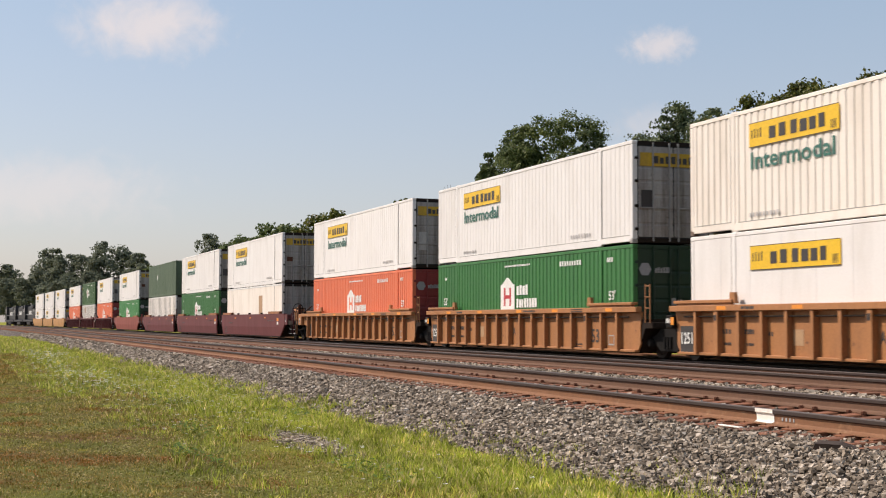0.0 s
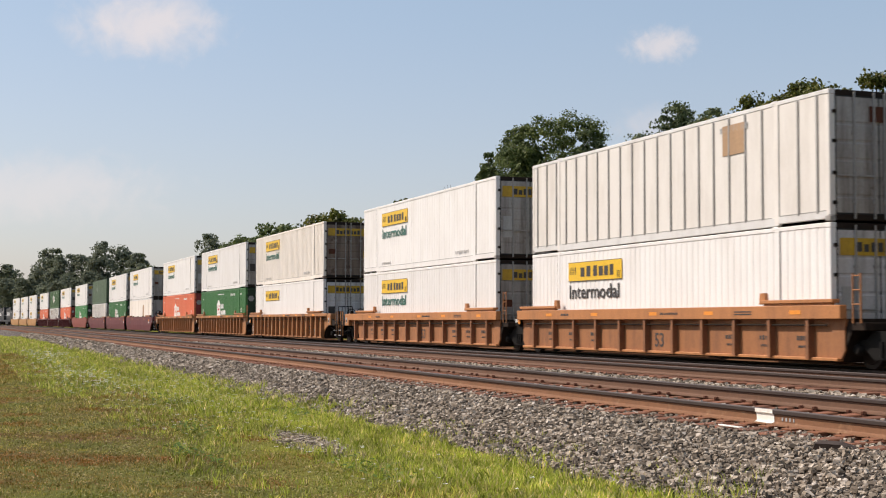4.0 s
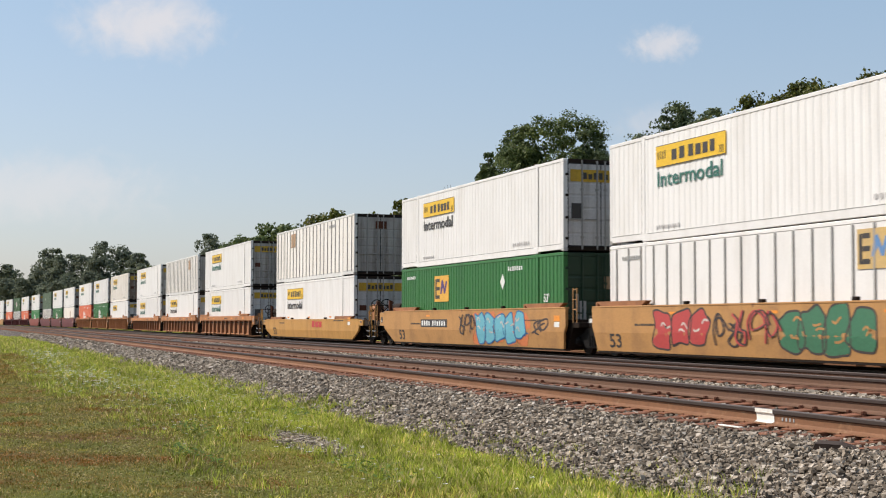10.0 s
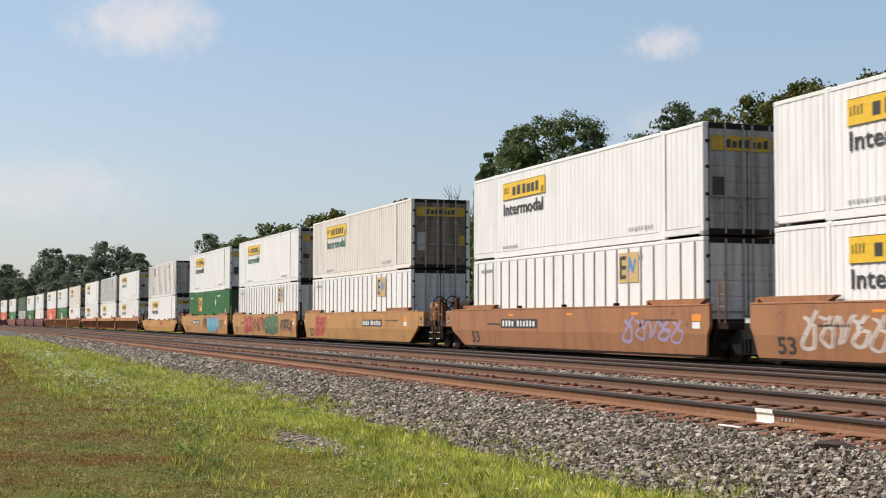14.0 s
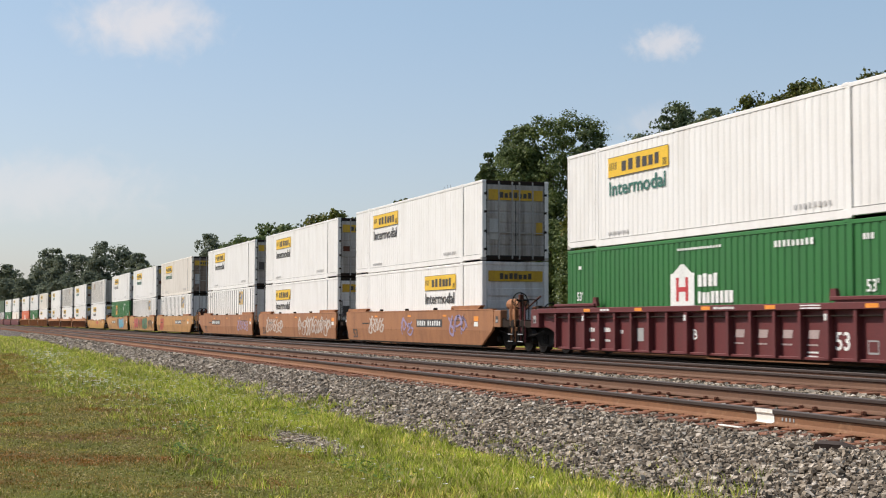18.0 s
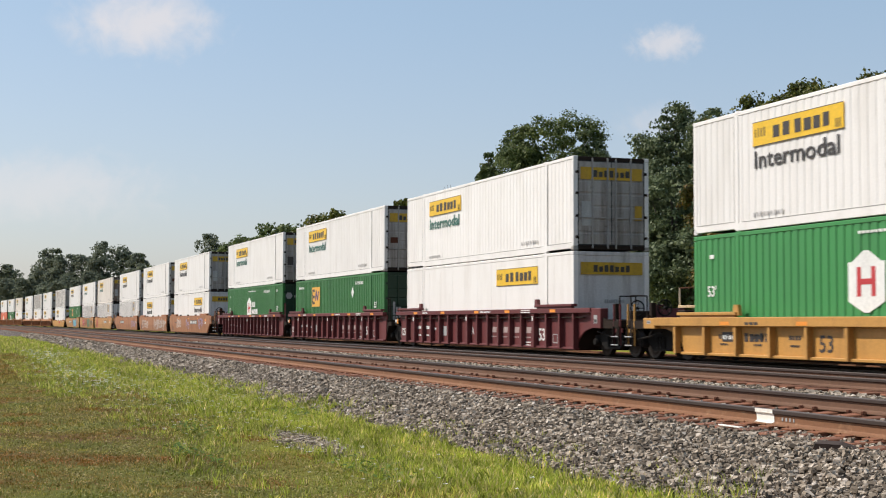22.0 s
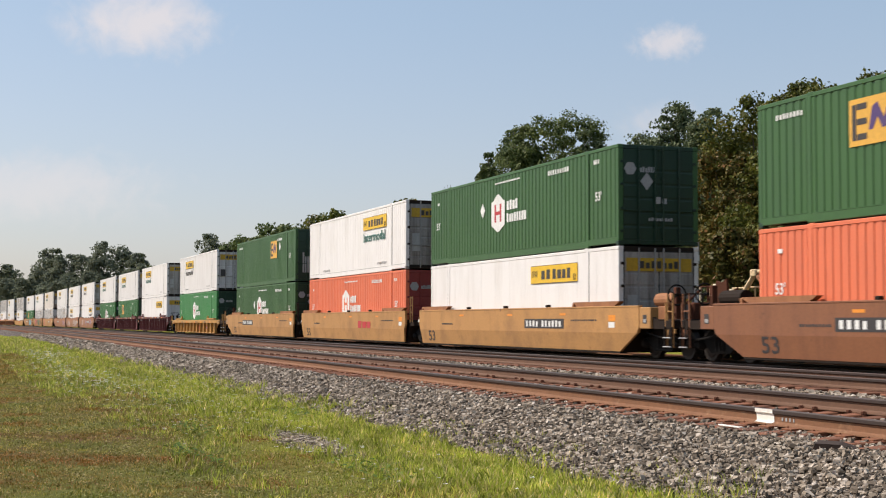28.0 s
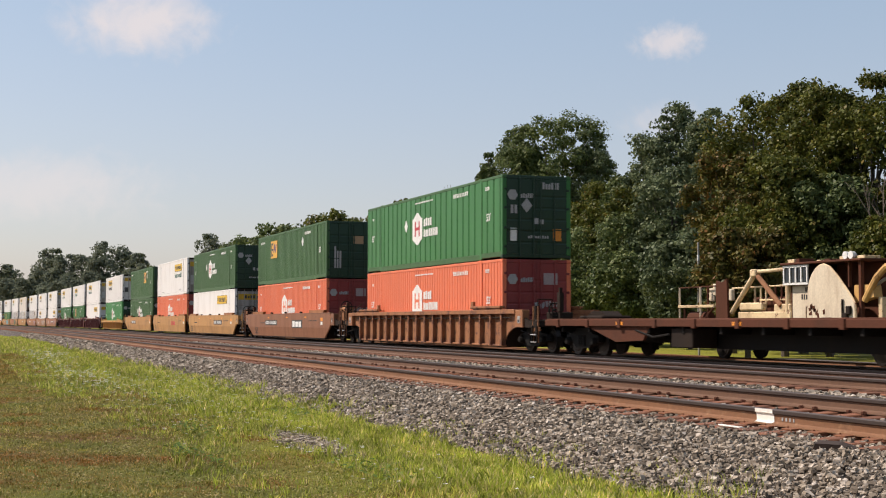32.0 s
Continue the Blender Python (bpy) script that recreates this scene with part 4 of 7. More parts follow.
def well_car(style, colour, front, rear, seed, label, marks=None):
    """One unit of a double-stack well car; front (-x) and rear (+x) are 'coupler' or 'joint'."""
    car = thing("well_car", label, "railway car", "well cars of the train")
    C = colour
    half = {"coupler": 11.685, "joint": 9.67}
    smooth = style in ("smooth", "low")
    # on pale orange cars the plates and ribs are a darker red-brown
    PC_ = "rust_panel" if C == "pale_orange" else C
    top = {"smooth": 1.44, "low": 1.12, "rib": 1.44, "yrib": 1.14, "rib2": 1.39}[style]
    bot = 0.20 if smooth else 0.22
    xf = -(9.75 if front == "coupler" else 8.75)
    xr = 9.75 if rear == "coupler" else 8.75
    for s in (-1, 1):
        fl = Matrix.Diagonal((1, s, 1, 1))
        key = (style, front, rear)
        cutf, cutr = (1.25 if front == "coupler" else 0.25), (1.25 if rear == "coupler" else 0.25)
        if smooth:
            fold = bot + (top - bot) * 0.42
            def up():
                return Build().prism([(xf, fold + 0.18), (xf, top), (xr, top), (xr, fold + 0.18), (xr - 0.12, fold), (xf + 0.12, fold)], SY, SY + 0.09)
            def low():
                b = Build()
                a = [(xf + 0.12, fold), (xr - 0.12, fold), (xr - cutr, bot), (xf + cutf, bot)]
                v = [(x, SY + (0.0 if z == fold else 0.06) + d, z) for d in (0, 0.07) for x, z in a]
                return b.add(v, [(0, 3, 2, 1)[::-1], (4, 7, 6, 5), (0, 1, 5, 4), (1, 2, 6, 5), (2, 3, 7, 6), (3, 0, 4, 7)])
            part("side_plate", shared(("up", key), up), C, car, at=fl)
            part("lower_side_plate", shared(("low", key), low), C, car, at=fl)
            part("top_chord", shared(("chord", key), lambda: Build().cbox(xf + 0.02, xr - 0.02, SY - 0.012, SY + 0.14, top - 0.01, top + 0.035, 0.008)), C, car, at=fl)
            part("bottom_sill", shared(("bsill", key), lambda: Build().cbox(xf + cutf, xr - cutr, SY + 0.07, SY + 0.30, bot - 0.06, bot + 0.01, 0.01)), "dark_steel", car, at=fl)
        else:
            sill = {"rib": 0.15, "rib2": 0.30, "yrib": 0.22}[style]
            part("top_chord", shared(("chord", key), lambda: Build().cbox(xf, xr, SY - 0.02, SY + 0.16, top - sill, top, 0.012)), C, car, at=fl)
            def panel():
                def arch(xe, sgn, cut, kind):
                    if kind == "joint":
                        return [(xe - sgn * 0.1, 0.86), (xe - sgn * 0.1, 0.42), (xe - sgn * cut, bot)]
                    return [(xe - sgn * (0.02 + cut * math.sin(a)), bot + (0.86 - bot) * math.cos(a)) for a in np.linspace(0, math.pi / 2, 8)]
                left, right = arch(xf, -1, cutf, front), arch(xr, 1, cutr, rear)
                return Build().prism([(xf + 0.02, top - sill), (xr - 0.02, top - sill)] + right + left[::-1], SY + 0.17, SY + 0.22)
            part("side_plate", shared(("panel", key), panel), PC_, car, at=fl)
            part("bottom_chord", shared(("bsill", key), lambda: Build().cbox(xf + cutf, xr - cutr, SY + 0.08, SY + 0.24, bot - 0.03, bot + 0.04, 0.012)), C, car, at=fl)
            pitch = {"rib": 1.0, "rib2": 1.5, "yrib": 1.45}[style]
            n = int((xr - xf - 1.6) / pitch)
            rib = shared(("rib", style), lambda: Build().prism([(-0.055, bot), (0.055, bot), (0.055, top - sill), (-0.055, top - sill)], SY + 0.01, SY + 0.175))
            for i in range(n + 1):
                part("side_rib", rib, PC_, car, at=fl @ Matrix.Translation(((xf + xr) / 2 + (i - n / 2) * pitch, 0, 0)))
            if style != "yrib":
                part("pipe", shared(("pipe", key), lambda: Build().tube((xf + 0.6, SY + 0.085, top - sill - 0.13), (xr - 0.6, SY + 0.085, top - sill - 0.13), 0.022, 6)), "dark_steel", car, at=fl)
        # ramped guides for the lower container
        for gx in (-7.0, 7.0):
            if smooth:
                part("guide_rail", shared(("guide", style), lambda: Build().prism([(-1.5, top + 0.17), (1.5, top + 0.17), (1.5, top + 0.15), (1.22, top + 0.036), (-1.22, top + 0.036), (-1.5, top + 0.15)], SY + 0.03, SY + 0.20).cbox(-1.62, -1.5, SY + 0.05, SY + 0.18, top + 0.03, top + 0.15, 0.01)), "rust_panel", car, at=fl @ Matrix.Translation((gx, 0, 0)))
            else:
                part("guide_rail", shared(("guide", style), lambda: Build().cbox(-1.3, 1.5, SY - 0.03, SY + 0.17, top + 0.05, top + 0.13, 0.01).box(-1.2, 1.4, SY + 0.02, SY + 0.12, top - 0.02, top + 0.06)), C, car, at=fl @ (Matrix.Translation((gx, 0, 0)) if gx > 0 else pose(gx, 0, 0) @ Matrix.Diagonal((-1, 1, 1, 1))))
                part("container_guide", shared(("cg", style), lambda: Build().prism([(-0.14, top + 0.04), (0.14, top + 0.04), (0.08, top + 0.30), (-0.10, top + 0.30)], SY + 0.02, SY + 0.12)), C, car, at=fl @ Matrix.Translation((gx - math.copysign(1.25, gx), 0, 0)))
    # floor of the well
    part("well_floor", shared("floor", lambda: Build().cbox(-8.3, 8.3, -1.35, 1.35, 0.16, 0.29, 0.02)), "dark_steel", car)
    for e, kind, xs in ((-1, front, xf), (1, rear, xr)):
        fl = Matrix.Diagonal((e, 1, 1, 1))
        part("end_bulkhead", shared(("bulk", style, kind), lambda: Build().prism([(8.32, 0.2), (8.48, 0.2), (8.9, 0.92), (8.9, 1.1), (8.32, 1.1)], -1.34, 1.34)), "dark_steel", car, at=fl)
        xe = half[kind]
        if kind == "coupler":
            part("end_platform", shared(("plat", style), lambda: Build().cbox(8.85, xe - 0.28, -1.30, 1.30, 0.86, 1.02, 0.02).cbox(8.9, xe - 0.35, -0.35, 0.35, 0.62, 0.88, 0.02).cbox(xe - 0.42, xe - 0.26, -1.48, 1.48, 0.86, 1.08, 0.02)), "dark_steel", car, at=fl)
            part("draft_gear", shared("draft", lambda: Build().cbox(xe - 1.0, xe - 0.2, -0.28, 0.28, 0.6, 0.95, 0.03).tube((xe - 0.3, -0.5, 0.8), (xe + 0.05, -0.35, 0.55), 0.03, 6)), "black_steel", car, at=fl)
            part("end_post", shared(("epost", style), lambda: Build().cbox(xe - 1.925, xe - 1.30, -1.535, -1.28, 0.84, min(top - 0.01, 1.42), 0.015)), C, car, at=fl)
            part("end_label", shared(("elabel", style), lambda: Build().plate(xe - 1.72, xe - 1.50, 0.98, 1.22 if top > 1.3 else 1.06, -1.536, 0.005)), "mark_dark" if smooth else "mark_grey", car, at=fl)
            part("label_frame", shared(("eframe", style), lambda: Build().plate(xe - 1.69, xe - 1.53, 1.01, 1.10 if top > 1.3 else 1.03, -1.542, 0.004)), "mark_grey" if smooth else "mark_dark", car, at=fl)
            part("step_board", shared("sboard", lambda: Build().cbox(xe - 1.28, xe - 0.62, -1.42, -1.36, 0.90, 1.0, 0.01).cbox(xe - 0.55, xe - 0.15, -1.44, -1.38, 0.72, 0.84, 0.01)), C, car, at=fl)
            part("air_hose", shared("ahose", lambda: Build().tube((xe - 0.35, -0.35, 0.72), (xe - 0.12, -0.4, 0.42), 0.03, 6).tube((xe - 0.12, -0.4, 0.42), (xe + 0.12, -0.36, 0.50), 0.03, 6).tube((xe - 1.2, -1.3, 0.62), (xe - 0.5, -1.3, 0.55), 0.025, 6).tube((xe - 1.9, -1.32, 0.74), (xe - 1.1, -1.3, 0.60), 0.025, 6)), "black_steel", car, at=fl)
            part("rung", shared("rungs", lambda: Build().tube((xe - 0.62, -1.53, 0.375), (xe - 0.22, -1.53, 0.375), 0.016, 6).tube((xe - 0.62, -1.53, 0.61), (xe - 0.22, -1.53, 0.61), 0.016, 6)), "silver", car, "worn bright step edge", at=fl)
            part("grab_post", shared(("gpost", style), lambda: Build().tube((xe - 0.62, -1.44, 0.36), (xe - 0.62, -1.44, 1.52), 0.03, 6).tube((xe - 0.24, -1.44, 0.36), (xe - 0.24, -1.44, 1.52), 0.03, 6)), C, car, at=fl)
            part("corner_post", shared(("cpost", style), lambda: Build().cbox(xe - 0.46, xe - 0.36, -1.46, -1.36, 0.60, 1.10, 0.012)), "dark_steel", car, at=fl)
            part("bracket", shared(("brk", style), lambda: Build().prism([(xe - 1.4, 0.84), (xe - 0.45, 0.84), (xe - 0.45, 1.06), (xe - 1.1, 1.06), (xe - 1.4, 1.2)], -1.46, -1.36)), "dark_steel", car, at=fl)
            part("step", shared("step", lambda: Build().box(xe - 0.62, xe - 0.22, -1.52, -1.30, 0.36, 0.39).box(xe - 0.62, xe - 0.59, -1.5, -1.46, 0.36, 0.9).box(xe - 0.25, xe - 0.22, -1.5, -1.46, 0.36, 0.9).box(xe - 0.62, xe - 0.22, -1.52, -1.40, 0.60, 0.62)), "dark_steel", car, at=fl)
            part("walkway", shared("walk", lambda: Build().cbox(xe - 1.9, xe - 0.5, -1.0, 1.0, 1.06, 1.10, 0.008)), "dark_steel", car, at=fl)
            if smooth:
                part("air_reservoir", shared("tank", lambda: Build().tube((xe - 2.2, -0.75, 1.62), (xe - 1.2, -0.75, 1.62), 0.20, 14).cbox(xe - 1.95, xe - 1.45, -0.95, -0.55, 1.08, 1.45, 0.02)), "rust_panel" if e > 0 else "dark_steel", car, "brake air tank", at=fl)
                part("brake_stand", shared("bstand", lambda: Build().cbox(xe - 1.0, xe - 0.85, -1.0, -0.85, 1.05, 1.95, 0.012).cbox(xe - 1.25, xe - 0.95, -0.4, 0.3, 1.08, 1.55, 0.03).tube((xe - 0.92, -1.05, 1.2), (xe - 0.92, -0.2, 1.9), 0.03, 6).tube((xe - 0.7, -0.9, 1.1), (xe - 0.7, -0.9, 1.7), 0.03, 6)), "rust", car, at=fl)
                part("brake_wheel", shared("bwheel", lambda: hand_wheel(xe - 0.72, -1.05, 1.74)), "black_steel", car, at=fl)
                part("ladder", shared("elad", lambda: Build().tube((xe - 0.56, -1.42, 0.4), (xe - 0.56, -1.42, 1.75), 0.022, 6).tube((xe - 0.26, -1.42, 0.4), (xe - 0.26, -1.42, 1.75), 0.022, 6).tube((xe - 0.56, -1.42, 1.3), (xe - 0.26, -1.42, 1.3), 0.018, 6).tube((xe - 0.56, -1.42, 1.0), (xe - 0.26, -1.42, 1.0), 0.018, 6).tube((xe - 0.56, -1.42, 0.7), (xe - 0.26, -1.42, 0.7), 0.018, 6)), C, car, at=fl)
            else:
                part("brake_wheel", shared("bwheel2", lambda: hand_wheel(xe - 0.80, -0.6, 1.42, 0.22)), "black_steel", car, at=fl)
                part("brake_stand", shared("bstand2", lambda: Build().cbox(xe - 1.15, xe - 1.0, -1.2, -1.05, 1.02, 1.55, 0.012).cbox(xe - 1.7, xe - 1.3, -0.5, 0.3, 1.05, 1.35, 0.03)), "dark_steel", car, at=fl)
            rail_b = shared("hand_rail", lambda: Build().tube((xe - 0.34, -1.40, 1.05), (xe - 0.34, -1.40, 1.75), 0.02, 6).tube((xe - 0.34, -0.9, 1.05), (xe - 0.34, -0.9, 1.75), 0.02, 6).tube((xe - 0.34, -1.40, 1.75), (xe - 0.34, -0.9, 1.75), 0.02, 6))
            part("hand_rail", rail_b, "dark_steel", car, at=fl)
            coupler(car, e, e * xe)
            truck(car, e * 10.2)
        else:
            part("end_platform", shared("jplat", lambda: Build().cbox(8.85, 9.62, -0.55, 0.55, 0.74, 1.0, 0.03).cbox(8.85, 9.3, -1.35, 1.35, 0.84, 1.02, 0.02)), "dark_steel", car, at=fl)
            if e > 0:
              part("hand_rail", shared("jrail", lambda: Build().tube((8.95, -1.38, 1.0), (8.95, -1.38, 2.05), 0.022, 6).tube((9.22, -1.38, 1.0), (9.22, -1.38, 2.05), 0.022, 6).tube((8.95, -1.38, 1.4), (9.22, -1.38, 1.4), 0.014, 6).tube((8.95, -1.38, 1.7), (9.22, -1.38, 1.7), 0.014, 6).tube((8.95, -1.38, 2.0), (9.22, -1.38, 2.0), 0.014, 6)), C if seed % 3 else "dark_steel", car, "tall end grab rail", at=fl)
            if e > 0:
                truck(car, 9.6725)
            else:
                part("end_box", shared(("ebox", style), lambda: Build().cbox(8.72, 9.05, -1.50, -1.20, 0.88, 1.20, 0.02)), "black_steel", car, "black end box", at=fl)
                part("small_mark", shared("unum", lambda: letters(-9.02, -8.80, 1.0, 1.12, 4, 3, -1.505, 0.7)), "mark_white", car)
                part("orange_label", shared("olab", lambda: Build().plate(-8.78, -8.72 + 0.1, 0.95, 1.15, -1.502, 0.004)), "sticker_orange", car)
    if marks:
        marks(car, style, top, bot)
    return car


def plate_mark(car, x0, x1, z0, z1, words=None, seed=1, y=SY):
    p = part("number_plate", Build().plate(x0, x1, z0, z1, y, 0.005), "mark_dark", car, "black data panel")
    w = x1 - x0
    b = letters(x0 + 0.05 * w, x0 + 0.40 * w, z0 + 0.055, z1 - 0.055, 4, seed, y - 0.006, 0.52)
    q = letters(x0 + 0.46 * w, x0 + 0.97 * w, z0 + 0.055, z1 - 0.055, 6, seed + 1, y - 0.006, 0.52)
    part("lettering", b.add(q.v, q.f), "mark_white", p)


def stroke(points, w, y):
    """Brush line of width w on a side that faces -y, rounded through its points."""
    pts, out = [Vector(p) for p in points], []
    for i in range(len(pts) - 1):
        p0, p1, p2, p3 = pts[max(i - 1, 0)], pts[i], pts[i + 1], pts[min(i + 2, len(pts) - 1)]
        for k in range(5):
            t = k / 5
            out.append(0.5 * ((2 * p1) + (p2 - p0) * t + (2 * p0 - 5 * p1 + 4 * p2 - p3) * t * t + (3 * p1 - p0 - 3 * p2 + p3) * t ** 3))
    out.append(pts[-1])
    v = []
    for i, p in enumerate(out):
        d = (out[min(i + 1, len(out) - 1)] - out[max(i - 1, 0)])
        nrm = Vector((-d.y, d.x)).normalized() * w / 2
        v += [(p.x + nrm.x, p.y + nrm.y), (p.x - nrm.x, p.y - nrm.y)]
    return v, [(2 * i, 2 * i + 1, 2 * i + 3, 2 * i + 2) for i in range(len(out) - 1)]


# curls and hooks that spell nothing
FORMS = (((0.2, 0.1), (0.0, 0.6), (0.35, 1.0), (0.7, 0.6), (0.35, 0.35), (0.1, 0.75), (0.6, 0.95), (1.1, 0.5)), ((0.0, 0.9), (0.5, 0.7), (0.2, 0.2), (0.7, 0.0), (0.9, 0.5), (0.4, 0.6), (0.8, 1.0)),
         ((0.1, 0.0), (0.5, 0.3), (0.1, 0.6), (0.6, 0.9), (0.95, 0.55), (0.5, 0.15), (1.0, 0.0)), ((0.5, 0.8), (0.2, 0.5), (0.6, 0.2), (1.0, 0.6), (0.6, 1.0), (0.0, 0.7), (0.3, 0.1)),
         ((0.0, 0.5), (0.3, 0.9), (0.5, 0.4), (0.2, 0.1), (0.8, 0.2), (0.7, 0.8), (1.1, 0.9)))


def lay(v, k, fold):
    """Points of a painted side; below the fold the side leans inwards; k: the coat."""
    out = []
    for x, z in v:
        z = min(max(z, 0.23), 1.42)
        y = SY - 0.003 - 0.0015 * k
        if fold and z < fold:
            y += 0.06 * (fold - z) / (fold - 0.20)
        out.append((x, y, z))
    return out


def graffiti(car, x0, x1, z0, z1, layers, seed, fold=None, coat=0):
    """Sprayed scrawl: either looping lines, or slanted filled blocks with an outline and drips."""
    n = max(2, round((x1 - x0) / (0.62 if layers[0] != "blocks" else 0.95)))
    if layers[0] != "blocks":
        for k, (colour, width, spread) in enumerate(layers):
            b, rnd = Build(), random.Random(seed)
            for i in range(n):
                cx, wx = x0 + (x1 - x0) * i / n, (x1 - x0) / n * rnd.uniform(0.95, 1.35)
                za, zb = z0 + rnd.uniform(0, 0.2), z1 - rnd.uniform(0, 0.25)
                pts = [(cx + wx * (p + rnd.uniform(-0.16, 0.16)) + 0.1 * q + 0.02 * k * spread, za + (zb - za) * (q + rnd.uniform(-0.08, 0.08))) for p, q in rnd.choice(FORMS)]
                v, f = stroke(pts, width * rnd.uniform(0.7, 1.15), 0)
                b.add(lay(v, coat + k + 0.25 * (i % 3), fold), [tuple(reversed(q)) for q in f])
            part("sprayed_scrawl", b, colour, car, "spray-painted scrawl")
        return
    _, fill, rim, accent = layers
    inside, lines, marks = Build(), Build(), Build()
    rnd = random.Random(seed)
    for i in range(n):
        w = (x1 - x0) / n
        cx, lean = x0 + w * i, rnd.uniform(-0.1, 0.22)
        za, zb = z0 + rnd.uniform(0, 0.2), z1 - rnd.uniform(0, 0.15)
        m, turn = rnd.choice((9, 10, 12)), rnd.uniform(0, 6.28)
        mid = (cx + 0.5 * w, (za + zb) / 2)
        pts = []
        for q in range(m):
            a, r = turn + 2 * math.pi * q / m, rnd.uniform(0.72, 1.12)
            ex = 0.60 * w * r * math.copysign(abs(math.cos(a)) ** 0.7, math.cos(a))
            ez = 0.52 * (zb - za) * r * math.copysign(abs(math.sin(a)) ** 0.6, math.sin(a))
            pts.append((mid[0] + ex + lean * ez, mid[1] + ez))
        # the fill is cut into short strips, so that it follows the fold
        for p, q in zip(pts, pts[1:] + pts[:1]):
            for a in range(3):
                c = [(mid[0] + (e[0] - mid[0]) * t, mid[1] + (e[1] - mid[1]) * t) for e, t in ((p, a / 3), (p, (a + 1) / 3), (q, (a + 1) / 3), (q, a / 3))]
                inside.add(lay(c, coat + 0.3 * (i % 4), fold), [(3, 2, 1, 0)])
        v, f = stroke(pts + pts[:2], 0.05, 0)
        lines.add(lay(v, coat + 1.4 + 0.3 * (i % 4), fold), [tuple(reversed(q)) for q in f])
        for _ in range(2):
            px, pz = cx + w * rnd.uniform(0.1, 0.7), za + (zb - za) * rnd.uniform(0.3, 0.9)
            v, f = stroke([(px, pz), (px + 0.12, pz + rnd.uniform(-0.1, 0.12)), (px + 0.3, pz + rnd.uniform(-0.15, 0.1))], 0.055, 0)
            marks.add(lay(v, coat + 3.0 + 0.2 * (i % 4), fold), [tuple(reversed(q)) for q in f])
    part("sprayed_fill", inside, fill, car, "spray-painted filled shapes")
    part("sprayed_outline", lines, rim, car, "dark sprayed outline")
    part("sprayed_scrawl", marks, accent, car, "sprayed highlight")


# ---- the train ----
def run(t):
    """How far the train has moved by then, along -x, with its slowly rising speed."""
    u = (t - 16) / 16
    return -(13.5037 * (t - 16) + 3.1834 * u ** 2 + 0.3007 * u ** 3 - 0.1615 * u ** 4)


def marks_tan(plate_x=None, big=None, scrawl=()):
    def put(car, style, top, bot):
        fold = bot + (top - bot) * 0.42
        if plate_x is not None:
            plate_mark(car, plate_x, plate_x + 3.05, 0.82, 1.12, seed=5)
        part("size_mark", text_mesh("53", 0.40, 0.72), "mark_dark", car, at=pose(-7.65, SY + 0.06 * (fold - 0.30) / (fold - bot) - 0.006, 0.30, math.degrees(math.atan2(0.06, fold - bot))))
        part("small_mark", letters(-6.1, -4.9, 0.92, 0.98, 10, 6, SY, 0.7), "mark_dark", car)
        part("small_mark", letters(5.4, 7.2, 1.05, 1.10, 12, 7, SY, 0.7), "mark_dark", car)
        part("orange_label", Build().plate(7.9, 8.35, 1.05, 1.22, SY, 0.004), "sticker_orange", car)
        part("white_label", Build().plate(7.92, 8.3, 0.86, 1.02, SY, 0.004), "mark_white", car)
        for x in (-4.2, 0.4, 4.6):
            part("reflector", Build().plate(x, x + 0.42, 1.22, 1.29, SY, 0.004), "sticker_orange", car)
        for x in (-3.4, 0.1, 3.6):
            part("lock_peg", Build().cbox(x - 0.08, x + 0.08, SY + 0.0, SY + 0.13, top + 0.03, top + 0.12, 0.015), "dark_steel", car)
        if big:
            colour, x0 = big
            if colour == "mark_white":
                part("logo_panel", Build().plate(x0 - 0.15, x0 + 2.2, 0.68, 1.12, SY, 0.004), "mark_dark", car, "black logo panel")
            part("large_mark", letters(x0, x0 + 2.1, 0.74, 1.06, 3, 9, SY - 0.004, 0.8), colour, car)
        for i, (x0, x1, z0, z1, layers) in enumerate(scrawl):
            graffiti(car, x0, x1, z0, z1, layers, 30 + i, fold, 4.2 * (i % 3))
    return put


def slanted(x0, x1, z0, z1, y, lean=0.05):
    """Leaning block of a painted logo."""
    return Build().prism([(x0, z0), (x1, z0), (x1 + lean, z1), (x0 + lean, z1)], y - 0.004, y)


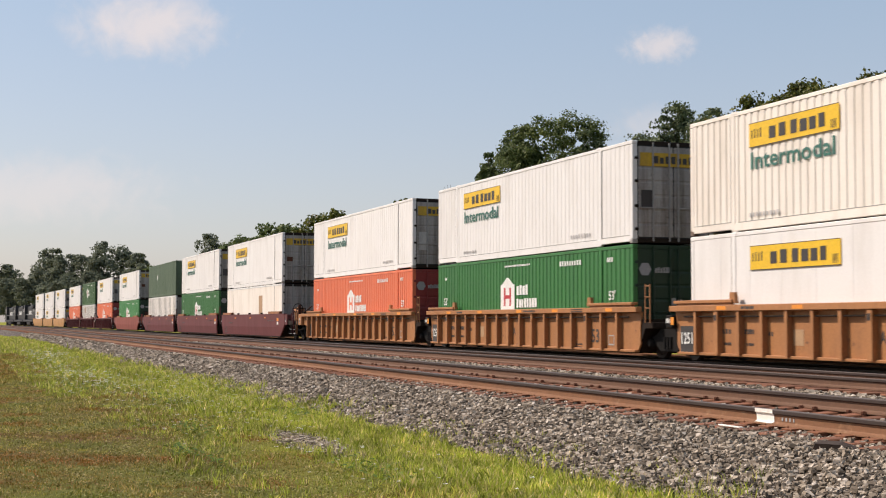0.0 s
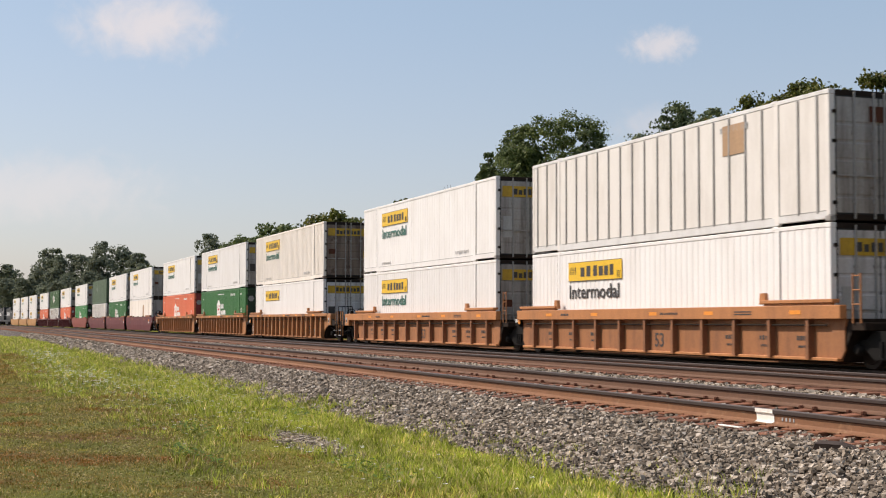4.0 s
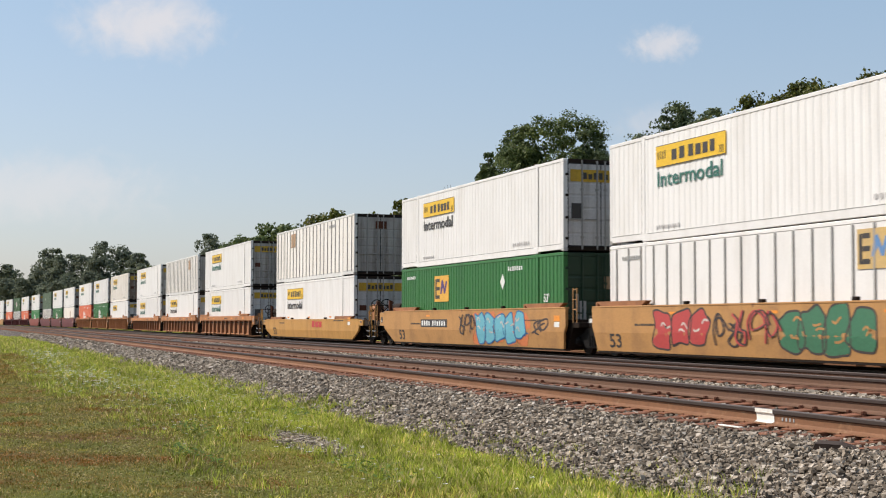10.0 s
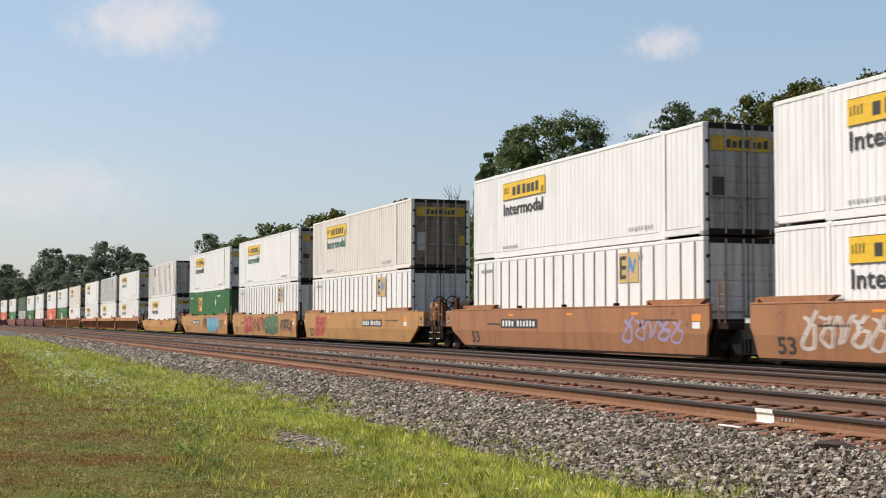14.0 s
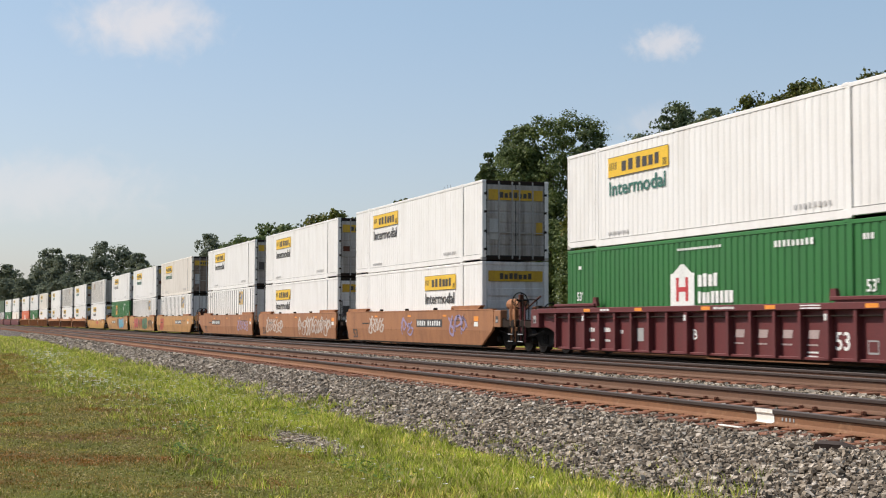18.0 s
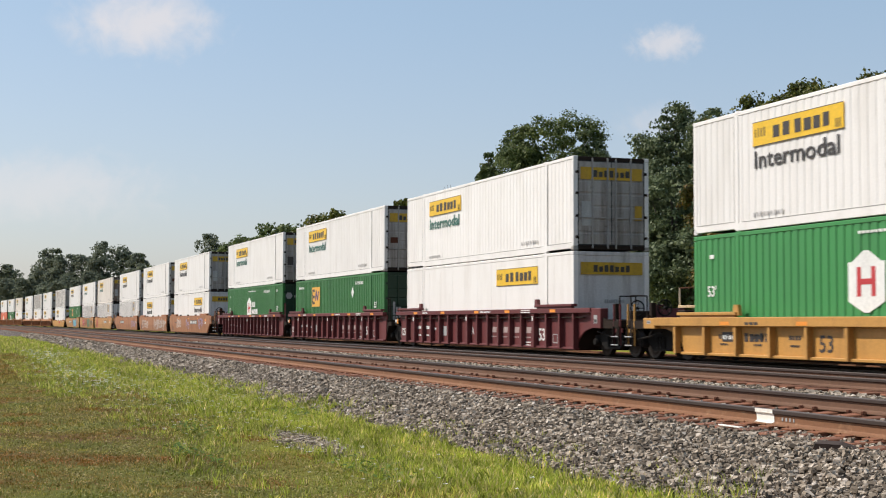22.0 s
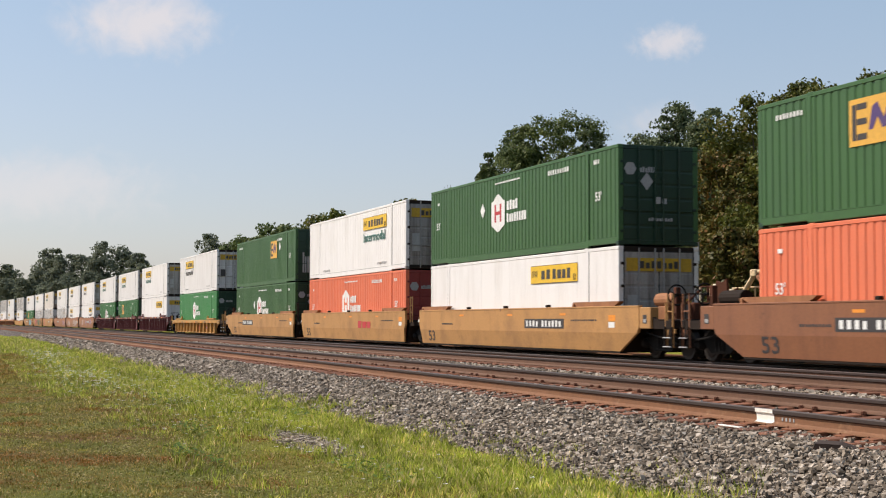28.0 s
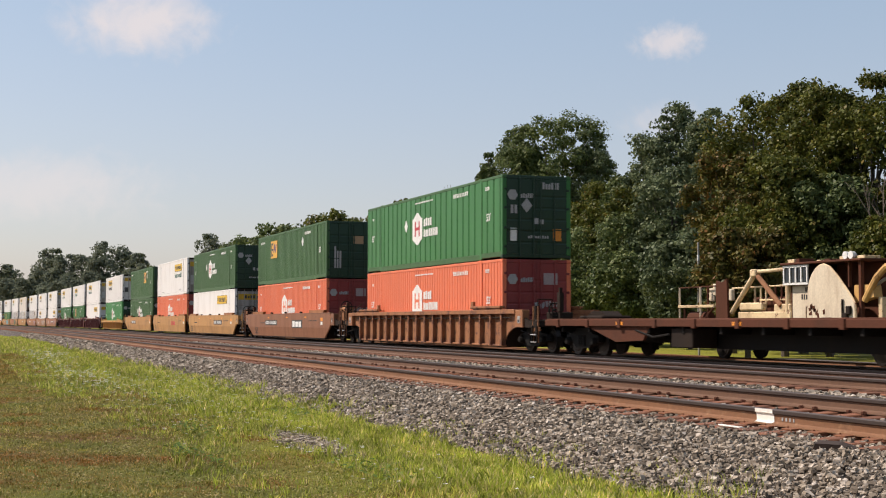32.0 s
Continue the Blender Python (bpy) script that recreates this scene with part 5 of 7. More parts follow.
def marks_rib(ink, plate=None, unit=False, letter="A"):
    def put(car, style, top, bot):
        y = SY + 0.168
        if style == "rib":
            part("size_mark", text_mesh("53", 0.40, 0.50), ink, car, at=Matrix.Translation((5.62, y - 0.003, 0.42)))
            part("unit_letter", text_mesh(letter, 0.26, 0.20), ink, car, at=Matrix.Translation((-0.36, y - 0.003, 0.58)))
            for k in range(4 if ink == "mark_white" else 0):
                part("logo_block", slanted(1.62 + k, 2.0 + k, 0.66, 0.85, y), "mark_faded", car)
                part("small_mark", letters(1.58 + k, 2.02 + k, 0.50, 0.54, 3, k, y, 0.85), "mark_faded", car)
            part("small_mark", letters(4.58, 5.0, 0.34, 0.38, 5, 2, y, 0.8), ink, car)
            part("small_mark", letters(4.58, 5.0, 0.25, 0.29, 5, 3, y, 0.8), ink, car)
            for k, x in enumerate((-6.42, -5.42)):
                part("small_mark", letters(x, x + 0.42, 0.74, 0.86, 3 + k, 4 + k, y, 0.7), ink, car)
                part("small_mark", letters(x + 0.06, x + 0.40, 0.46, 0.53, 5, 6 + k, y, 0.7), ink, car)
            part("small_mark", letters(-4.4, -4.2, 0.70, 0.80, 2, 5, y, 0.6), ink, car)
            part("stencil_patch", Build().plate(-3.40, -3.02, 0.50, 0.86, y, 0.004), "mark_grey" if ink == "mark_white" else "tan_patch", car)
            part("inspection_frame", Build().plate(6.72, 7.08, 0.36, 0.40, y).plate(6.72, 7.08, 0.62, 0.65, y).plate(6.72, 6.75, 0.40, 0.62, y).plate(7.05, 7.08, 0.40, 0.62, y), "mark_grey", car)
            for x in (-6.5, -0.5, 5.5):
                part("wide_rib", Build().cbox(x - 0.09, x + 0.09, SY + 0.004, SY + 0.17, bot, top - 0.16, 0.008), part_colour(car), car)
                part("small_mark", letters(x - 0.06, x + 0.06, 1.06, 1.22, 2, 8, SY + 0.003, 0.7), ink, car)
        else:
            x = {"rib2": 0.32, "yrib": -2.6}[style]
            part("size_mark", text_mesh("53", 0.38, 0.50), ink, car, at=Matrix.Translation((x, y - 0.003, 0.36)))
            for k, x in enumerate((-6.9, -5.4, -3.9, 3.6, 5.1, 6.6)):
                x = x + (0.3 if style == "rib2" else 0.15)
                part("small_mark", letters(x, x + 0.5, 0.62, 0.72, 4, k, y, 0.7), ink, car)
                part("small_mark", letters(x + 0.05, x + 0.42, 0.46, 0.51, 5, k + 3, y, 0.7), ink, car)
        if style == "yrib":
            plate_mark(car, -6.6, -5.95, 0.55, 0.78, seed=8, y=y)
            part("small_mark", letters(-5.6, -4.5, 0.56, 0.76, 5, 9, y, 0.75), "mark_dark", car)
            part("large_mark", letters(1.6, 2.75, 0.42, 0.78, 3, 10, y, 0.5), "mark_red", car)
            part("red_label", Build().plate(4.6, 4.95, 0.48, 0.74, y, 0.004), "mark_red", car)
            part("dark_label", Build().plate(4.64, 4.91, 0.52, 0.60, y - 0.005, 0.003), "spray_blue", car)
        if plate:
            part("number_panel", Build().plate(-8.48, -7.80, 0.22, 0.92, y, 0.004), "mark_dark", car, "black panel at the car's end")
        if unit:
            part("unit_mark", text_mesh("1251", 0.30, 0.56), "mark_white", car, at=Matrix.Translation((-8.42, y - 0.012, 0.46)))
        zc = top - (0.075 if style == "rib" else 0.15)
        for x in (-6.4, -3.2, 0.35, 3.2, 6.9):
            part("reflector", Build().plate(x, x + 0.42, zc - 0.045, zc + 0.045, SY - 0.02, 0.004), "sticker_orange", car)
        part("small_mark", letters(0.95, 1.9, zc - 0.03, zc + 0.03, 8, 12, SY - 0.02, 0.7), ink, car)
        part("small_mark", letters(4.6, 5.4, zc - 0.05, zc - 0.02, 3, 13, SY - 0.02, 0.9), ink, car)
        part("small_mark", letters(4.6, 5.4, zc + 0.01, zc + 0.04, 3, 14, SY - 0.02, 0.9), ink, car)
        part("small_mark", letters(-5.3, -4.7, zc - 0.03, zc + 0.03, 3, 15, SY - 0.02, 0.9), ink, car)
    return put


def part_colour(car):
    """The paint of a car's ribs."""
    for o in car.children:
        if o.name.startswith("side_rib"):
            return next(k for k, m in M.items() if m == o.data.materials[0] or any(sl.material == m for sl in o.material_slots))
    return "maroon"


TANL = "tan steel well car with flat sides and sprayed scrawl"
CY = ("blocks", "spray_cyan", "spray_blue", "spray_white")
ORG = ("blocks", "spray_orange", "spray_orange", "spray_blue")
RED = [("spray_red", 0.15, 0), ("spray_red", 0.10, 3), ("spray_red", 0.07, -5)]
PINK = ("blocks", "spray_red", "spray_black", "spray_white")
GRN = ("blocks", "spray_green", "spray_black", "tan")
FADE = [("spray_red", 0.07, 0), ("spray_black", 0.04, 4)]
BLK = [("spray_black", 0.055, 0), ("spray_black", 0.04, 4)]
WHT = [("spray_white", 0.085, 0), ("spray_white", 0.05, 5)]
VIO = [("spray_violet", 0.10, 0)]
P, PC, PF, PP = "parcel", "parcel_cream", "parcel_flat", "parcel_plain"
# upper container, lower container, car style, paint, ends, marks
CONSIST = [
    ((P,), (P,), "smooth", "tan", "cj", None), ((P,), (P,), "smooth", "tan", "jj", None), ((P,), (P,), "smooth", "tan", "jc", None),
    ((P,), ("hub_orange",), "rib", "maroon", "cj", None), (("hub_dark",), ("post_grey", 0), "rib", "maroon", "jj", None), ((P,), ("hub_orange",), "rib", "maroon", "jc", None),
    ((P,), ("hub_bright",), "smooth", "red_car", "cc", None),
    (("olive",), ("post", 0), "smooth", "maroon", "cj", marks_tan()), ((P,), ("hub",), "smooth", "maroon", "jj", marks_tan()), ((P,), (PP,), "smooth", "maroon", "jc", marks_tan()),
    ((P,), ("hub_orange",), "rib", "orange_car", "cj", marks_rib("mark_dark", True)), ((P,), ("hub",), "rib", "orange_car", "jj", marks_rib("mark_dark", True, True)),
    ((PC,), (PF, 0.0, False), "rib", "orange_car", "jc", marks_rib("mark_dark", True, True)),
    ((P,), (P,), "rib2", "pale_orange", "cj", marks_rib("mark_dark")), (("post_grey", 4.2), (P,), "rib2", "pale_orange", "jj", marks_rib("mark_dark")), ((P,), (P,), "rib2", "pale_orange", "jc", marks_rib("mark_dark")),
    (("post_grey", -4.0), (P,), "low", "yellow_car", "cc", marks_tan(big=("mark_red", 1.2))),
    ((P,), ("square", -3.9), "smooth", "tan", "cj", marks_tan(-4.85, None, [(1.0, 5.9, 0.22, 1.40, ORG), (1.2, 5.6, 0.24, 1.40, CY), (-0.6, 1.1, 0.5, 1.35, BLK), (6.1, 7.2, 0.5, 1.3, BLK)])),
    ((P,), ("post_square", 3.42), "smooth", "tan", "jj", marks_tan(None, None, [(-5.0, -2.2, 0.3, 1.4, PINK), (-2.0, -0.8, 0.4, 1.3, BLK), (-1.2, 0.9, 0.4, 1.35, FADE), (0.9, 4.3, 0.25, 1.4, GRN), (4.9, 7.7, 0.34, 1.36, BLK)])),
    ((PC,), ("post_square", 3.42), "smooth", "tan", "jc", marks_tan(1.85, None, [(-6.6, -4.6, 0.25, 1.4, RED)])),
    ((P,), ("post_square", 3.42), "smooth", "orange_tan", "cj", marks_tan(-4.85, None, [(4.0, 7.4, 0.4, 1.2, VIO)])),
    ((P,), (P,), "smooth", "orange_tan", "jj", marks_tan(None, None, [(-6.8, -2.6, 0.35, 1.3, WHT), (1.2, 7.6, 0.3, 1.3, WHT)])),
    ((P,), (P, 7.1), "smooth", "orange_tan", "jc", marks_tan(1.5, None, [(-5.2, -3.0, 0.45, 1.3, WHT), (-0.4, 1.0, 0.45, 1.25, VIO), (5.2, 7.2, 0.45, 1.3, VIO)])),
    ((P,), ("hub",), "rib", "maroon", "cj", marks_rib("mark_white", False, False, "B")), ((P,), ("square", -4.54), "rib", "maroon", "jj", marks_rib("mark_white", False, True, "C")), ((P,), (PF, 7.1, False), "rib", "maroon", "jc", marks_rib("mark_white", False, True)),
    ((P,), ("hub_bright",), "yrib", "yellow_car", "cc", marks_rib("mark_dark", False)),
    (("square_dark", 1.98), ("hub_dark",), "smooth", "tan", "cj", marks_tan(-4.85)), ((P, 7.1), ("hub_orange",), "smooth", "tan", "jj", marks_tan(None, ("mark_red", 1.9))), (("hub_dark",), (PF, 7.1, False), "smooth", "tan", "jc", marks_tan(1.85)),
    (("square_dark", -4.55), ("hub_orange",), "smooth", "brown_tan", "cc", marks_tan(-4.8, ("mark_white", 1.95))),
    (("hub_wide",), ("hub_orange",), "rib", "rust_car", "cc", None),
]
ENDS = {"c": "coupler", "j": "joint"}
MOVING = []


DARK_INK = {29, 33, 34, 40, 42, 43, 44, 45, 52}


def load(spec, seed):
    kind, *more = spec
    if kind.startswith("parcel"):
        return container(kind, seed, more[0] if more else 0.0, "mark_dark" if seed in DARK_INK else "mark_green", more[1] if len(more) > 1 else True)
    if kind in ("square", "square_dark", "post_square"):
        return container(kind, seed, square_at=more[0])
    if kind == "post_grey":
        return container(kind, seed, tan_at=more[0] if more[0] else -4.0)
    return container(kind, seed)


CAR_LABEL = {"tan": TANL, "orange_tan": "rusty tan steel well car with flat sides", "orange_car": "orange ribbed steel well car, weathered", "pale_orange": "pale orange ribbed steel well car",
             "yellow_car": "yellow steel well car with dirt streaks", "maroon": "maroon steel well car with white marks", "red_car": "red-brown steel well car", "brown_tan": "red-brown steel well car with flat sides", "rust_car": "rust-streaked brown ribbed well car"}
x = -476.65
for i, (upper, lower, style, paint_name, ends, marks) in enumerate(CONSIST):
    if i:
        x += 23.37 if (ends[0] == "c") else 19.345
    cx = x - HX
    MOVING.append((well_car(style, paint_name, ENDS[ends[0]], ENDS[ends[1]], i, CAR_LABEL[paint_name], marks), cx, 0.0))
    MOVING.append((load(lower, 2 * i + 1), cx, 0.30))
    MOVING.append((load(upper, 2 * i), cx, 0.30 + CH + 0.028))
LAST_X = x - HX + 11.685


def flat_car():
    """Long empty flat car; its front coupler is at x = 0."""
    c = thing("flat_car", "brown rusty flat car, empty, with steel deck", "railway car", at=None)
    Lf = 27.4
    part("deck", Build().cbox(0.5, Lf - 0.5, -1.5, 1.5, 1.04, 1.12, 0.015), "rust", c, "rusty flat deck")
    for s in (-1, 1):
        part("side_sill", Build().cbox(0.5, Lf - 0.5, s * 1.5 - 0.05, s * 1.5 + 0.05, 0.90, 1.09, 0.012), "rust", c)
        part("belly_sill", Build().prism([(6.0, 0.92), (Lf - 6.0, 0.92), (Lf - 7.5, 0.34), (7.5, 0.34)], s * 0.6 - 0.04, s * 0.6 + 0.04), "black_steel", c)
        for k in range(13):
            part("stake_pocket", Build().cbox(1.4 + k * 2.05, 1.58 + k * 2.05, s * 1.54 - 0.05, s * 1.54 + 0.05, 0.86, 1.1, 0.01), "rust", c)
        for k in range(4):
            part("reflector", Build().box(5.4 + k * 6.1, 5.8 + k * 6.1, s * 1.555 - 0.004, s * 1.555 + 0.004, 0.94, 1.03), "sticker_orange", c)
        part("end_wing", Build().prism([(3.3, 0.90), (7.2, 0.90), (6.8, 0.52), (5.2, 0.46)], s * 1.42 - 0.04, s * 1.42 + 0.04), "rust", c)
    part("center_sill", Build().cbox(0.7, Lf - 0.7, -0.4, 0.4, 0.45, 1.02, 0.02), "black_steel", c)
    for k in range(14):
        part("cross_member", Build().cbox(1.5 + k * 1.85, 1.62 + k * 1.85, -1.45, 1.45, 0.72, 1.04, 0.01), "black_steel", c)
    part("underfloor_box", Build().cbox(8.3, 9.4, -1.42, -0.7, 0.36, 0.86, 0.02), "dark_steel", c)
    part("hose", Build().tube((6.4, -1.46, 0.8), (7.4, -1.46, 0.62), 0.03, 6).tube((7.4, -1.46, 0.62), (8.3, -1.46, 0.7), 0.03, 6), "black_steel", c)
    part("hitch", Build().cbox(0.8, 2.4, -0.5, 0.5, 1.12, 1.22, 0.03).prism([(1.0, 1.22), (2.2, 1.22), (1.9, 1.36), (1.3, 1.36)], -0.3, 0.3), "dark_steel", c, "low trailer hitch")
    part("brake_stand", Build().cbox(0.75, 0.85, -1.2, -1.1, 1.1, 2.1, 0.01).box(0.70, 0.90, -1.22, -1.08, 1.35, 1.95), "dark_steel", c)
    part("handhold", Build().tube((0.55, -1.4, 1.1), (0.55, -1.4, 1.6), 0.02, 6).tube((0.55, -1.0, 1.1), (0.55, -1.0, 1.6), 0.02, 6).tube((0.55, -1.4, 1.6), (0.55, -1.0, 1.6), 0.02, 6), "dark_steel", c)
    coupler(c, -1, 0.0)
    coupler(c, 1, Lf)
    for xx in (2.2, Lf - 2.2):
        truck(c, xx)
    return c


MOVING.append((flat_car(), LAST_X + 0.05, 0.0))


def locomotive(i):
    e = thing("diesel_locomotive", "black road diesel engine hauling the train", "locomotive", "engines of the train")
    part("frame", Build().cbox(-10.8, 10.8, -1.5, 1.5, 0.95, 1.35, 0.03), "loco", e)
    part("hood", Build().cbox(-6.6, 10.2, -0.95, 0.95, 1.35, 4.1, 0.12), "loco", e, "long engine hood")
    part("cab", Build().prism([(-9.2, 1.35), (-6.4, 1.35), (-6.4, 4.45), (-8.9, 4.45), (-9.2, 3.5)], -1.5, 1.5), "loco", e, "driver's cab")
    part("nose", Build().prism([(-10.5, 1.35), (-9.1, 1.35), (-9.1, 3.1), (-10.2, 3.0)], -0.8, 0.8), "loco", e)
    for s in (-1, 1):
        part("window", Build().box(-8.6, -6.8, s * 1.51 - 0.01, s * 1.51 + 0.01, 3.0, 3.9), "glass", e)
        part("hand_rail", Build().tube((-6.2, s * 1.45, 2.4), (10.4, s * 1.45, 2.4), 0.03, 6), "silver", e)
        part("grille", Build().box(5.5, 9.5, s * 0.97 - 0.02, s * 0.97 + 0.02, 3.0, 3.9), "mark_grey", e)
        part("large_mark", letters(-3.0, 3.0, 2.4, 3.2, 8, 5 + i, -0.96 if s < 0 else 0.97, 0.6), "mark_white", e)
    part("radiator", Build().cbox(5.2, 10.0, -1.4, 1.4, 3.6, 4.3, 0.08), "loco", e)
    part("fuel_tank", Build().cbox(-3.5, 3.5, -1.35, 1.35, 0.3, 0.95, 0.15), "loco", e)
    part("exhaust", Build().cbox(-1.0, 0.2, -0.3, 0.3, 4.1, 4.35, 0.03), "dark_steel", e)
    for xx in (-7.0, -5.6, 5.6, 7.0):
        truck(e, xx)
    coupler(e, -1, -11.3)
    coupler(e, 1, 11.3)
    return e


for i in range(3):
    MOVING.append((locomotive(i), -476.65 - HX - 11.685 - 11.4 - i * 22.7, 0.0))


# ---- trees and backdrop ----
DRIFT = []


def leaf_clump_arrays(rng, centres, radii, per, size):
    """Leaf quads on the upper shells of boughs, with a few inside; returns verts and quad indices."""
    n = len(centres) * per
    c = np.repeat(centres, per, axis=0)
    r = np.repeat(radii, per)
    d = rng.normal(size=(n, 3)) + np.array([0, 0, 0.35])
    d /= np.linalg.norm(d, axis=1)[:, None]
    # each bough is a lumpy pad: its radius changes with direction
    ph = np.repeat(rng.uniform(0, 6.28, (len(centres), 3)), per, axis=0)
    lump = 0.82 + 0.20 * np.sin(4.1 * d[:, 0] + ph[:, 0]) * np.sin(3.7 * d[:, 1] + ph[:, 1]) + 0.12 * np.sin(6.3 * d[:, 2] + ph[:, 2])
    depth = np.where(rng.uniform(size=n) < 0.78, rng.uniform(0.74, 1.12, n), rng.uniform(0.3, 0.9, n))
    p = c + d * (r * lump * depth)[:, None] * np.array([1.08, 1.08, 0.78])
    nrm = d + rng.normal(size=(n, 3)) * 0.55 + np.array([0, 0, 0.25])
    nrm /= np.linalg.norm(nrm, axis=1)[:, None]
    u = np.cross(nrm, rng.normal(size=(n, 3)))
    u /= np.linalg.norm(u, axis=1)[:, None]
    w = np.cross(nrm, u)
    s = size * rng.uniform(0.6, 1.35, n)[:, None]
    v = np.stack([p - u * s, p - w * s * 0.7, p + u * s, p + w * s * 0.7], 1).reshape(-1, 3)
    return v, np.arange(n * 4)


def leaf_mat(name, stops):
    return island_mat(name, stops, 0.5, ([(0.36, (0.62, 0.66, 0.6)), (0.64, (1.3, 1.22, 1.1))], 0.55), 0.26, gloss=0.16)


M["leaf_mid"] = leaf_mat("green_foliage", [(0.0, (0.060, 0.088, 0.034)), (0.5, (0.112, 0.152, 0.056)), (1.0, (0.185, 0.215, 0.088))])
M["leaf_warm"] = leaf_mat("olive_foliage", [(0.0, (0.055, 0.068, 0.014)), (0.5, (0.098, 0.114, 0.022)), (0.92, (0.152, 0.152, 0.032)), (1.0, (0.18, 0.115, 0.034))])
M["leaf_blue"] = leaf_mat("bluish_foliage", [(0.0, (0.066, 0.090, 0.052)), (0.5, (0.120, 0.158, 0.084)), (1.0, (0.186, 0.220, 0.120))])
# far leaves are paler: distance haze is mixed into their colour
M["leaf_far"] = island_mat("haze_tinted_foliage", [(0.0, (0.15, 0.165, 0.13)), (0.5, (0.185, 0.205, 0.155)), (1.0, (0.22, 0.24, 0.175))], 0.8, ([(0.36, (0.8, 0.84, 0.8)), (0.64, (1.15, 1.12, 1.05))], 0.3), 0.35, gloss=0.04)
M["leaf_rust"] = leaf_mat("browning_foliage", [(0.0, (0.060, 0.066, 0.016)), (0.5, (0.115, 0.108, 0.024)), (0.85, (0.165, 0.122, 0.034)), (1.0, (0.20, 0.095, 0.034))])


def tree(x, y, height, spread, leaf, seed, label, base=-0.5, low=0.25, clumps=110, per=220, size=0.1):
    """Tapered trunk, limbs that reach into the lobes of the crown, and leafy pads on each lobe with hollows between."""
    rng = np.random.default_rng(seed)
    t = thing("tree", label, "tree", "trees behind the tracks", pose(x, y, base))
    h, r0 = height - base, 0.016 * height + 0.05
    trunk, limbs = Build(), Build()
    lean = rng.normal(size=2) * 0.02 * h
    pts = [Vector((lean[0] * k * k, lean[1] * k * k, h * 0.82 * k)) for k in np.linspace(0, 1, 7)]
    for k in range(6):
        trunk.tube(pts[k], pts[k + 1], r0 * (1 - 0.15 * k), 8, r0 * (1 - 0.15 * (k + 1)))
    mid, hz = h * (1 + low) / 2, h * (1 - low) / 2
    tall = max(1.0, hz / spread)
    n = int(14 * tall)
    k = np.arange(n) + 0.5
    up, turn = 1 - 2 * k / n * 0.92, k * 2.39996 + rng.uniform(0, 6.28)
    way = np.stack([np.sqrt(1 - up ** 2) * np.cos(turn), np.sqrt(1 - up ** 2) * np.sin(turn), up], 1) + rng.normal(size=(n, 3)) * 0.16
    size3 = np.array([spread, spread, hz])
    radii = rng.uniform(0.34, 0.48, n)[:, None] * size3 / np.array([1, 1, tall ** 0.6])
    lobes = way * (size3 - 0.92 * radii) * rng.uniform(0.84, 1.04, n)[:, None] + np.array([lean[0], lean[1], mid])
    for q in lobes:
        end = Vector(q)
        start = pts[0].lerp(pts[-1], min(max((end.z / h - 0.18), 0.08), 0.9))
        bow = start.lerp(end, 0.5) + Vector((0, 0, -0.03 * h))
        limbs.tube(start, bow, r0 * 0.36, 6, r0 * 0.24)
        limbs.tube(bow, end, r0 * 0.24, 6, r0 * 0.07)
    part("trunk", trunk, "bark", t)
    part("branchwork", limbs, "bark", t)
    # pads over the outer face of every lobe
    pads = 12 * n
    per = clumps * per // pads
    which = np.arange(pads) % n
    d = rng.normal(size=(pads, 3)) + way[which] * 0.9 + np.array([0, 0, 0.35])
    d /= np.linalg.norm(d, axis=1)[:, None]
    c = lobes[which] + d * radii[which] * rng.uniform(0.70, 1.08, pads)[:, None]
    c[:, 2] = np.clip(c[:, 2], h * low * 0.5 + 0.2, h * 0.985)
    rad = spread * rng.uniform(0.13, 0.30, pads) * min(1.0, 3.6 / spread) ** 0.4
    v, f = leaf_clump_arrays(rng, c, rad, per, size)
    # sparse larger leaves inside close the heart of the crown
    m = 420
    w = rng.integers(0, n, m)
    p = lobes[w] + rng.normal(size=(m, 3)) * radii[w] * 0.33
    p[:, 2] = np.clip(p[:, 2], 0.3, h * 0.93)
    a = rng.normal(size=(m, 3))
    a /= np.linalg.norm(a, axis=1)[:, None]
    e = np.cross(a, rng.normal(size=(m, 3)))
    e /= np.linalg.norm(e, axis=1)[:, None]
    g = spread * 0.075
    v = np.concatenate([v, np.stack([p - a * g, p - e * g * 0.8, p + a * g, p + e * g * 0.8], 1).reshape(-1, 3)])
    part("crown", big_mesh("crown", v, np.arange(len(v)), 4), leaf, t)
    return t


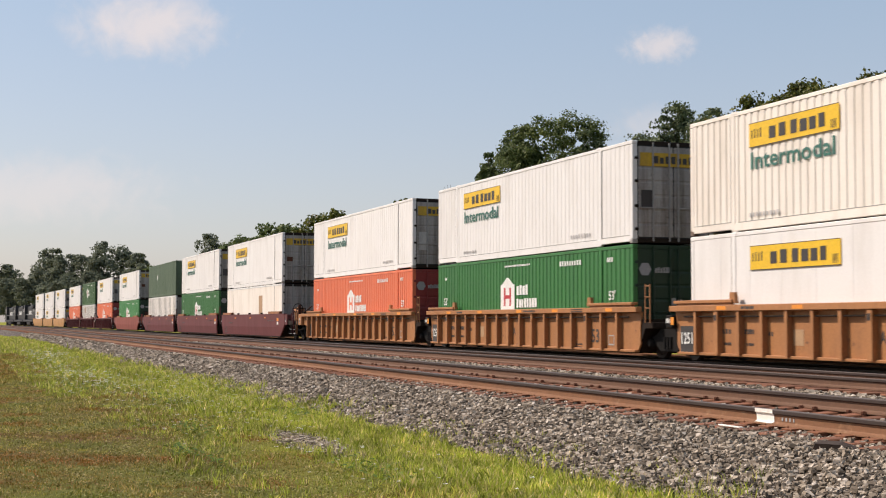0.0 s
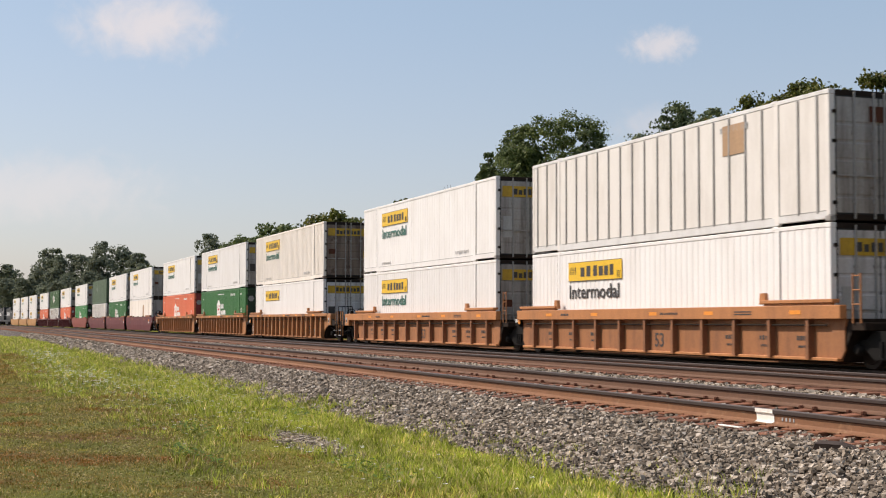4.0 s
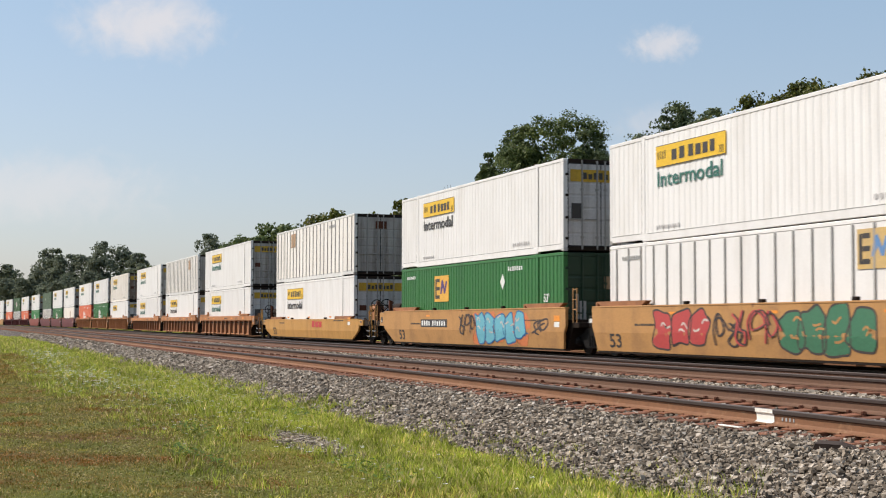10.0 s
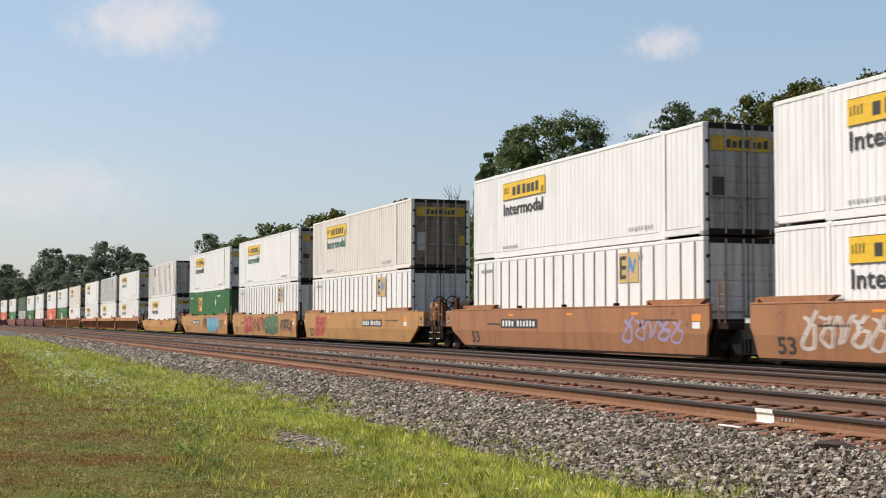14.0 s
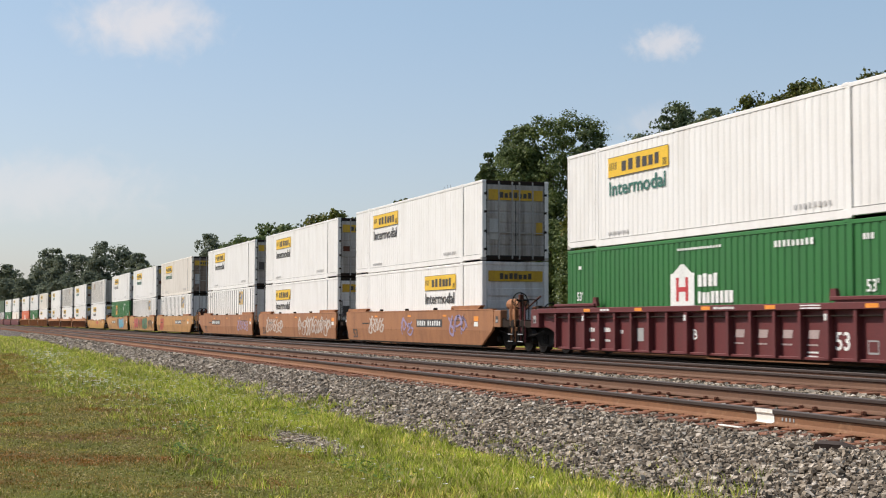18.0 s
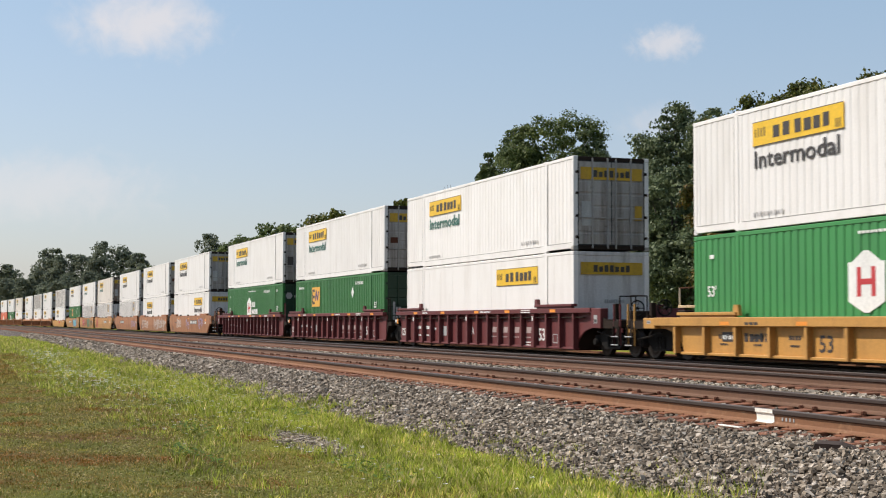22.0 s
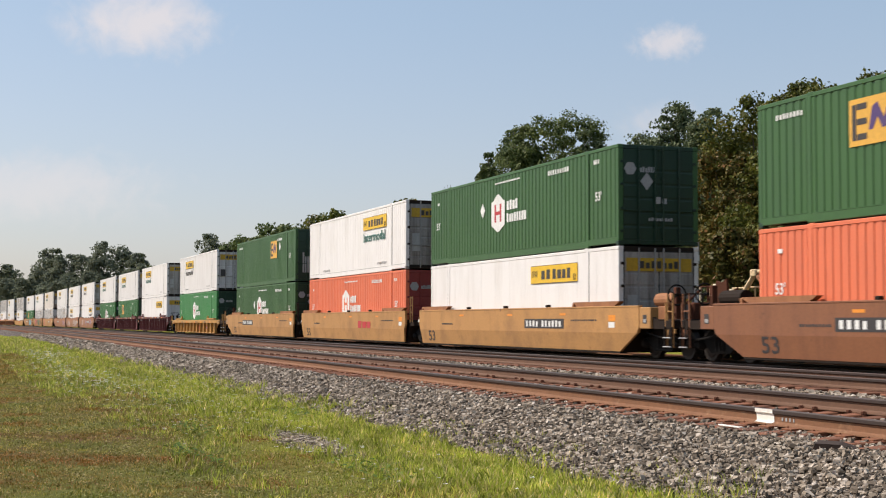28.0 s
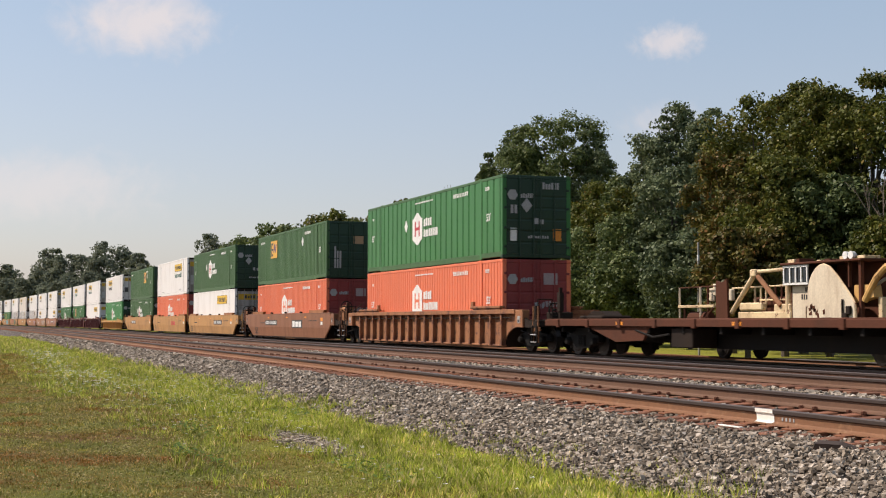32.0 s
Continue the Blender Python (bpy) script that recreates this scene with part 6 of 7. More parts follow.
WARM = "tall broad tree with olive and browning leaves"
DARK = "tall leafy green tree with dark shaded crown"
SOFT = "soft bluish-green tree with drooping foliage"
RUSTY = "broad tree with leaves turning rusty brown"
HAZY = "green tree in a distant wood, leaves tinted with haze"
for args in [
    # behind the machine
    (-63.1, 40.6, 12.7, 3.1, "leaf_warm", 200, WARM, -0.5, 0.12, 110, 230, 0.09),
    (-58.6, 40.1, 13.0, 2.2, "leaf_warm", 201, WARM, -0.5, 0.2, 110, 230, 0.09),
    (-56.3, 40.0, 12.2, 2.0, "leaf_warm", 202, WARM, -0.5, 0.15, 110, 230, 0.09),
    (-53.4, 40.5, 12.4, 2.7, "leaf_warm", 203, WARM, -0.5, 0.15, 110, 230, 0.09),
    (-59.6, 36.7, 9.9, 2.1, "leaf_rust", 204, RUSTY, -0.5, 0.1, 110, 230, 0.09),
    (-53.3, 35.5, 8.7, 2.5, "leaf_warm", 205, WARM, -0.5, 0.08, 110, 230, 0.09),
    (-52.2, 37.1, 7.9, 2.2, "leaf_mid", 206, DARK, -0.5, 0.1, 110, 230, 0.09),
    (-45.3, 34.6, 5.0, 1.5, "leaf_warm", 207, WARM, -0.5, 0.04, 110, 230, 0.09),
    (-50.8, 32.0, 5.2, 1.8, "leaf_rust", 208, RUSTY, -0.5, 0.04, 110, 230, 0.09),
    # soft trees and bushes further along
    (-80.0, 45.5, 15.5, 2.2, "leaf_blue", 210, SOFT, -0.5, 0.12, 95, 210, 0.105),
    (-77.5, 45.8, 14.9, 1.6, "leaf_blue", 211, SOFT, -0.5, 0.12, 95, 210, 0.105),
    (-83.6, 45.2, 13.7, 2.3, "leaf_blue", 212, SOFT, -0.5, 0.1, 95, 210, 0.105),
    (-86.1, 44.7, 12.0, 1.6, "leaf_mid", 213, DARK, -0.5, 0.08, 95, 210, 0.105),
    (-75.1, 45.9, 12.6, 2.0, "leaf_blue", 214, SOFT, -0.5, 0.08, 95, 210, 0.105),
    (-75.0, 42.0, 10.5, 2.8, "leaf_blue", 215, SOFT, -0.5, 0.05, 95, 210, 0.105),
    (-83.0, 42.0, 10.6, 2.3, "leaf_warm", 216, WARM, -0.5, 0.05, 95, 210, 0.105),
    (-75.9, 40.5, 7.5, 2.8, "leaf_mid", 217, DARK, -0.5, 0.03, 95, 210, 0.105),
    (-69.3, 39.9, 6.5, 2.5, "leaf_blue", 218, SOFT, -0.5, 0.03, 95, 210, 0.105),
    (-82.5, 40.7, 7.6, 2.8, "leaf_mid", 219, DARK, -0.5, 0.03, 95, 210, 0.105),
    # the tall one over the containers, and its neighbours
    (-136.7, 61.8, 24.3, 5.8, "leaf_mid", 220, DARK, -0.5, 0.28, 130, 200, 0.135),
    (-138.9, 59.2, 22.8, 2.8, "leaf_mid", 221, DARK, -0.5, 0.3, 130, 200, 0.135),
    (-133.2, 64.5, 21.5, 2.5, "leaf_blue", 222, SOFT, -0.5, 0.25, 130, 200, 0.135),
    (-143.0, 57.1, 20.0, 1.4, "leaf_mid", 223, DARK, -0.5, 0.3, 130, 200, 0.135),
    (-132.5, 61.3, 14.5, 6.6, "leaf_mid", 224, DARK, -0.5, 0.04, 130, 200, 0.135),
    (-138.6, 57.4, 12.4, 5.5, "leaf_mid", 225, DARK, -0.5, 0.03, 130, 200, 0.135),
    (-121.3, 59.2, 14.3, 3.6, "leaf_warm", 226, WARM, -0.5, 0.04, 130, 200, 0.135),
    (-42.0, 38.0, 10.4, 4.8, "leaf_warm", 75, WARM, -0.5, 0.10, 90, 160, 0.10), (-47.0, 44.0, 9.7, 5.2, "leaf_mid", 18, DARK, -0.5, 0.1, 90, 160, 0.10),
    # lower wood along the line
    (-213.0, 70.0, 20.7, 4.0, "leaf_warm", 41, WARM, -0.5, 0.1, 95, 95, 0.340), (-196.0, 55.0, 17.7, 6.9, "leaf_warm", 42, WARM, -0.5, 0.1, 95, 95, 0.306),
    (-215.0, 56.0, 17.5, 8.0, "leaf_warm", 43, WARM, -0.5, 0.1, 95, 95, 0.323), (-240.0, 58.0, 18.1, 8.6, "leaf_mid", 44, DARK, -0.5, 0.1, 95, 95, 0.340),
    (-268.0, 60.0, 20.2, 8.6, "leaf_mid", 45, DARK, -0.5, 0.1, 95, 95, 0.357), (-293.0, 60.0, 18.0, 9.2, "leaf_mid", 46, DARK, -0.5, 0.1, 95, 95, 0.383),
    (-330.6, 60.0, 22.0, 3.1, "leaf_far", 47, "airy tree standing alone, haze tinted into its leaves", -0.5, 0.5, 60, 60, 0.26), (-170.0, 62.0, 14.5, 8.6, "leaf_mid", 48, DARK, -0.5, 0.05, 95, 95, 0.340),
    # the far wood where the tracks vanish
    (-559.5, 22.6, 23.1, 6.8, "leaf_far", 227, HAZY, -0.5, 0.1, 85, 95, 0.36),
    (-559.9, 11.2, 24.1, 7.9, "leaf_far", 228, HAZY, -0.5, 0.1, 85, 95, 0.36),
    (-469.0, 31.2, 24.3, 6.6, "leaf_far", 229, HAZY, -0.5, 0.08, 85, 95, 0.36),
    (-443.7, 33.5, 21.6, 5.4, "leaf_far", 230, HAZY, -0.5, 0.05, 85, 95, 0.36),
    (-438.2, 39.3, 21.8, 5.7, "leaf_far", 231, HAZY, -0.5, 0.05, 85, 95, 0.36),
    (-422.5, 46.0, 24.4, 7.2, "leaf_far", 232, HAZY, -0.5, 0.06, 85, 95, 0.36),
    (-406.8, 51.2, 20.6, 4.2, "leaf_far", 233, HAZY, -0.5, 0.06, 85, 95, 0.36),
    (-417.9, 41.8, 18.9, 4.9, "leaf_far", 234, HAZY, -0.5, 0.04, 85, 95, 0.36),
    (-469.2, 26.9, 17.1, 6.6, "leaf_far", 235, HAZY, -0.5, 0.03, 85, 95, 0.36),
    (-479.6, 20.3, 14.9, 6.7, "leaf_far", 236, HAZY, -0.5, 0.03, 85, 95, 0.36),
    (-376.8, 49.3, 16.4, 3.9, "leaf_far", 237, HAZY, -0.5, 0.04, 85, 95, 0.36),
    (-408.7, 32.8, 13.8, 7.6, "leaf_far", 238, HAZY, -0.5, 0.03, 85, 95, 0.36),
    (-310.0, 46.0, 13.1, 9.1, "leaf_mid", 64, DARK, -0.5, 0.03, 95, 95, 0.383),
    # unseen trees, added beside and behind the camera to dim the containers' ends
    (-33.0, 38.0, 12.5, 5.5, "leaf_warm", 81, WARM, -0.5, 0.1, 60, 70, 0.28), (-23.0, 37.0, 13.0, 5.8, "leaf_mid", 82, DARK, -0.5, 0.1, 60, 70, 0.28), (-12.0, 38.0, 14.0, 6.2, "leaf_mid", 83, DARK, -0.5, 0.1, 60, 70, 0.28),
    (0.0, 37.0, 13.0, 6.0, "leaf_warm", 84, WARM, -0.5, 0.1, 60, 70, 0.28), (12.0, 38.0, 14.5, 6.2, "leaf_mid", 85, DARK, -0.5, 0.1, 60, 70, 0.28), (24.0, 36.0, 13.5, 6.2, "leaf_mid", 86, DARK, -0.5, 0.1, 60, 70, 0.28),
    (36.0, 33.0, 14.0, 6.5, "leaf_warm", 87, WARM, -0.5, 0.1, 60, 70, 0.28), (47.0, 31.0, 14.5, 6.5, "leaf_mid", 88, DARK, -0.5, 0.1, 60, 70, 0.28), (44.0, -4.0, 14.0, 6.5, "leaf_mid", 89, DARK, -0.5, 0.1, 60, 70, 0.28),
    (36.0, -15.0, 14.0, 6.5, "leaf_warm", 90, WARM, -0.5, 0.1, 60, 70, 0.28), (27.0, -26.0, 13.0, 6.0, "leaf_mid", 91, DARK, -0.5, 0.1, 60, 70, 0.28),
]:
    tree(*args)


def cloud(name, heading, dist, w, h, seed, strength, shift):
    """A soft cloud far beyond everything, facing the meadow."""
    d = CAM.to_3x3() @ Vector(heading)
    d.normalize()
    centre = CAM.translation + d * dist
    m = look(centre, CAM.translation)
    nx, nz = 16, 10
    v = [((i / nx - 0.5) * w, (j / nz - 0.5) * h, 6 * math.sin(i * 0.9) * math.sin(j * 0.7)) for i in range(nx + 1) for j in range(nz + 1)]
    f = [(i * (nz + 1) + j, (i + 1) * (nz + 1) + j, (i + 1) * (nz + 1) + j + 1, i * (nz + 1) + j + 1) for i in range(nx) for j in range(nz)]
    mat, n, l, b = nodes_of("cloud_vapour")
    co = n.new("ShaderNodeTexCoord").outputs["Object"]
    mp = n.new("ShaderNodeMapping")
    mp.inputs["Scale"].default_value = (2.0 / w, 2.0 / h, 0)
    l.new(co, mp.inputs["Vector"])
    ln = n.new("ShaderNodeVectorMath")
    ln.operation = "LENGTH"
    l.new(mp.outputs[0], ln.inputs[0])
    ns = noise_node(n, l, co, 4.0 / h, 5, 0.55)
    ns.inputs["Distortion"].default_value = 0.4
    mul = n.new("ShaderNodeMath")
    mul.operation, mul.inputs[1].default_value = "MULTIPLY_ADD", 1.0
    l.new(ns.outputs["Fac"], mul.inputs[0])
    mul.inputs[2].default_value = -0.5 + seed * 0.001
    ad = n.new("ShaderNodeMath")
    ad.operation = "SUBTRACT"
    l.new(ln.outputs["Value"], ad.inputs[0])
    l.new(mul.outputs[0], ad.inputs[1])
    mr = n.new("ShaderNodeMapRange")
    mr.interpolation_type = "SMOOTHSTEP"
    mr.inputs["From Min"].default_value, mr.inputs["From Max"].default_value = 0.92, 0.05
    mr.inputs["To Min"].default_value, mr.inputs["To Max"].default_value = 0.0, strength
    l.new(ad.outputs[0], mr.inputs["Value"])
    em = n.new("ShaderNodeEmission")
    em.inputs["Color"].default_value = (0.84, 0.79, 0.77, 1)
    tr = n.new("ShaderNodeBsdfTransparent")
    mx = n.new("ShaderNodeMixShader")
    l.new(mr.outputs[0], mx.inputs[0])
    l.new(tr.outputs[0], mx.inputs[1])
    l.new(em.outputs[0], mx.inputs[2])
    l.new(mx.outputs[0], n["Material Output"].inputs["Surface"])
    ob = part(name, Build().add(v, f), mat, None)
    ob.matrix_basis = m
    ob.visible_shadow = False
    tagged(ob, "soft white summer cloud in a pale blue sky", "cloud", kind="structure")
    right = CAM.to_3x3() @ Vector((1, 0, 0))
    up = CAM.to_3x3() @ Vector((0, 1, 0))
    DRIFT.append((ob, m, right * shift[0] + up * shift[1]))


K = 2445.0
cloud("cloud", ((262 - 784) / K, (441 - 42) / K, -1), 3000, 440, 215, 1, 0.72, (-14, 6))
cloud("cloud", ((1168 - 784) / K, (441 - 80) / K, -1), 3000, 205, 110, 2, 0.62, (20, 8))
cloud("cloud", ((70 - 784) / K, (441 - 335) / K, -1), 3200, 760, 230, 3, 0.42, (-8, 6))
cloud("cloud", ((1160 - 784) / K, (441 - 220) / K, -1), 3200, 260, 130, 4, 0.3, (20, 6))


def bare_tree(x, y, height, seed):
    """Leafless grey tree: a forked trunk with thin branches."""
    rng = random.Random(seed)
    t = thing("bare_tree", "dead leafless grey tree among green ones", "tree", at=pose(x, y, -0.5))
    trunk, twigs = Build(), Build()

    def grow(p, d, length, r, depth):
        q = p + d * length
        (trunk if depth < 2 else twigs).tube(p, q, r, 5, r * 0.65)
        if depth < 4:
            for _ in range(3 if depth else 2):
                nd = (d + Vector((rng.uniform(-1, 1), rng.uniform(-1, 1), rng.uniform(-0.1, 0.6))) * 0.55).normalized()
                grow(q, nd, length * rng.uniform(0.55, 0.8), r * 0.6, depth + 1)
    grow(Vector((0, 0, 0)), Vector((0, 0, 1)), height * 0.38, 0.012 * height, 0)
    part("trunk", trunk, "bark", t)
    part("branchwork", twigs, "bark", t)


bare_tree(-145.4, 56.5, 16.7, 3)
bare_tree(-47.6, 37.2, 8.0, 5)


# ---- the track machine on the siding ----
def track_machine():
    m = thing("ballast_regulator", "cream rusty track maintenance machine parked on a siding", "track machine", at=pose(-36.4, 26.0, -0.25))
    tubes = lambda *rows: [b.tube(p, q, r, 6) for b in [Build()] for p, q, r in rows][0]
    part("chassis", Build().cbox(-9.0, 5.2, -1.1, 1.1, 0.75, 1.05, 0.03), "rust", m, "rusty steel chassis")
    part("deck", Build().cbox(-9.0, -3.6, -1.2, 1.2, 1.05, 1.12, 0.01), "rust", m)
    part("body_panel", Build().cbox(-3.6, -0.55, -1.18, -0.95, 1.05, 1.62, 0.03).cbox(-3.45, -2.1, -1.22, -1.0, 1.66, 1.92, 0.04).cbox(-1.5, -0.6, -1.16, -0.9, 1.55, 1.86, 0.03), "machine", m, "cream body panels streaked with rust")
    part("engine_box", Build().cbox(-3.3, -0.8, -0.8, 0.9, 1.1, 2.1, 0.05), "rust", m)
    # operator's cab: lower wall, window box, roof
    cab = part("cab", Build().cbox(-0.52, 0.74, -1.15, 0.6, 1.05, 2.42, 0.03), "machine_white", m, "cream operator's cab")
    part("cab_door_seam", Build().box(-0.50, -0.47, -1.165, -1.14, 1.1, 2.40).box(0.25, 0.27, -1.165, -1.14, 1.1, 1.75).box(0.25, 0.70, -1.165, -1.14, 1.74, 1.76), "rust", cab)
    part("window_box", Build().cbox(-0.66, 0.62, -1.30, 0.5, 2.46, 3.04, 0.02), "dark_steel", cab, "dark cab interior")
    for x0 in (-0.60, -0.25, 0.06, 0.34):
        part("window", Build().box(x0 + 0.03, x0 + 0.23, -1.325, -1.305, 2.52, 2.96), "glass", cab)
    fr = Build().box(-0.70, 0.64, -1.345, -1.30, 2.43, 2.50).box(-0.70, 0.64, -1.345, -1.30, 2.97, 3.04)
    for x0 in (-0.66, -0.33, -0.02, 0.27, 0.58):
        fr.box(x0 - 0.03, x0 + 0.03, -1.345, -1.30, 2.48, 2.99)
    part("window_frame", fr, "mark_white", cab, "white window frame")
    part("cab_number", letters(0.02, 0.60, 1.98, 2.14, 5, 6, -1.152, 0.6), "mark_dark", cab)
    part("cab_letters", letters(0.22, 0.46, 2.22, 2.36, 2, 7, -1.152, 0.7), "mark_dark", cab)
    roof = part("cab_roof", Build().cbox(-0.78, 3.30, -1.40, 0.9, 3.05, 3.12, 0.015), "rust", m, "rusty sheet roof")
    rng = random.Random(12)
    for k in range(9):
        x0 = rng.uniform(-0.7, 3.0)
        part("roof_clutter", Build().cbox(x0, x0 + rng.uniform(0.1, 0.35), -1.3 + rng.uniform(0, 0.4), -0.7, 3.12, 3.16 + rng.uniform(0.02, 0.09), 0.01), "machine" if k % 3 else "rust", roof)
    for x0 in (2.15, 2.42):
        part("work_lamp", Build().ring((x0, 3.25), -1.1, -0.9, [(0, 0.12), (0.6, 0.11), (1, 0.05)], 12), "mark_white", m, "round white lamp")
    # shaded rear bay behind the wing
    part("rear_wall", Build().cbox(0.75, 3.2, -0.4, 0.6, 1.05, 3.05, 0.02), "rust", m, "rust-brown rear bay")
    part("bay_post", Build().cbox(3.05, 3.17, -1.3, -1.18, 1.05, 3.05, 0.01).cbox(2.55, 2.62, -1.3, -1.2, 2.3, 3.05, 0.01), "rust", m)
    # curved plough wing
    arc = [(0.78 + 0.80 * (1 - math.cos(a)), 2.10 + 0.90 * math.sin(a)) for a in np.linspace(0, math.pi / 2, 7)]
    wing = [(0.78, 1.05)] + arc + [(1.86, 2.92), (2.25, 2.62), (2.62, 2.28), (2.92, 1.98), (3.06, 1.80), (3.10, 1.05)]
    part("plough_wing", Build().prism(wing, -1.46, -1.38), "machine_white", m, "large curved cream plough wing")
    part("wing_edge", tubes(*[((*p[:1], -1.42, p[1]), (q[0], -1.42, q[1]), 0.035) for p, q in zip(wing[1:], wing[2:])]), "machine", m)
    hole = Build()
    for k in range(16):
        x0, z0 = 0.84 + rng.uniform(0, 0.75), 1.1 + rng.uniform(0, 0.62)
        hole.prism([(x0, z0), (x0 + rng.uniform(0.05, 0.14), z0 + 0.02), (x0 + rng.uniform(0.04, 0.12), z0 + rng.uniform(0.08, 0.2)), (x0 - 0.03, z0 + rng.uniform(0.05, 0.15))], -1.47, -1.46)
    part("rust_stain", hole, "rust", m)
    part("grease_box", Build().cbox(1.62, 2.05, -1.62, -1.46, 1.05, 1.42, 0.02).cbox(2.55, 2.8, -1.55, -1.46, 1.3, 1.55, 0.02).cbox(2.75, 2.95, -1.55, -1.46, 1.5, 1.75, 0.02), "dark_steel", m)
    part("wing_pin", tubes(((2.55, -1.5, 1.3), (2.55, -1.5, 1.95), 0.03)), "dark_steel", m)
    # yellow boom
    part("boom_foot", Build().prism([(2.72, 1.85), (3.62, 2.0), (3.55, 2.36), (2.72, 2.36)], -1.2, -0.9), "machine_yellow", m, "yellow boom bracket")
    for p, q in (((3.2, 1.9), (3.75, 2.55)), ((3.75, 2.55), (4.2, 2.85)), ((4.2, 2.85), (4.9, 2.95)), ((4.9, 2.95), (5.9, 2.6)), ((5.9, 2.6), (6.6, 1.9))):
        part("boom_arm", Build().tube((p[0], -1.2, p[1]), (q[0], -1.2, q[1]), 0.10, 8), "machine_yellow", m, "yellow hydraulic arm")
    part("boom_ram", tubes(((3.4, -1.05, 2.3), (4.6, -1.05, 2.75), 0.05)), "silver", m)
    part("rear_post", Build().cbox(3.6, 3.78, -1.05, -0.85, 1.05, 2.0, 0.02), "machine", m)
    # truss over the engine
    part("truss_bar", Build().tube((-4.0, -1.15, 1.6), (-2.56, -1.15, 2.88), 0.085, 8), "machine", m)
    part("truss_bar", Build().tube((-2.56, -1.15, 2.88), (-1.1, -1.15, 1.8), 0.085, 8), "rust_panel", m, "rust-streaked truss bar")
    part("truss_bar", Build().tube((-2.5, -1.15, 2.92), (-0.7, -1.15, 2.95), 0.06, 8), "machine", m)
    part("truss_bar", Build().tube((-3.9, 0.7, 1.6), (-2.5, 0.7, 2.8), 0.07, 8).tube((-2.5, 0.7, 2.8), (-1.1, 0.7, 1.8), 0.07, 8), "rust", m)
    part("truss_joint", Build().cbox(-2.72, -2.40, -1.27, -1.03, 2.76, 3.0, 0.03), "machine", m)
    part("stack_pipe", Build().tube((-0.78, -1.1, 1.5), (-0.78, -1.1, 2.75), 0.09, 10), "machine", m, "cream upright pipe")
    for x0 in (-2.9, -2.55, -2.25, -1.7, -1.35):
        part("engine_stay", Build().tube((x0, -0.95, 1.7), (x0, -0.95, 2.45), 0.035, 6), "machine" if x0 < -2 else "rust", m)
    part("engine_rail", tubes(((-4.3, -0.95, 2.42), (-1.0, -0.95, 2.45), 0.03), ((-2.6, -0.95, 2.0), (-1.1, -0.95, 2.0), 0.03)), "machine", m)
    # upright plate and railed deck
    part("shield_plate", Build().prism([(-5.12, 1.1), (-4.35, 1.1), (-4.42, 2.75), (-4.75, 2.62), (-5.10, 2.70)], -1.1, -1.02), "rust", m, "tall dark rusty plate")
    part("hanging_gear", Build().cbox(-4.3, -4.12, -1.1, -0.95, 2.0, 2.4, 0.03).cbox(-5.75, -5.45, -1.0, -0.9, 2.0, 2.45, 0.03).cbox(-5.5, -5.3, -1.0, -0.9, 2.2, 2.6, 0.03), "machine_white", m)
    for k, x0 in enumerate((-7.55, -7.2, -6.1, -5.6)):
        part("deck_post", Build().tube((x0, -1.12, 1.1), (x0, -1.12, 2.5 if k != 1 else 1.8), 0.04, 6), "machine_white" if k in (0, 2) else "rust", m)
    part("deck_rail", tubes(((-7.6, -1.12, 2.5), (-5.1, -1.12, 2.52), 0.022)), "rust", m)
    part("deck_beam", Build().cbox(-7.6, -5.15, -1.18, -1.06, 1.78, 1.88, 0.015), "machine", m, "cream deck beam")
    part("deck_brace", tubes(((-6.2, -1.12, 1.15), (-5.2, -1.12, 1.8), 0.045)), "rust", m)
    part("deck_drum", Build().tube((-7.0, -0.9, 1.4), (-5.9, -0.9, 1.4), 0.26, 12), "rust", m)
    for x0 in (-5.2, 3.4):
        part("wheelset", shared("wheelset", wheelset), "wheel", m, at=Matrix.Translation((x0, 0, 0.45)))
    return m


track_machine()


def siding():
    for y in (25.28, 26.72):
        b = swept([(y - 0.036, -0.26), (y - 0.036, -0.22), (y + 0.036, -0.22), (y + 0.036, -0.26), (y + 0.01, -0.28), (y + 0.07, -0.38), (y - 0.07, -0.38), (y - 0.01, -0.28)], True, [x for x in ALONG if x > -160])
        tagged(part("rail", b, "rail_rust", None), "rusty siding rail in gravel", "rail", "rails", "structure")
    tagged(part("siding_bed", swept([(23.6, -0.56), (24.4, -0.40), (27.6, -0.40), (28.4, -0.56)], xs=[x for x in ALONG if x > -160], jitter=0.1), "ballast", None), "gravel bed of the siding", "ballast", kind="structure")


siding()
tagged(part("gravel_road", swept([(28.3, -0.49), (28.9, -0.44), (32.4, -0.44), (33.0, -0.49)], xs=[x for x in ALONG if x > -50], jitter=0.06), "ballast", None), "pale gravel service road beyond the siding", "road", kind="structure")
pole = thing("marker_pole", "slender grey wayside pole among the trees", "pole", at=pose(-52.6, 30.7, -0.5))
part("shaft", Build().tube((0, 0, 0), (0, 0, 5.0), 0.055, 8, 0.045), "seam_grey", pole)
part("band", Build().tube((0, 0, 3.4), (0, 0, 3.7), 0.065, 8).tube((0, 0, 4.2), (0, 0, 4.45), 0.062, 8), "mark_white", pole, "pale band")


# ---- ties, plates, anchors, stones, grass ----
def tie_mesh(w=0.23):
    b = Build().cbox(-w / 2, w / 2, -1.30, 1.30, -0.18, 0.0, 0.015)
    return b


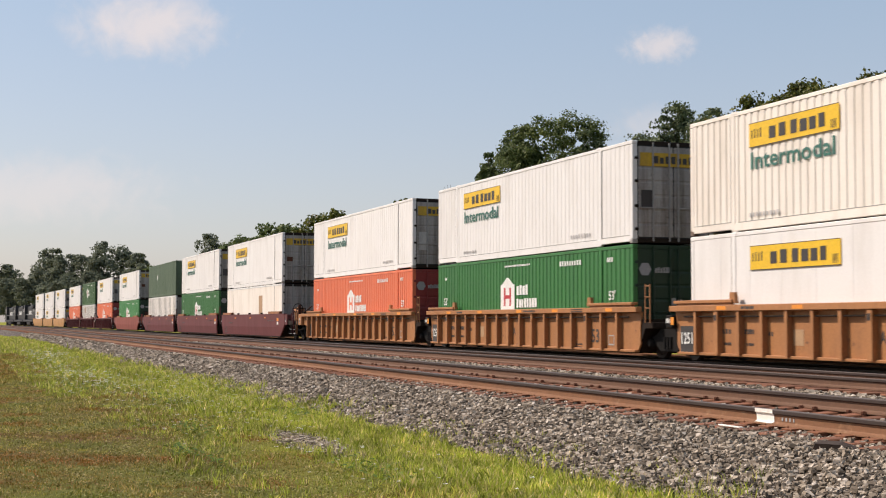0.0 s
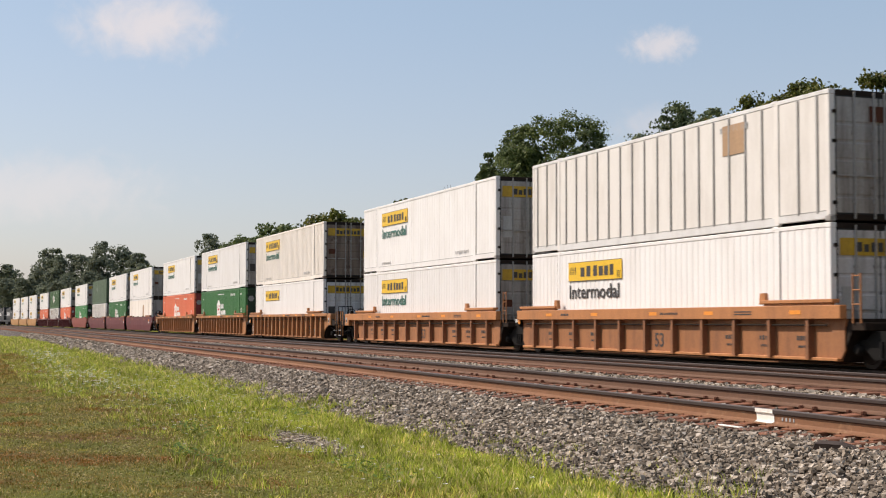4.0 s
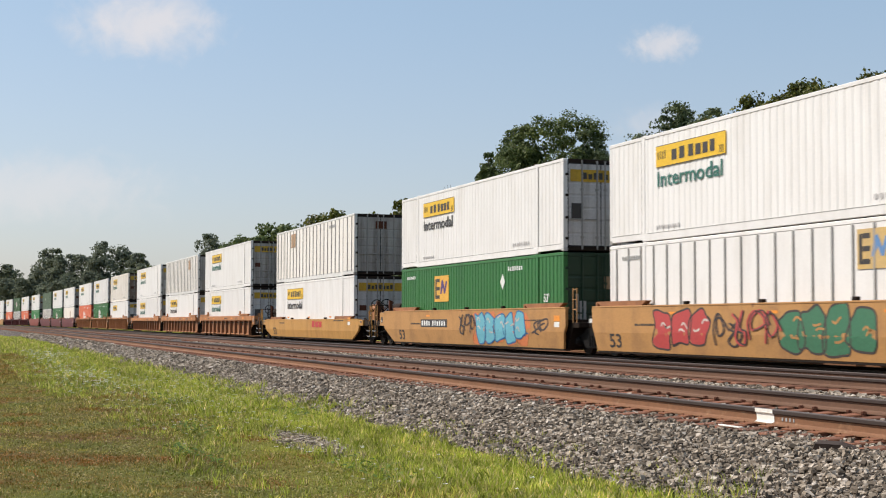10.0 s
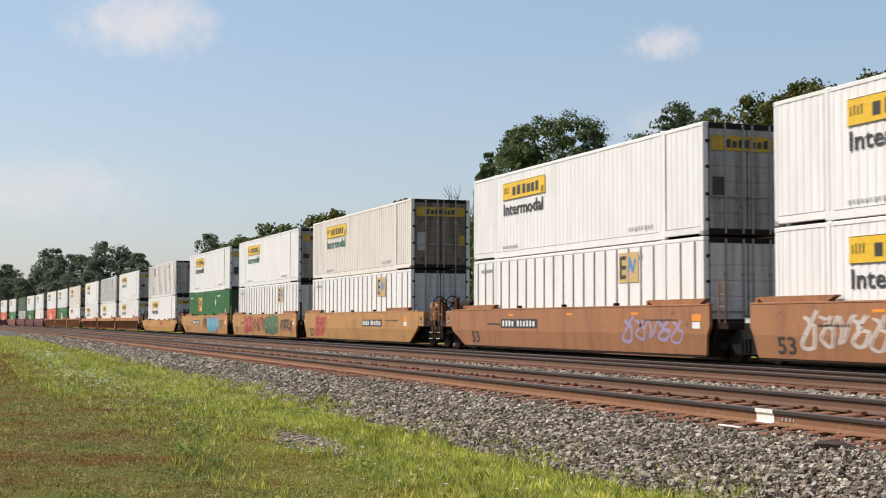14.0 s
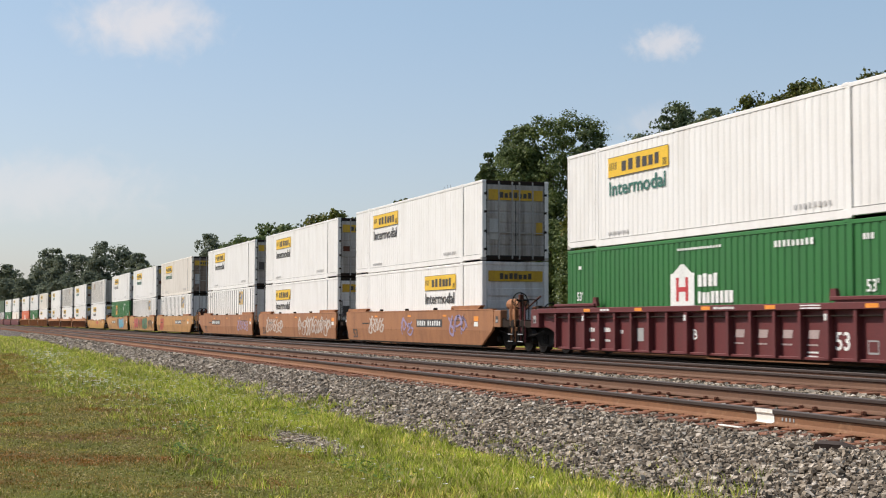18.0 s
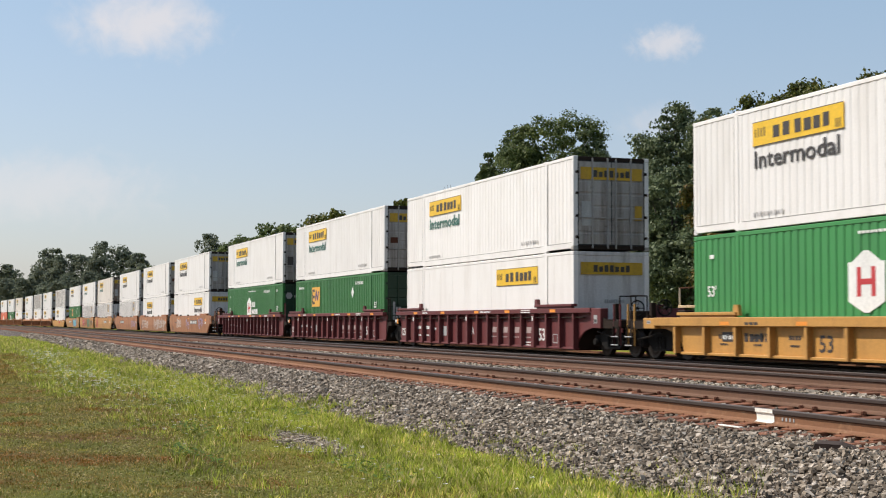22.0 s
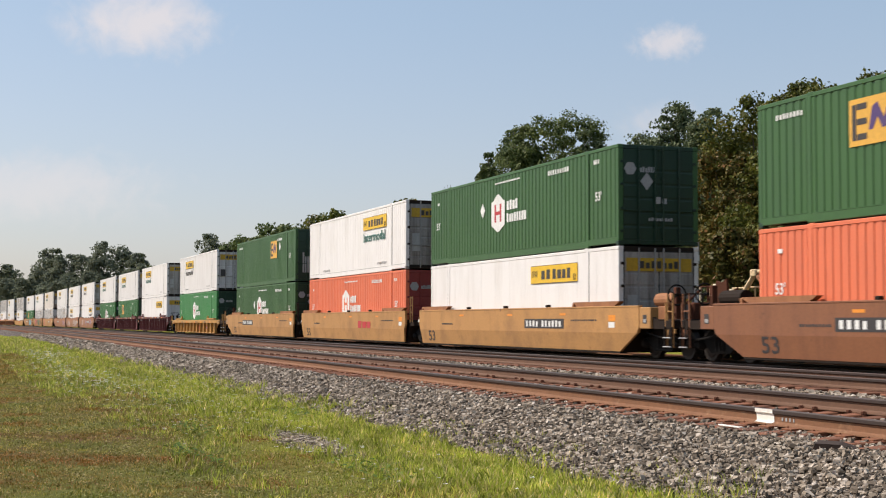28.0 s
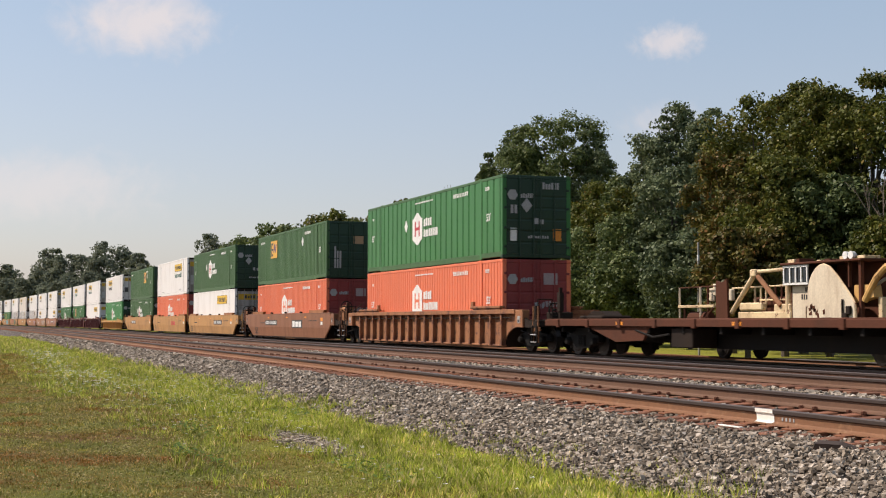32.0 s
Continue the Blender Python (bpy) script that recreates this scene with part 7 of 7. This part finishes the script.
tie_me = tie_mesh().mesh("tie")
plate_me = Build().cbox(-0.10, 0.10, -0.19, 0.19, 0.0, 0.018, 0.004).cbox(-0.085, -0.065, -0.13, -0.11, 0.018, 0.034, 0.003).cbox(0.055, 0.075, 0.10, 0.12, 0.018, 0.034, 0.003).mesh("tie_plate")
anchor_me = Build().cbox(-0.042, 0.042, -0.05, 0.01, -0.06, 0.010, 0.012).cbox(-0.028, 0.028, -0.06, -0.01, -0.02, 0.022, 0.008).mesh("rail_anchor")
bed = [o for o in scene.objects if o.name == "ballast_bed"][0]
rnd = random.Random(5)
tilt = math.degrees(math.atan2(0.085, 1.5))
for k in range(210):
    x = -9.5 - k * 0.48 + rnd.uniform(-0.03, 0.03)
    t = part("tie", tie_me, "tie", bed, at=pose(x, NEAR_Y - 0.02 + bend(x) + rnd.uniform(-0.05, 0.04), 0.0425 - 0.188 + rnd.uniform(-0.008, 0.004), tilt, rnd.uniform(-0.6, 0.6), rnd.uniform(-1.0, 1.0)))
    if k < 130:
        part("tie_plate", plate_me, "tie_plate", bed, at=pose(x, 9.10 + bend(x), -0.190, tilt))
    if k % 5 in (0, 2) and k < 190:
        for dx in (-0.15, 0.15):
            part("rail_anchor", anchor_me, "rust", rails[1], at=pose(x + dx, 10.545 + bend(x), -0.088, 0, 0, rnd.uniform(-12, 12)))
for k in range(150):
    x = -14.0 - k * 0.48 + rnd.uniform(-0.04, 0.04)
    part("tie", tie_me, "tie", bed, at=pose(x, MID_Y + bend(x) + rnd.uniform(-0.06, 0.06), 0.10 - 0.188, 0, 0, rnd.uniform(-1, 1)))


def joined_ties(y, z, x0, x1, name):
    b = Build()
    x = x0
    while x > x1:
        b.box(x - 0.115, x + 0.115, y - 1.3 + bend(x), y + 1.3 + bend(x), z - 0.18, z)
        x -= 0.508
    tagged(part(name, b, "tie", None), "weathered wooden ties in ballast", "railway ties", kind="stuff")


joined_ties(NEAR_Y, -0.15, -117.0, -330.0, "ties")
joined_ties(MID_Y, -0.088, -91.0, -330.0, "ties")
joined_ties(TRAIN_Y, -0.188, -10.0, -330.0, "ties")

ROCK_V = np.array([(x, y, z) for x in (-1, 1) for y in (-1, 1) for z in (-1, 1)]) * 0.72
ROCK_F = np.array([(0, 1, 3), (0, 3, 2), (4, 6, 7), (4, 7, 5), (0, 4, 5), (0, 5, 1), (2, 3, 7), (2, 7, 6), (0, 2, 6), (0, 6, 4), (1, 5, 7), (1, 7, 3)])


def stones(zones, seed):
    """Crushed stones lying on the bed: zones of (x0, x1, y0, y1, per square metre, radius)."""
    rng = np.random.default_rng(seed)
    P, Rr = [], []
    for x0, x1, y0, y1, dens, rad in zones:
        n = int(abs(x1 - x0) * (y1 - y0) * dens)
        xs, ys = rng.uniform(min(x0, x1), max(x0, x1), n), rng.uniform(y0, y1, n)
        zs = np.array([bed_height(y) for y in ys]) + np.where(rng.uniform(size=n) < 0.55, rng.uniform(0.008, 0.05, n), rng.uniform(-0.024, 0.004, n))
        P.append(np.stack([xs, ys, zs], 1))
        Rr.append(rad * rng.uniform(0.55, 1.35, n))
    P, Rr = np.concatenate(P), np.concatenate(Rr)
    n = len(P)
    shape = ROCK_V[None] + rng.uniform(-0.36, 0.36, (n, 8, 3))
    shape = shape * np.stack([rng.uniform(0.8, 1.45, n), rng.uniform(0.7, 1.1, n), rng.uniform(0.65, 1.05, n)], 1)[:, None]
    a = rng.uniform(0, 2 * math.pi, n)
    c, s = np.cos(a), np.sin(a)
    tl = rng.uniform(-0.9, 0.9, n)
    ct, st = np.cos(tl), np.sin(tl)
    y1_, z1_ = shape[..., 1] * ct[:, None] - shape[..., 2] * st[:, None], shape[..., 1] * st[:, None] + shape[..., 2] * ct[:, None]
    x2, y2 = shape[..., 0] * c[:, None] - y1_ * s[:, None], shape[..., 0] * s[:, None] + y1_ * c[:, None]
    v = np.stack([x2, y2, z1_], 2) * Rr[:, None, None] + P[:, None]
    f = (ROCK_F[None] + 8 * np.arange(n)[:, None, None]).reshape(-1)
    return big_mesh("ballast_stones", v.reshape(-1, 3), f, 3)


M["stone"] = island_mat("grey_ballast_stone", [(0.0, (0.075, 0.062, 0.050)), (0.4, (0.245, 0.204, 0.160)), (0.75, (0.42, 0.36, 0.29)), (0.94, (0.47, 0.415, 0.355)), (1.0, (0.66, 0.60, 0.53))], 0.85,
                       ([(0.3, (0.72, 0.68, 0.64)), (0.7, (1.08, 1.06, 1.03))], 9.0))
st = part("ballast_stones", stones([(-9.5, -18, 6.45, 8.5, 1250, 0.0245), (-18, -26, 6.45, 8.5, 900, 0.028), (-26, -40, 6.45, 8.5, 620, 0.031), (-40, -75, 6.5, 8.5, 280, 0.043), (-9.5, -30, 8.5, 9.0, 350, 0.024), (-75, -150, 6.5, 8.5, 75, 0.075), (-10, -30, 9.2, 10.3, 130, 0.028),
                                    (-13, -40, 11.2, 13.35, 330, 0.036), (-40, -75, 11.2, 13.35, 130, 0.045), (-16, -45, 16.2, 18.2, 100, 0.038)], 3), "stone", None)
tagged(st, "loose grey crushed stones along the tracks", "ballast stones", kind="stuff")


def earth(x, y):
    return profile(x, y) + noise.noise(Vector((x * 0.16, y * 0.4, 0))) * 0.05


def gravel_patch():
    """Bare stony spot in the verge."""
    rng = np.random.default_rng(8)
    n = 1700
    r, a = np.sqrt(rng.uniform(0, 1, n)), rng.uniform(0, 2 * math.pi, n)
    x, y = -19.1 + 2.4 * r ** 1.4 * np.cos(a), 4.85 + 0.40 * r ** 1.4 * np.sin(a)
    z = np.array([earth(p, q) for p, q in zip(x, y)]) + 0.02
    shape = (ROCK_V[None] + rng.uniform(-0.42, 0.42, (n, 8, 3))) * np.array([1.1, 1.0, 0.9])
    v = shape * rng.uniform(0.010, 0.030, n)[:, None, None] + np.stack([x, y, z], 1)[:, None]
    return big_mesh("gravel_patch", v.reshape(-1, 3), (ROCK_F[None] + 8 * np.arange(n)[:, None, None]).reshape(-1), 3)


tagged(part("gravel_patch", gravel_patch(), "stone", None), "bare patch of stones in the grass", "gravel", kind="stuff")


def grass(zones, seed, name):
    """Blades in tufts: zones of (x0, x1, y0, y1, tufts per square metre, blades, height, width)."""
    rng = np.random.default_rng(seed)
    V = []
    for x0, x1, y0, y1, dens, blades, height, width in zones:
        n = int(abs(x1 - x0) * (y1 - y0) * dens)
        cx, cy = rng.uniform(min(x0, x1), max(x0, x1), n), rng.uniform(y0, y1, n)
        edge = y1 - 0.45 * rng.uniform(0, 1, n) ** 2 - 0.25 * np.sin(cx * 1.7) ** 2
        keep = (cy < edge) & (((cx + 19.1) / 1.9) ** 2 + ((cy - 4.85) / 0.28) ** 2 > rng.uniform(0.6, 1.3, n)) & (cy > 0.018 * np.abs(cx) - 0.5)
        cx, cy = cx[keep], cy[keep]
        patch = np.array([noise.noise(Vector((p * 0.5, q * 0.9, 2.0))) for p, q in zip(cx, cy)])
        cz = np.array([max(earth(p, q), bed_height(q) if q > 6.4 else -9) for p, q in zip(cx, cy)])
        hh = height * (0.75 + 0.6 * patch.clip(-0.6, 0.8))
        m = len(cx)
        px = np.repeat(cx, blades) + rng.normal(size=m * blades) * 0.035
        py = np.repeat(cy, blades) + rng.normal(size=m * blades) * 0.035
        pz = np.repeat(cz, blades) - 0.01
        h = np.repeat(hh, blades) * rng.uniform(0.35, 1.5, m * blades) 
        a = rng.uniform(0, 2 * math.pi, m * blades)
        lean = rng.uniform(0.1, 0.75, m * blades) * h
        b = rng.uniform(0, 2 * math.pi, m * blades)
        w = width * rng.uniform(0.6, 1.3, m * blades)
        ux, uy = np.cos(a) * w / 2, np.sin(a) * w / 2
        base = np.stack([px, py, pz], 1)
        mid = base + np.stack([np.cos(b) * lean * 0.35, np.sin(b) * lean * 0.35, h * 0.62], 1)
        tip = base + np.stack([np.cos(b) * lean, np.sin(b) * lean, h], 1)
        u = np.stack([ux, uy, np.zeros_like(ux)], 1)
        V.append(np.stack([base - u, base + u, mid + u * 0.8, tip, mid - u * 0.8], 1).reshape(-1, 3))
    V = np.concatenate(V)
    return big_mesh(name, V, np.arange(len(V)), 5)


M["grass_lush"] = island_mat("lush_grass", [(0.0, (0.20, 0.24, 0.035)), (0.4, (0.40, 0.475, 0.075)), (0.70, (0.55, 0.575, 0.13)), (0.88, (0.68, 0.57, 0.27)), (1.0, (0.80, 0.68, 0.44))], 0.6,
                            ([(0.34, (0.60, 0.60, 0.5)), (0.5, (1.0, 1.0, 0.95)), (0.66, (1.25, 1.22, 1.0))], 1.1), 0.35, 6.0)
M["grass_dull"] = island_mat("mown_grass", [(0.0, (0.145, 0.148, 0.035)), (0.45, (0.325, 0.305, 0.072)), (0.78, (0.47, 0.365, 0.145)), (1.0, (0.66, 0.55, 0.32))], 0.7,
                            ([(0.36, (0.88, 0.50, 0.42)), (0.45, (0.95, 0.82, 0.75)), (0.56, (1.1, 1.15, 0.9)), (0.68, (0.55, 0.68, 0.5))], 0.65), 0.3, 8.0)
lush = grass([(-10.5, -24, 4.4, 6.85, 120, 7, 0.125, 0.010), (-10.5, -24, 6.7, 7.35, 26, 6, 0.13, 0.010), (-24, -42, 4.2, 7.0, 80, 7, 0.18, 0.015), (-42, -75, 3.4, 6.9, 36, 7, 0.22, 0.026), (-75, -140, 1.6, 6.8, 14, 7, 0.28, 0.05), (-11, -30, 2.6, 4.6, 28, 6, 0.11, 0.010), (-30, -60, 2.2, 4.4, 26, 6, 0.14, 0.018)], 21, "verge_grass")
tagged(part("verge_grass", lush, "grass_lush", None), "tall yellow-green weedy grass by the ballast", "grass", kind="stuff")
dull = grass([(-11, -22, 0.1, 5.0, 130, 7, 0.042, 0.010), (-22, -40, 0.1, 4.8, 75, 7, 0.055, 0.015), (-40, -75, 0.4, 4.6, 36, 7, 0.10, 0.026), (-75, -140, 0.2, 3.0, 12, 7, 0.13, 0.05)], 22, "mown_grass")
tagged(part("mown_grass", dull, "grass_dull", None), "short dry olive-green mown grass", "grass", kind="stuff")


def flowers():
    rng = np.random.default_rng(4)
    n = 900
    cl = np.array([(-62, 4.2), (-46, 3.6), (-36, 3.6), (-28, 3.4), (-30, 5.4), (-22, 4.2)])[rng.integers(0, 6, n)]
    x, y = cl[:, 0] + rng.normal(size=n) * 5.5, cl[:, 1] + rng.normal(size=n) * 0.55
    z = np.array([earth(p, q) for p, q in zip(x, y)]) + rng.uniform(0.12, 0.3, n)
    r = rng.uniform(0.014, 0.034, n) * np.clip(-x / 30, 0.8, 2.2)
    c = np.stack([x, y, z], 1)
    k = [(1, 0, 0.2), (0.5, 0.87, 0), (-0.5, 0.87, 0.2), (-1, 0, 0), (-0.5, -0.87, 0.2), (0.5, -0.87, 0)]
    v = np.stack([c + r[:, None] * np.array(q) * np.array([1, 1, 1.5]) for q in k], 1).reshape(-1, 3)
    return big_mesh("wild_flowers", v, np.arange(len(v)), 6)


tagged(part("wild_flowers", flowers(), "mark_white", None), "small white wild flowers in the grass", "flowers", kind="stuff")

part("painted_mark", Build().cbox(-14.08, -13.62, 8.46, 8.52, -0.186, -0.172, 0.003), "rail_white", bed, "white paint splash on a tie end")
chunk = thing("broken_tie", "dark split end of an old wooden tie", "wood", at=pose(-11.62, 8.30, -0.26, 10, 8, 40))
part("timber", Build().prism([(-0.20, 0.0), (0.19, -0.02), (0.21, 0.06), (0.05, 0.09), (-0.18, 0.06)], -0.07, 0.07), "old_wood", chunk)


def weeds():
    """Low broad-leaved weeds and pale seed stalks scattered in the grass."""
    rng = np.random.default_rng(14)
    V = []
    for cx, cy, r, n in ((-17.6, 2.9, 0.22, 90), (-16.5, 3.1, 0.2, 50), (-21.0, 3.6, 0.5, 160), (-28.0, 4.4, 0.8, 240), (-40.0, 5.2, 1.0, 260), (-15.0, 4.6, 0.4, 160), (-33.0, 3.0, 0.9, 200), (-24.0, 5.9, 0.5, 160)):
        x, y = cx + rng.normal(size=n) * r * 1.6, cy + rng.normal(size=n) * r * 0.45
        z = np.array([earth(p, q) for p, q in zip(x, y)]) + rng.uniform(0.03, 0.14, n)
        a, s = rng.uniform(0, 6.28, n), rng.uniform(0.02, 0.05, n)
        c = np.stack([x, y, z], 1)
        u = np.stack([np.cos(a), np.sin(a), rng.uniform(-0.4, 0.5, n)], 1) * s[:, None]
        w = np.stack([-np.sin(a), np.cos(a), rng.uniform(-0.3, 0.3, n)], 1) * s[:, None] * 0.6
        V.append(np.stack([c - u, c - w, c + u, c + w], 1).reshape(-1, 3))
    v = np.concatenate(V)
    return big_mesh("weeds", v, np.arange(len(v)), 4)


def clover():
    """Tiny round leaves that fill the mown turf."""
    rng = np.random.default_rng(31)
    V = []
    for x0, x1, y1, n, size in ((-11, -20, 5.2, 42000, 0.011), (-20, -34, 5.2, 30000, 0.016), (-34, -60, 4.6, 16000, 0.028)):
        x, y = rng.uniform(x1, x0, n), rng.uniform(0.1, y1, n)
        thick = np.array([noise.noise(Vector((p * 0.8, q * 1.6, 9.0))) for p, q in zip(x, y)])
        ok = thick > rng.uniform(-0.5, 0.35, n)
        x, y = x[ok], y[ok]
        z = np.array([earth(p, q) for p, q in zip(x, y)]) + rng.uniform(0.005, 0.05, len(x))
        a, r = rng.uniform(0, 6.28, len(x)), size * rng.uniform(0.6, 1.4, len(x))
        c = np.stack([x, y, z], 1)
        u = np.stack([np.cos(a), np.sin(a), rng.uniform(-0.5, 0.5, len(x))], 1) * r[:, None]
        w = np.stack([-np.sin(a), np.cos(a), rng.uniform(-0.5, 0.5, len(x))], 1) * r[:, None] * 0.8
        V.append(np.stack([c - u, c - w, c + u, c + w], 1).reshape(-1, 3))
    v = np.concatenate(V)
    return big_mesh("clover", v, np.arange(len(v)), 4)


M["clover"] = island_mat("clover_leaves", [(0.0, (0.115, 0.128, 0.033)), (0.5, (0.23, 0.23, 0.062)), (0.85, (0.38, 0.335, 0.135)), (1.0, (0.50, 0.42, 0.27))], 0.6, ([(0.36, (1.0, 0.56, 0.46)), (0.46, (1.0, 0.88, 0.8)), (0.66, (0.7, 0.85, 0.6))], 0.65), 0.25)
tagged(part("clover", clover(), "clover", None), "low clover and dry leaves in mown turf", "clover", kind="stuff")
M["weed"] = island_mat("dark_weed_leaves", [(0.0, (0.06, 0.11, 0.02)), (0.6, (0.11, 0.18, 0.03)), (1.0, (0.20, 0.24, 0.05))], 0.6, None, 0.25)
tagged(part("weeds", weeds(), "weed", None), "dark green broad-leaved weeds in the grass", "weeds", kind="stuff")

part("chalk_mark", letters(-13.72, -13.42, -0.125, -0.085, 4, 5, 9.10 - 0.0105, 0.35), "mark_grey", rails[0], "faint chalk figures on the rail")


# ---- what moves ----
def motions():
    """The train rolls away along its track, every car and container with it; the clouds drift."""
    for ob, x0, z in MOVING:
        rows = []
        for k in range(17):
            t = 2.0 * k
            px = x0 + run(t)
            rows.append((t, pose(px, TRAIN_Y + bend(px), z, 0, 0, math.degrees(heading(px)))))
        walk(ob, rows)
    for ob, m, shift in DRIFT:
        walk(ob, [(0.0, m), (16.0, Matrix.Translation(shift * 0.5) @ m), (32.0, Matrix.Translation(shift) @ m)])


motions()
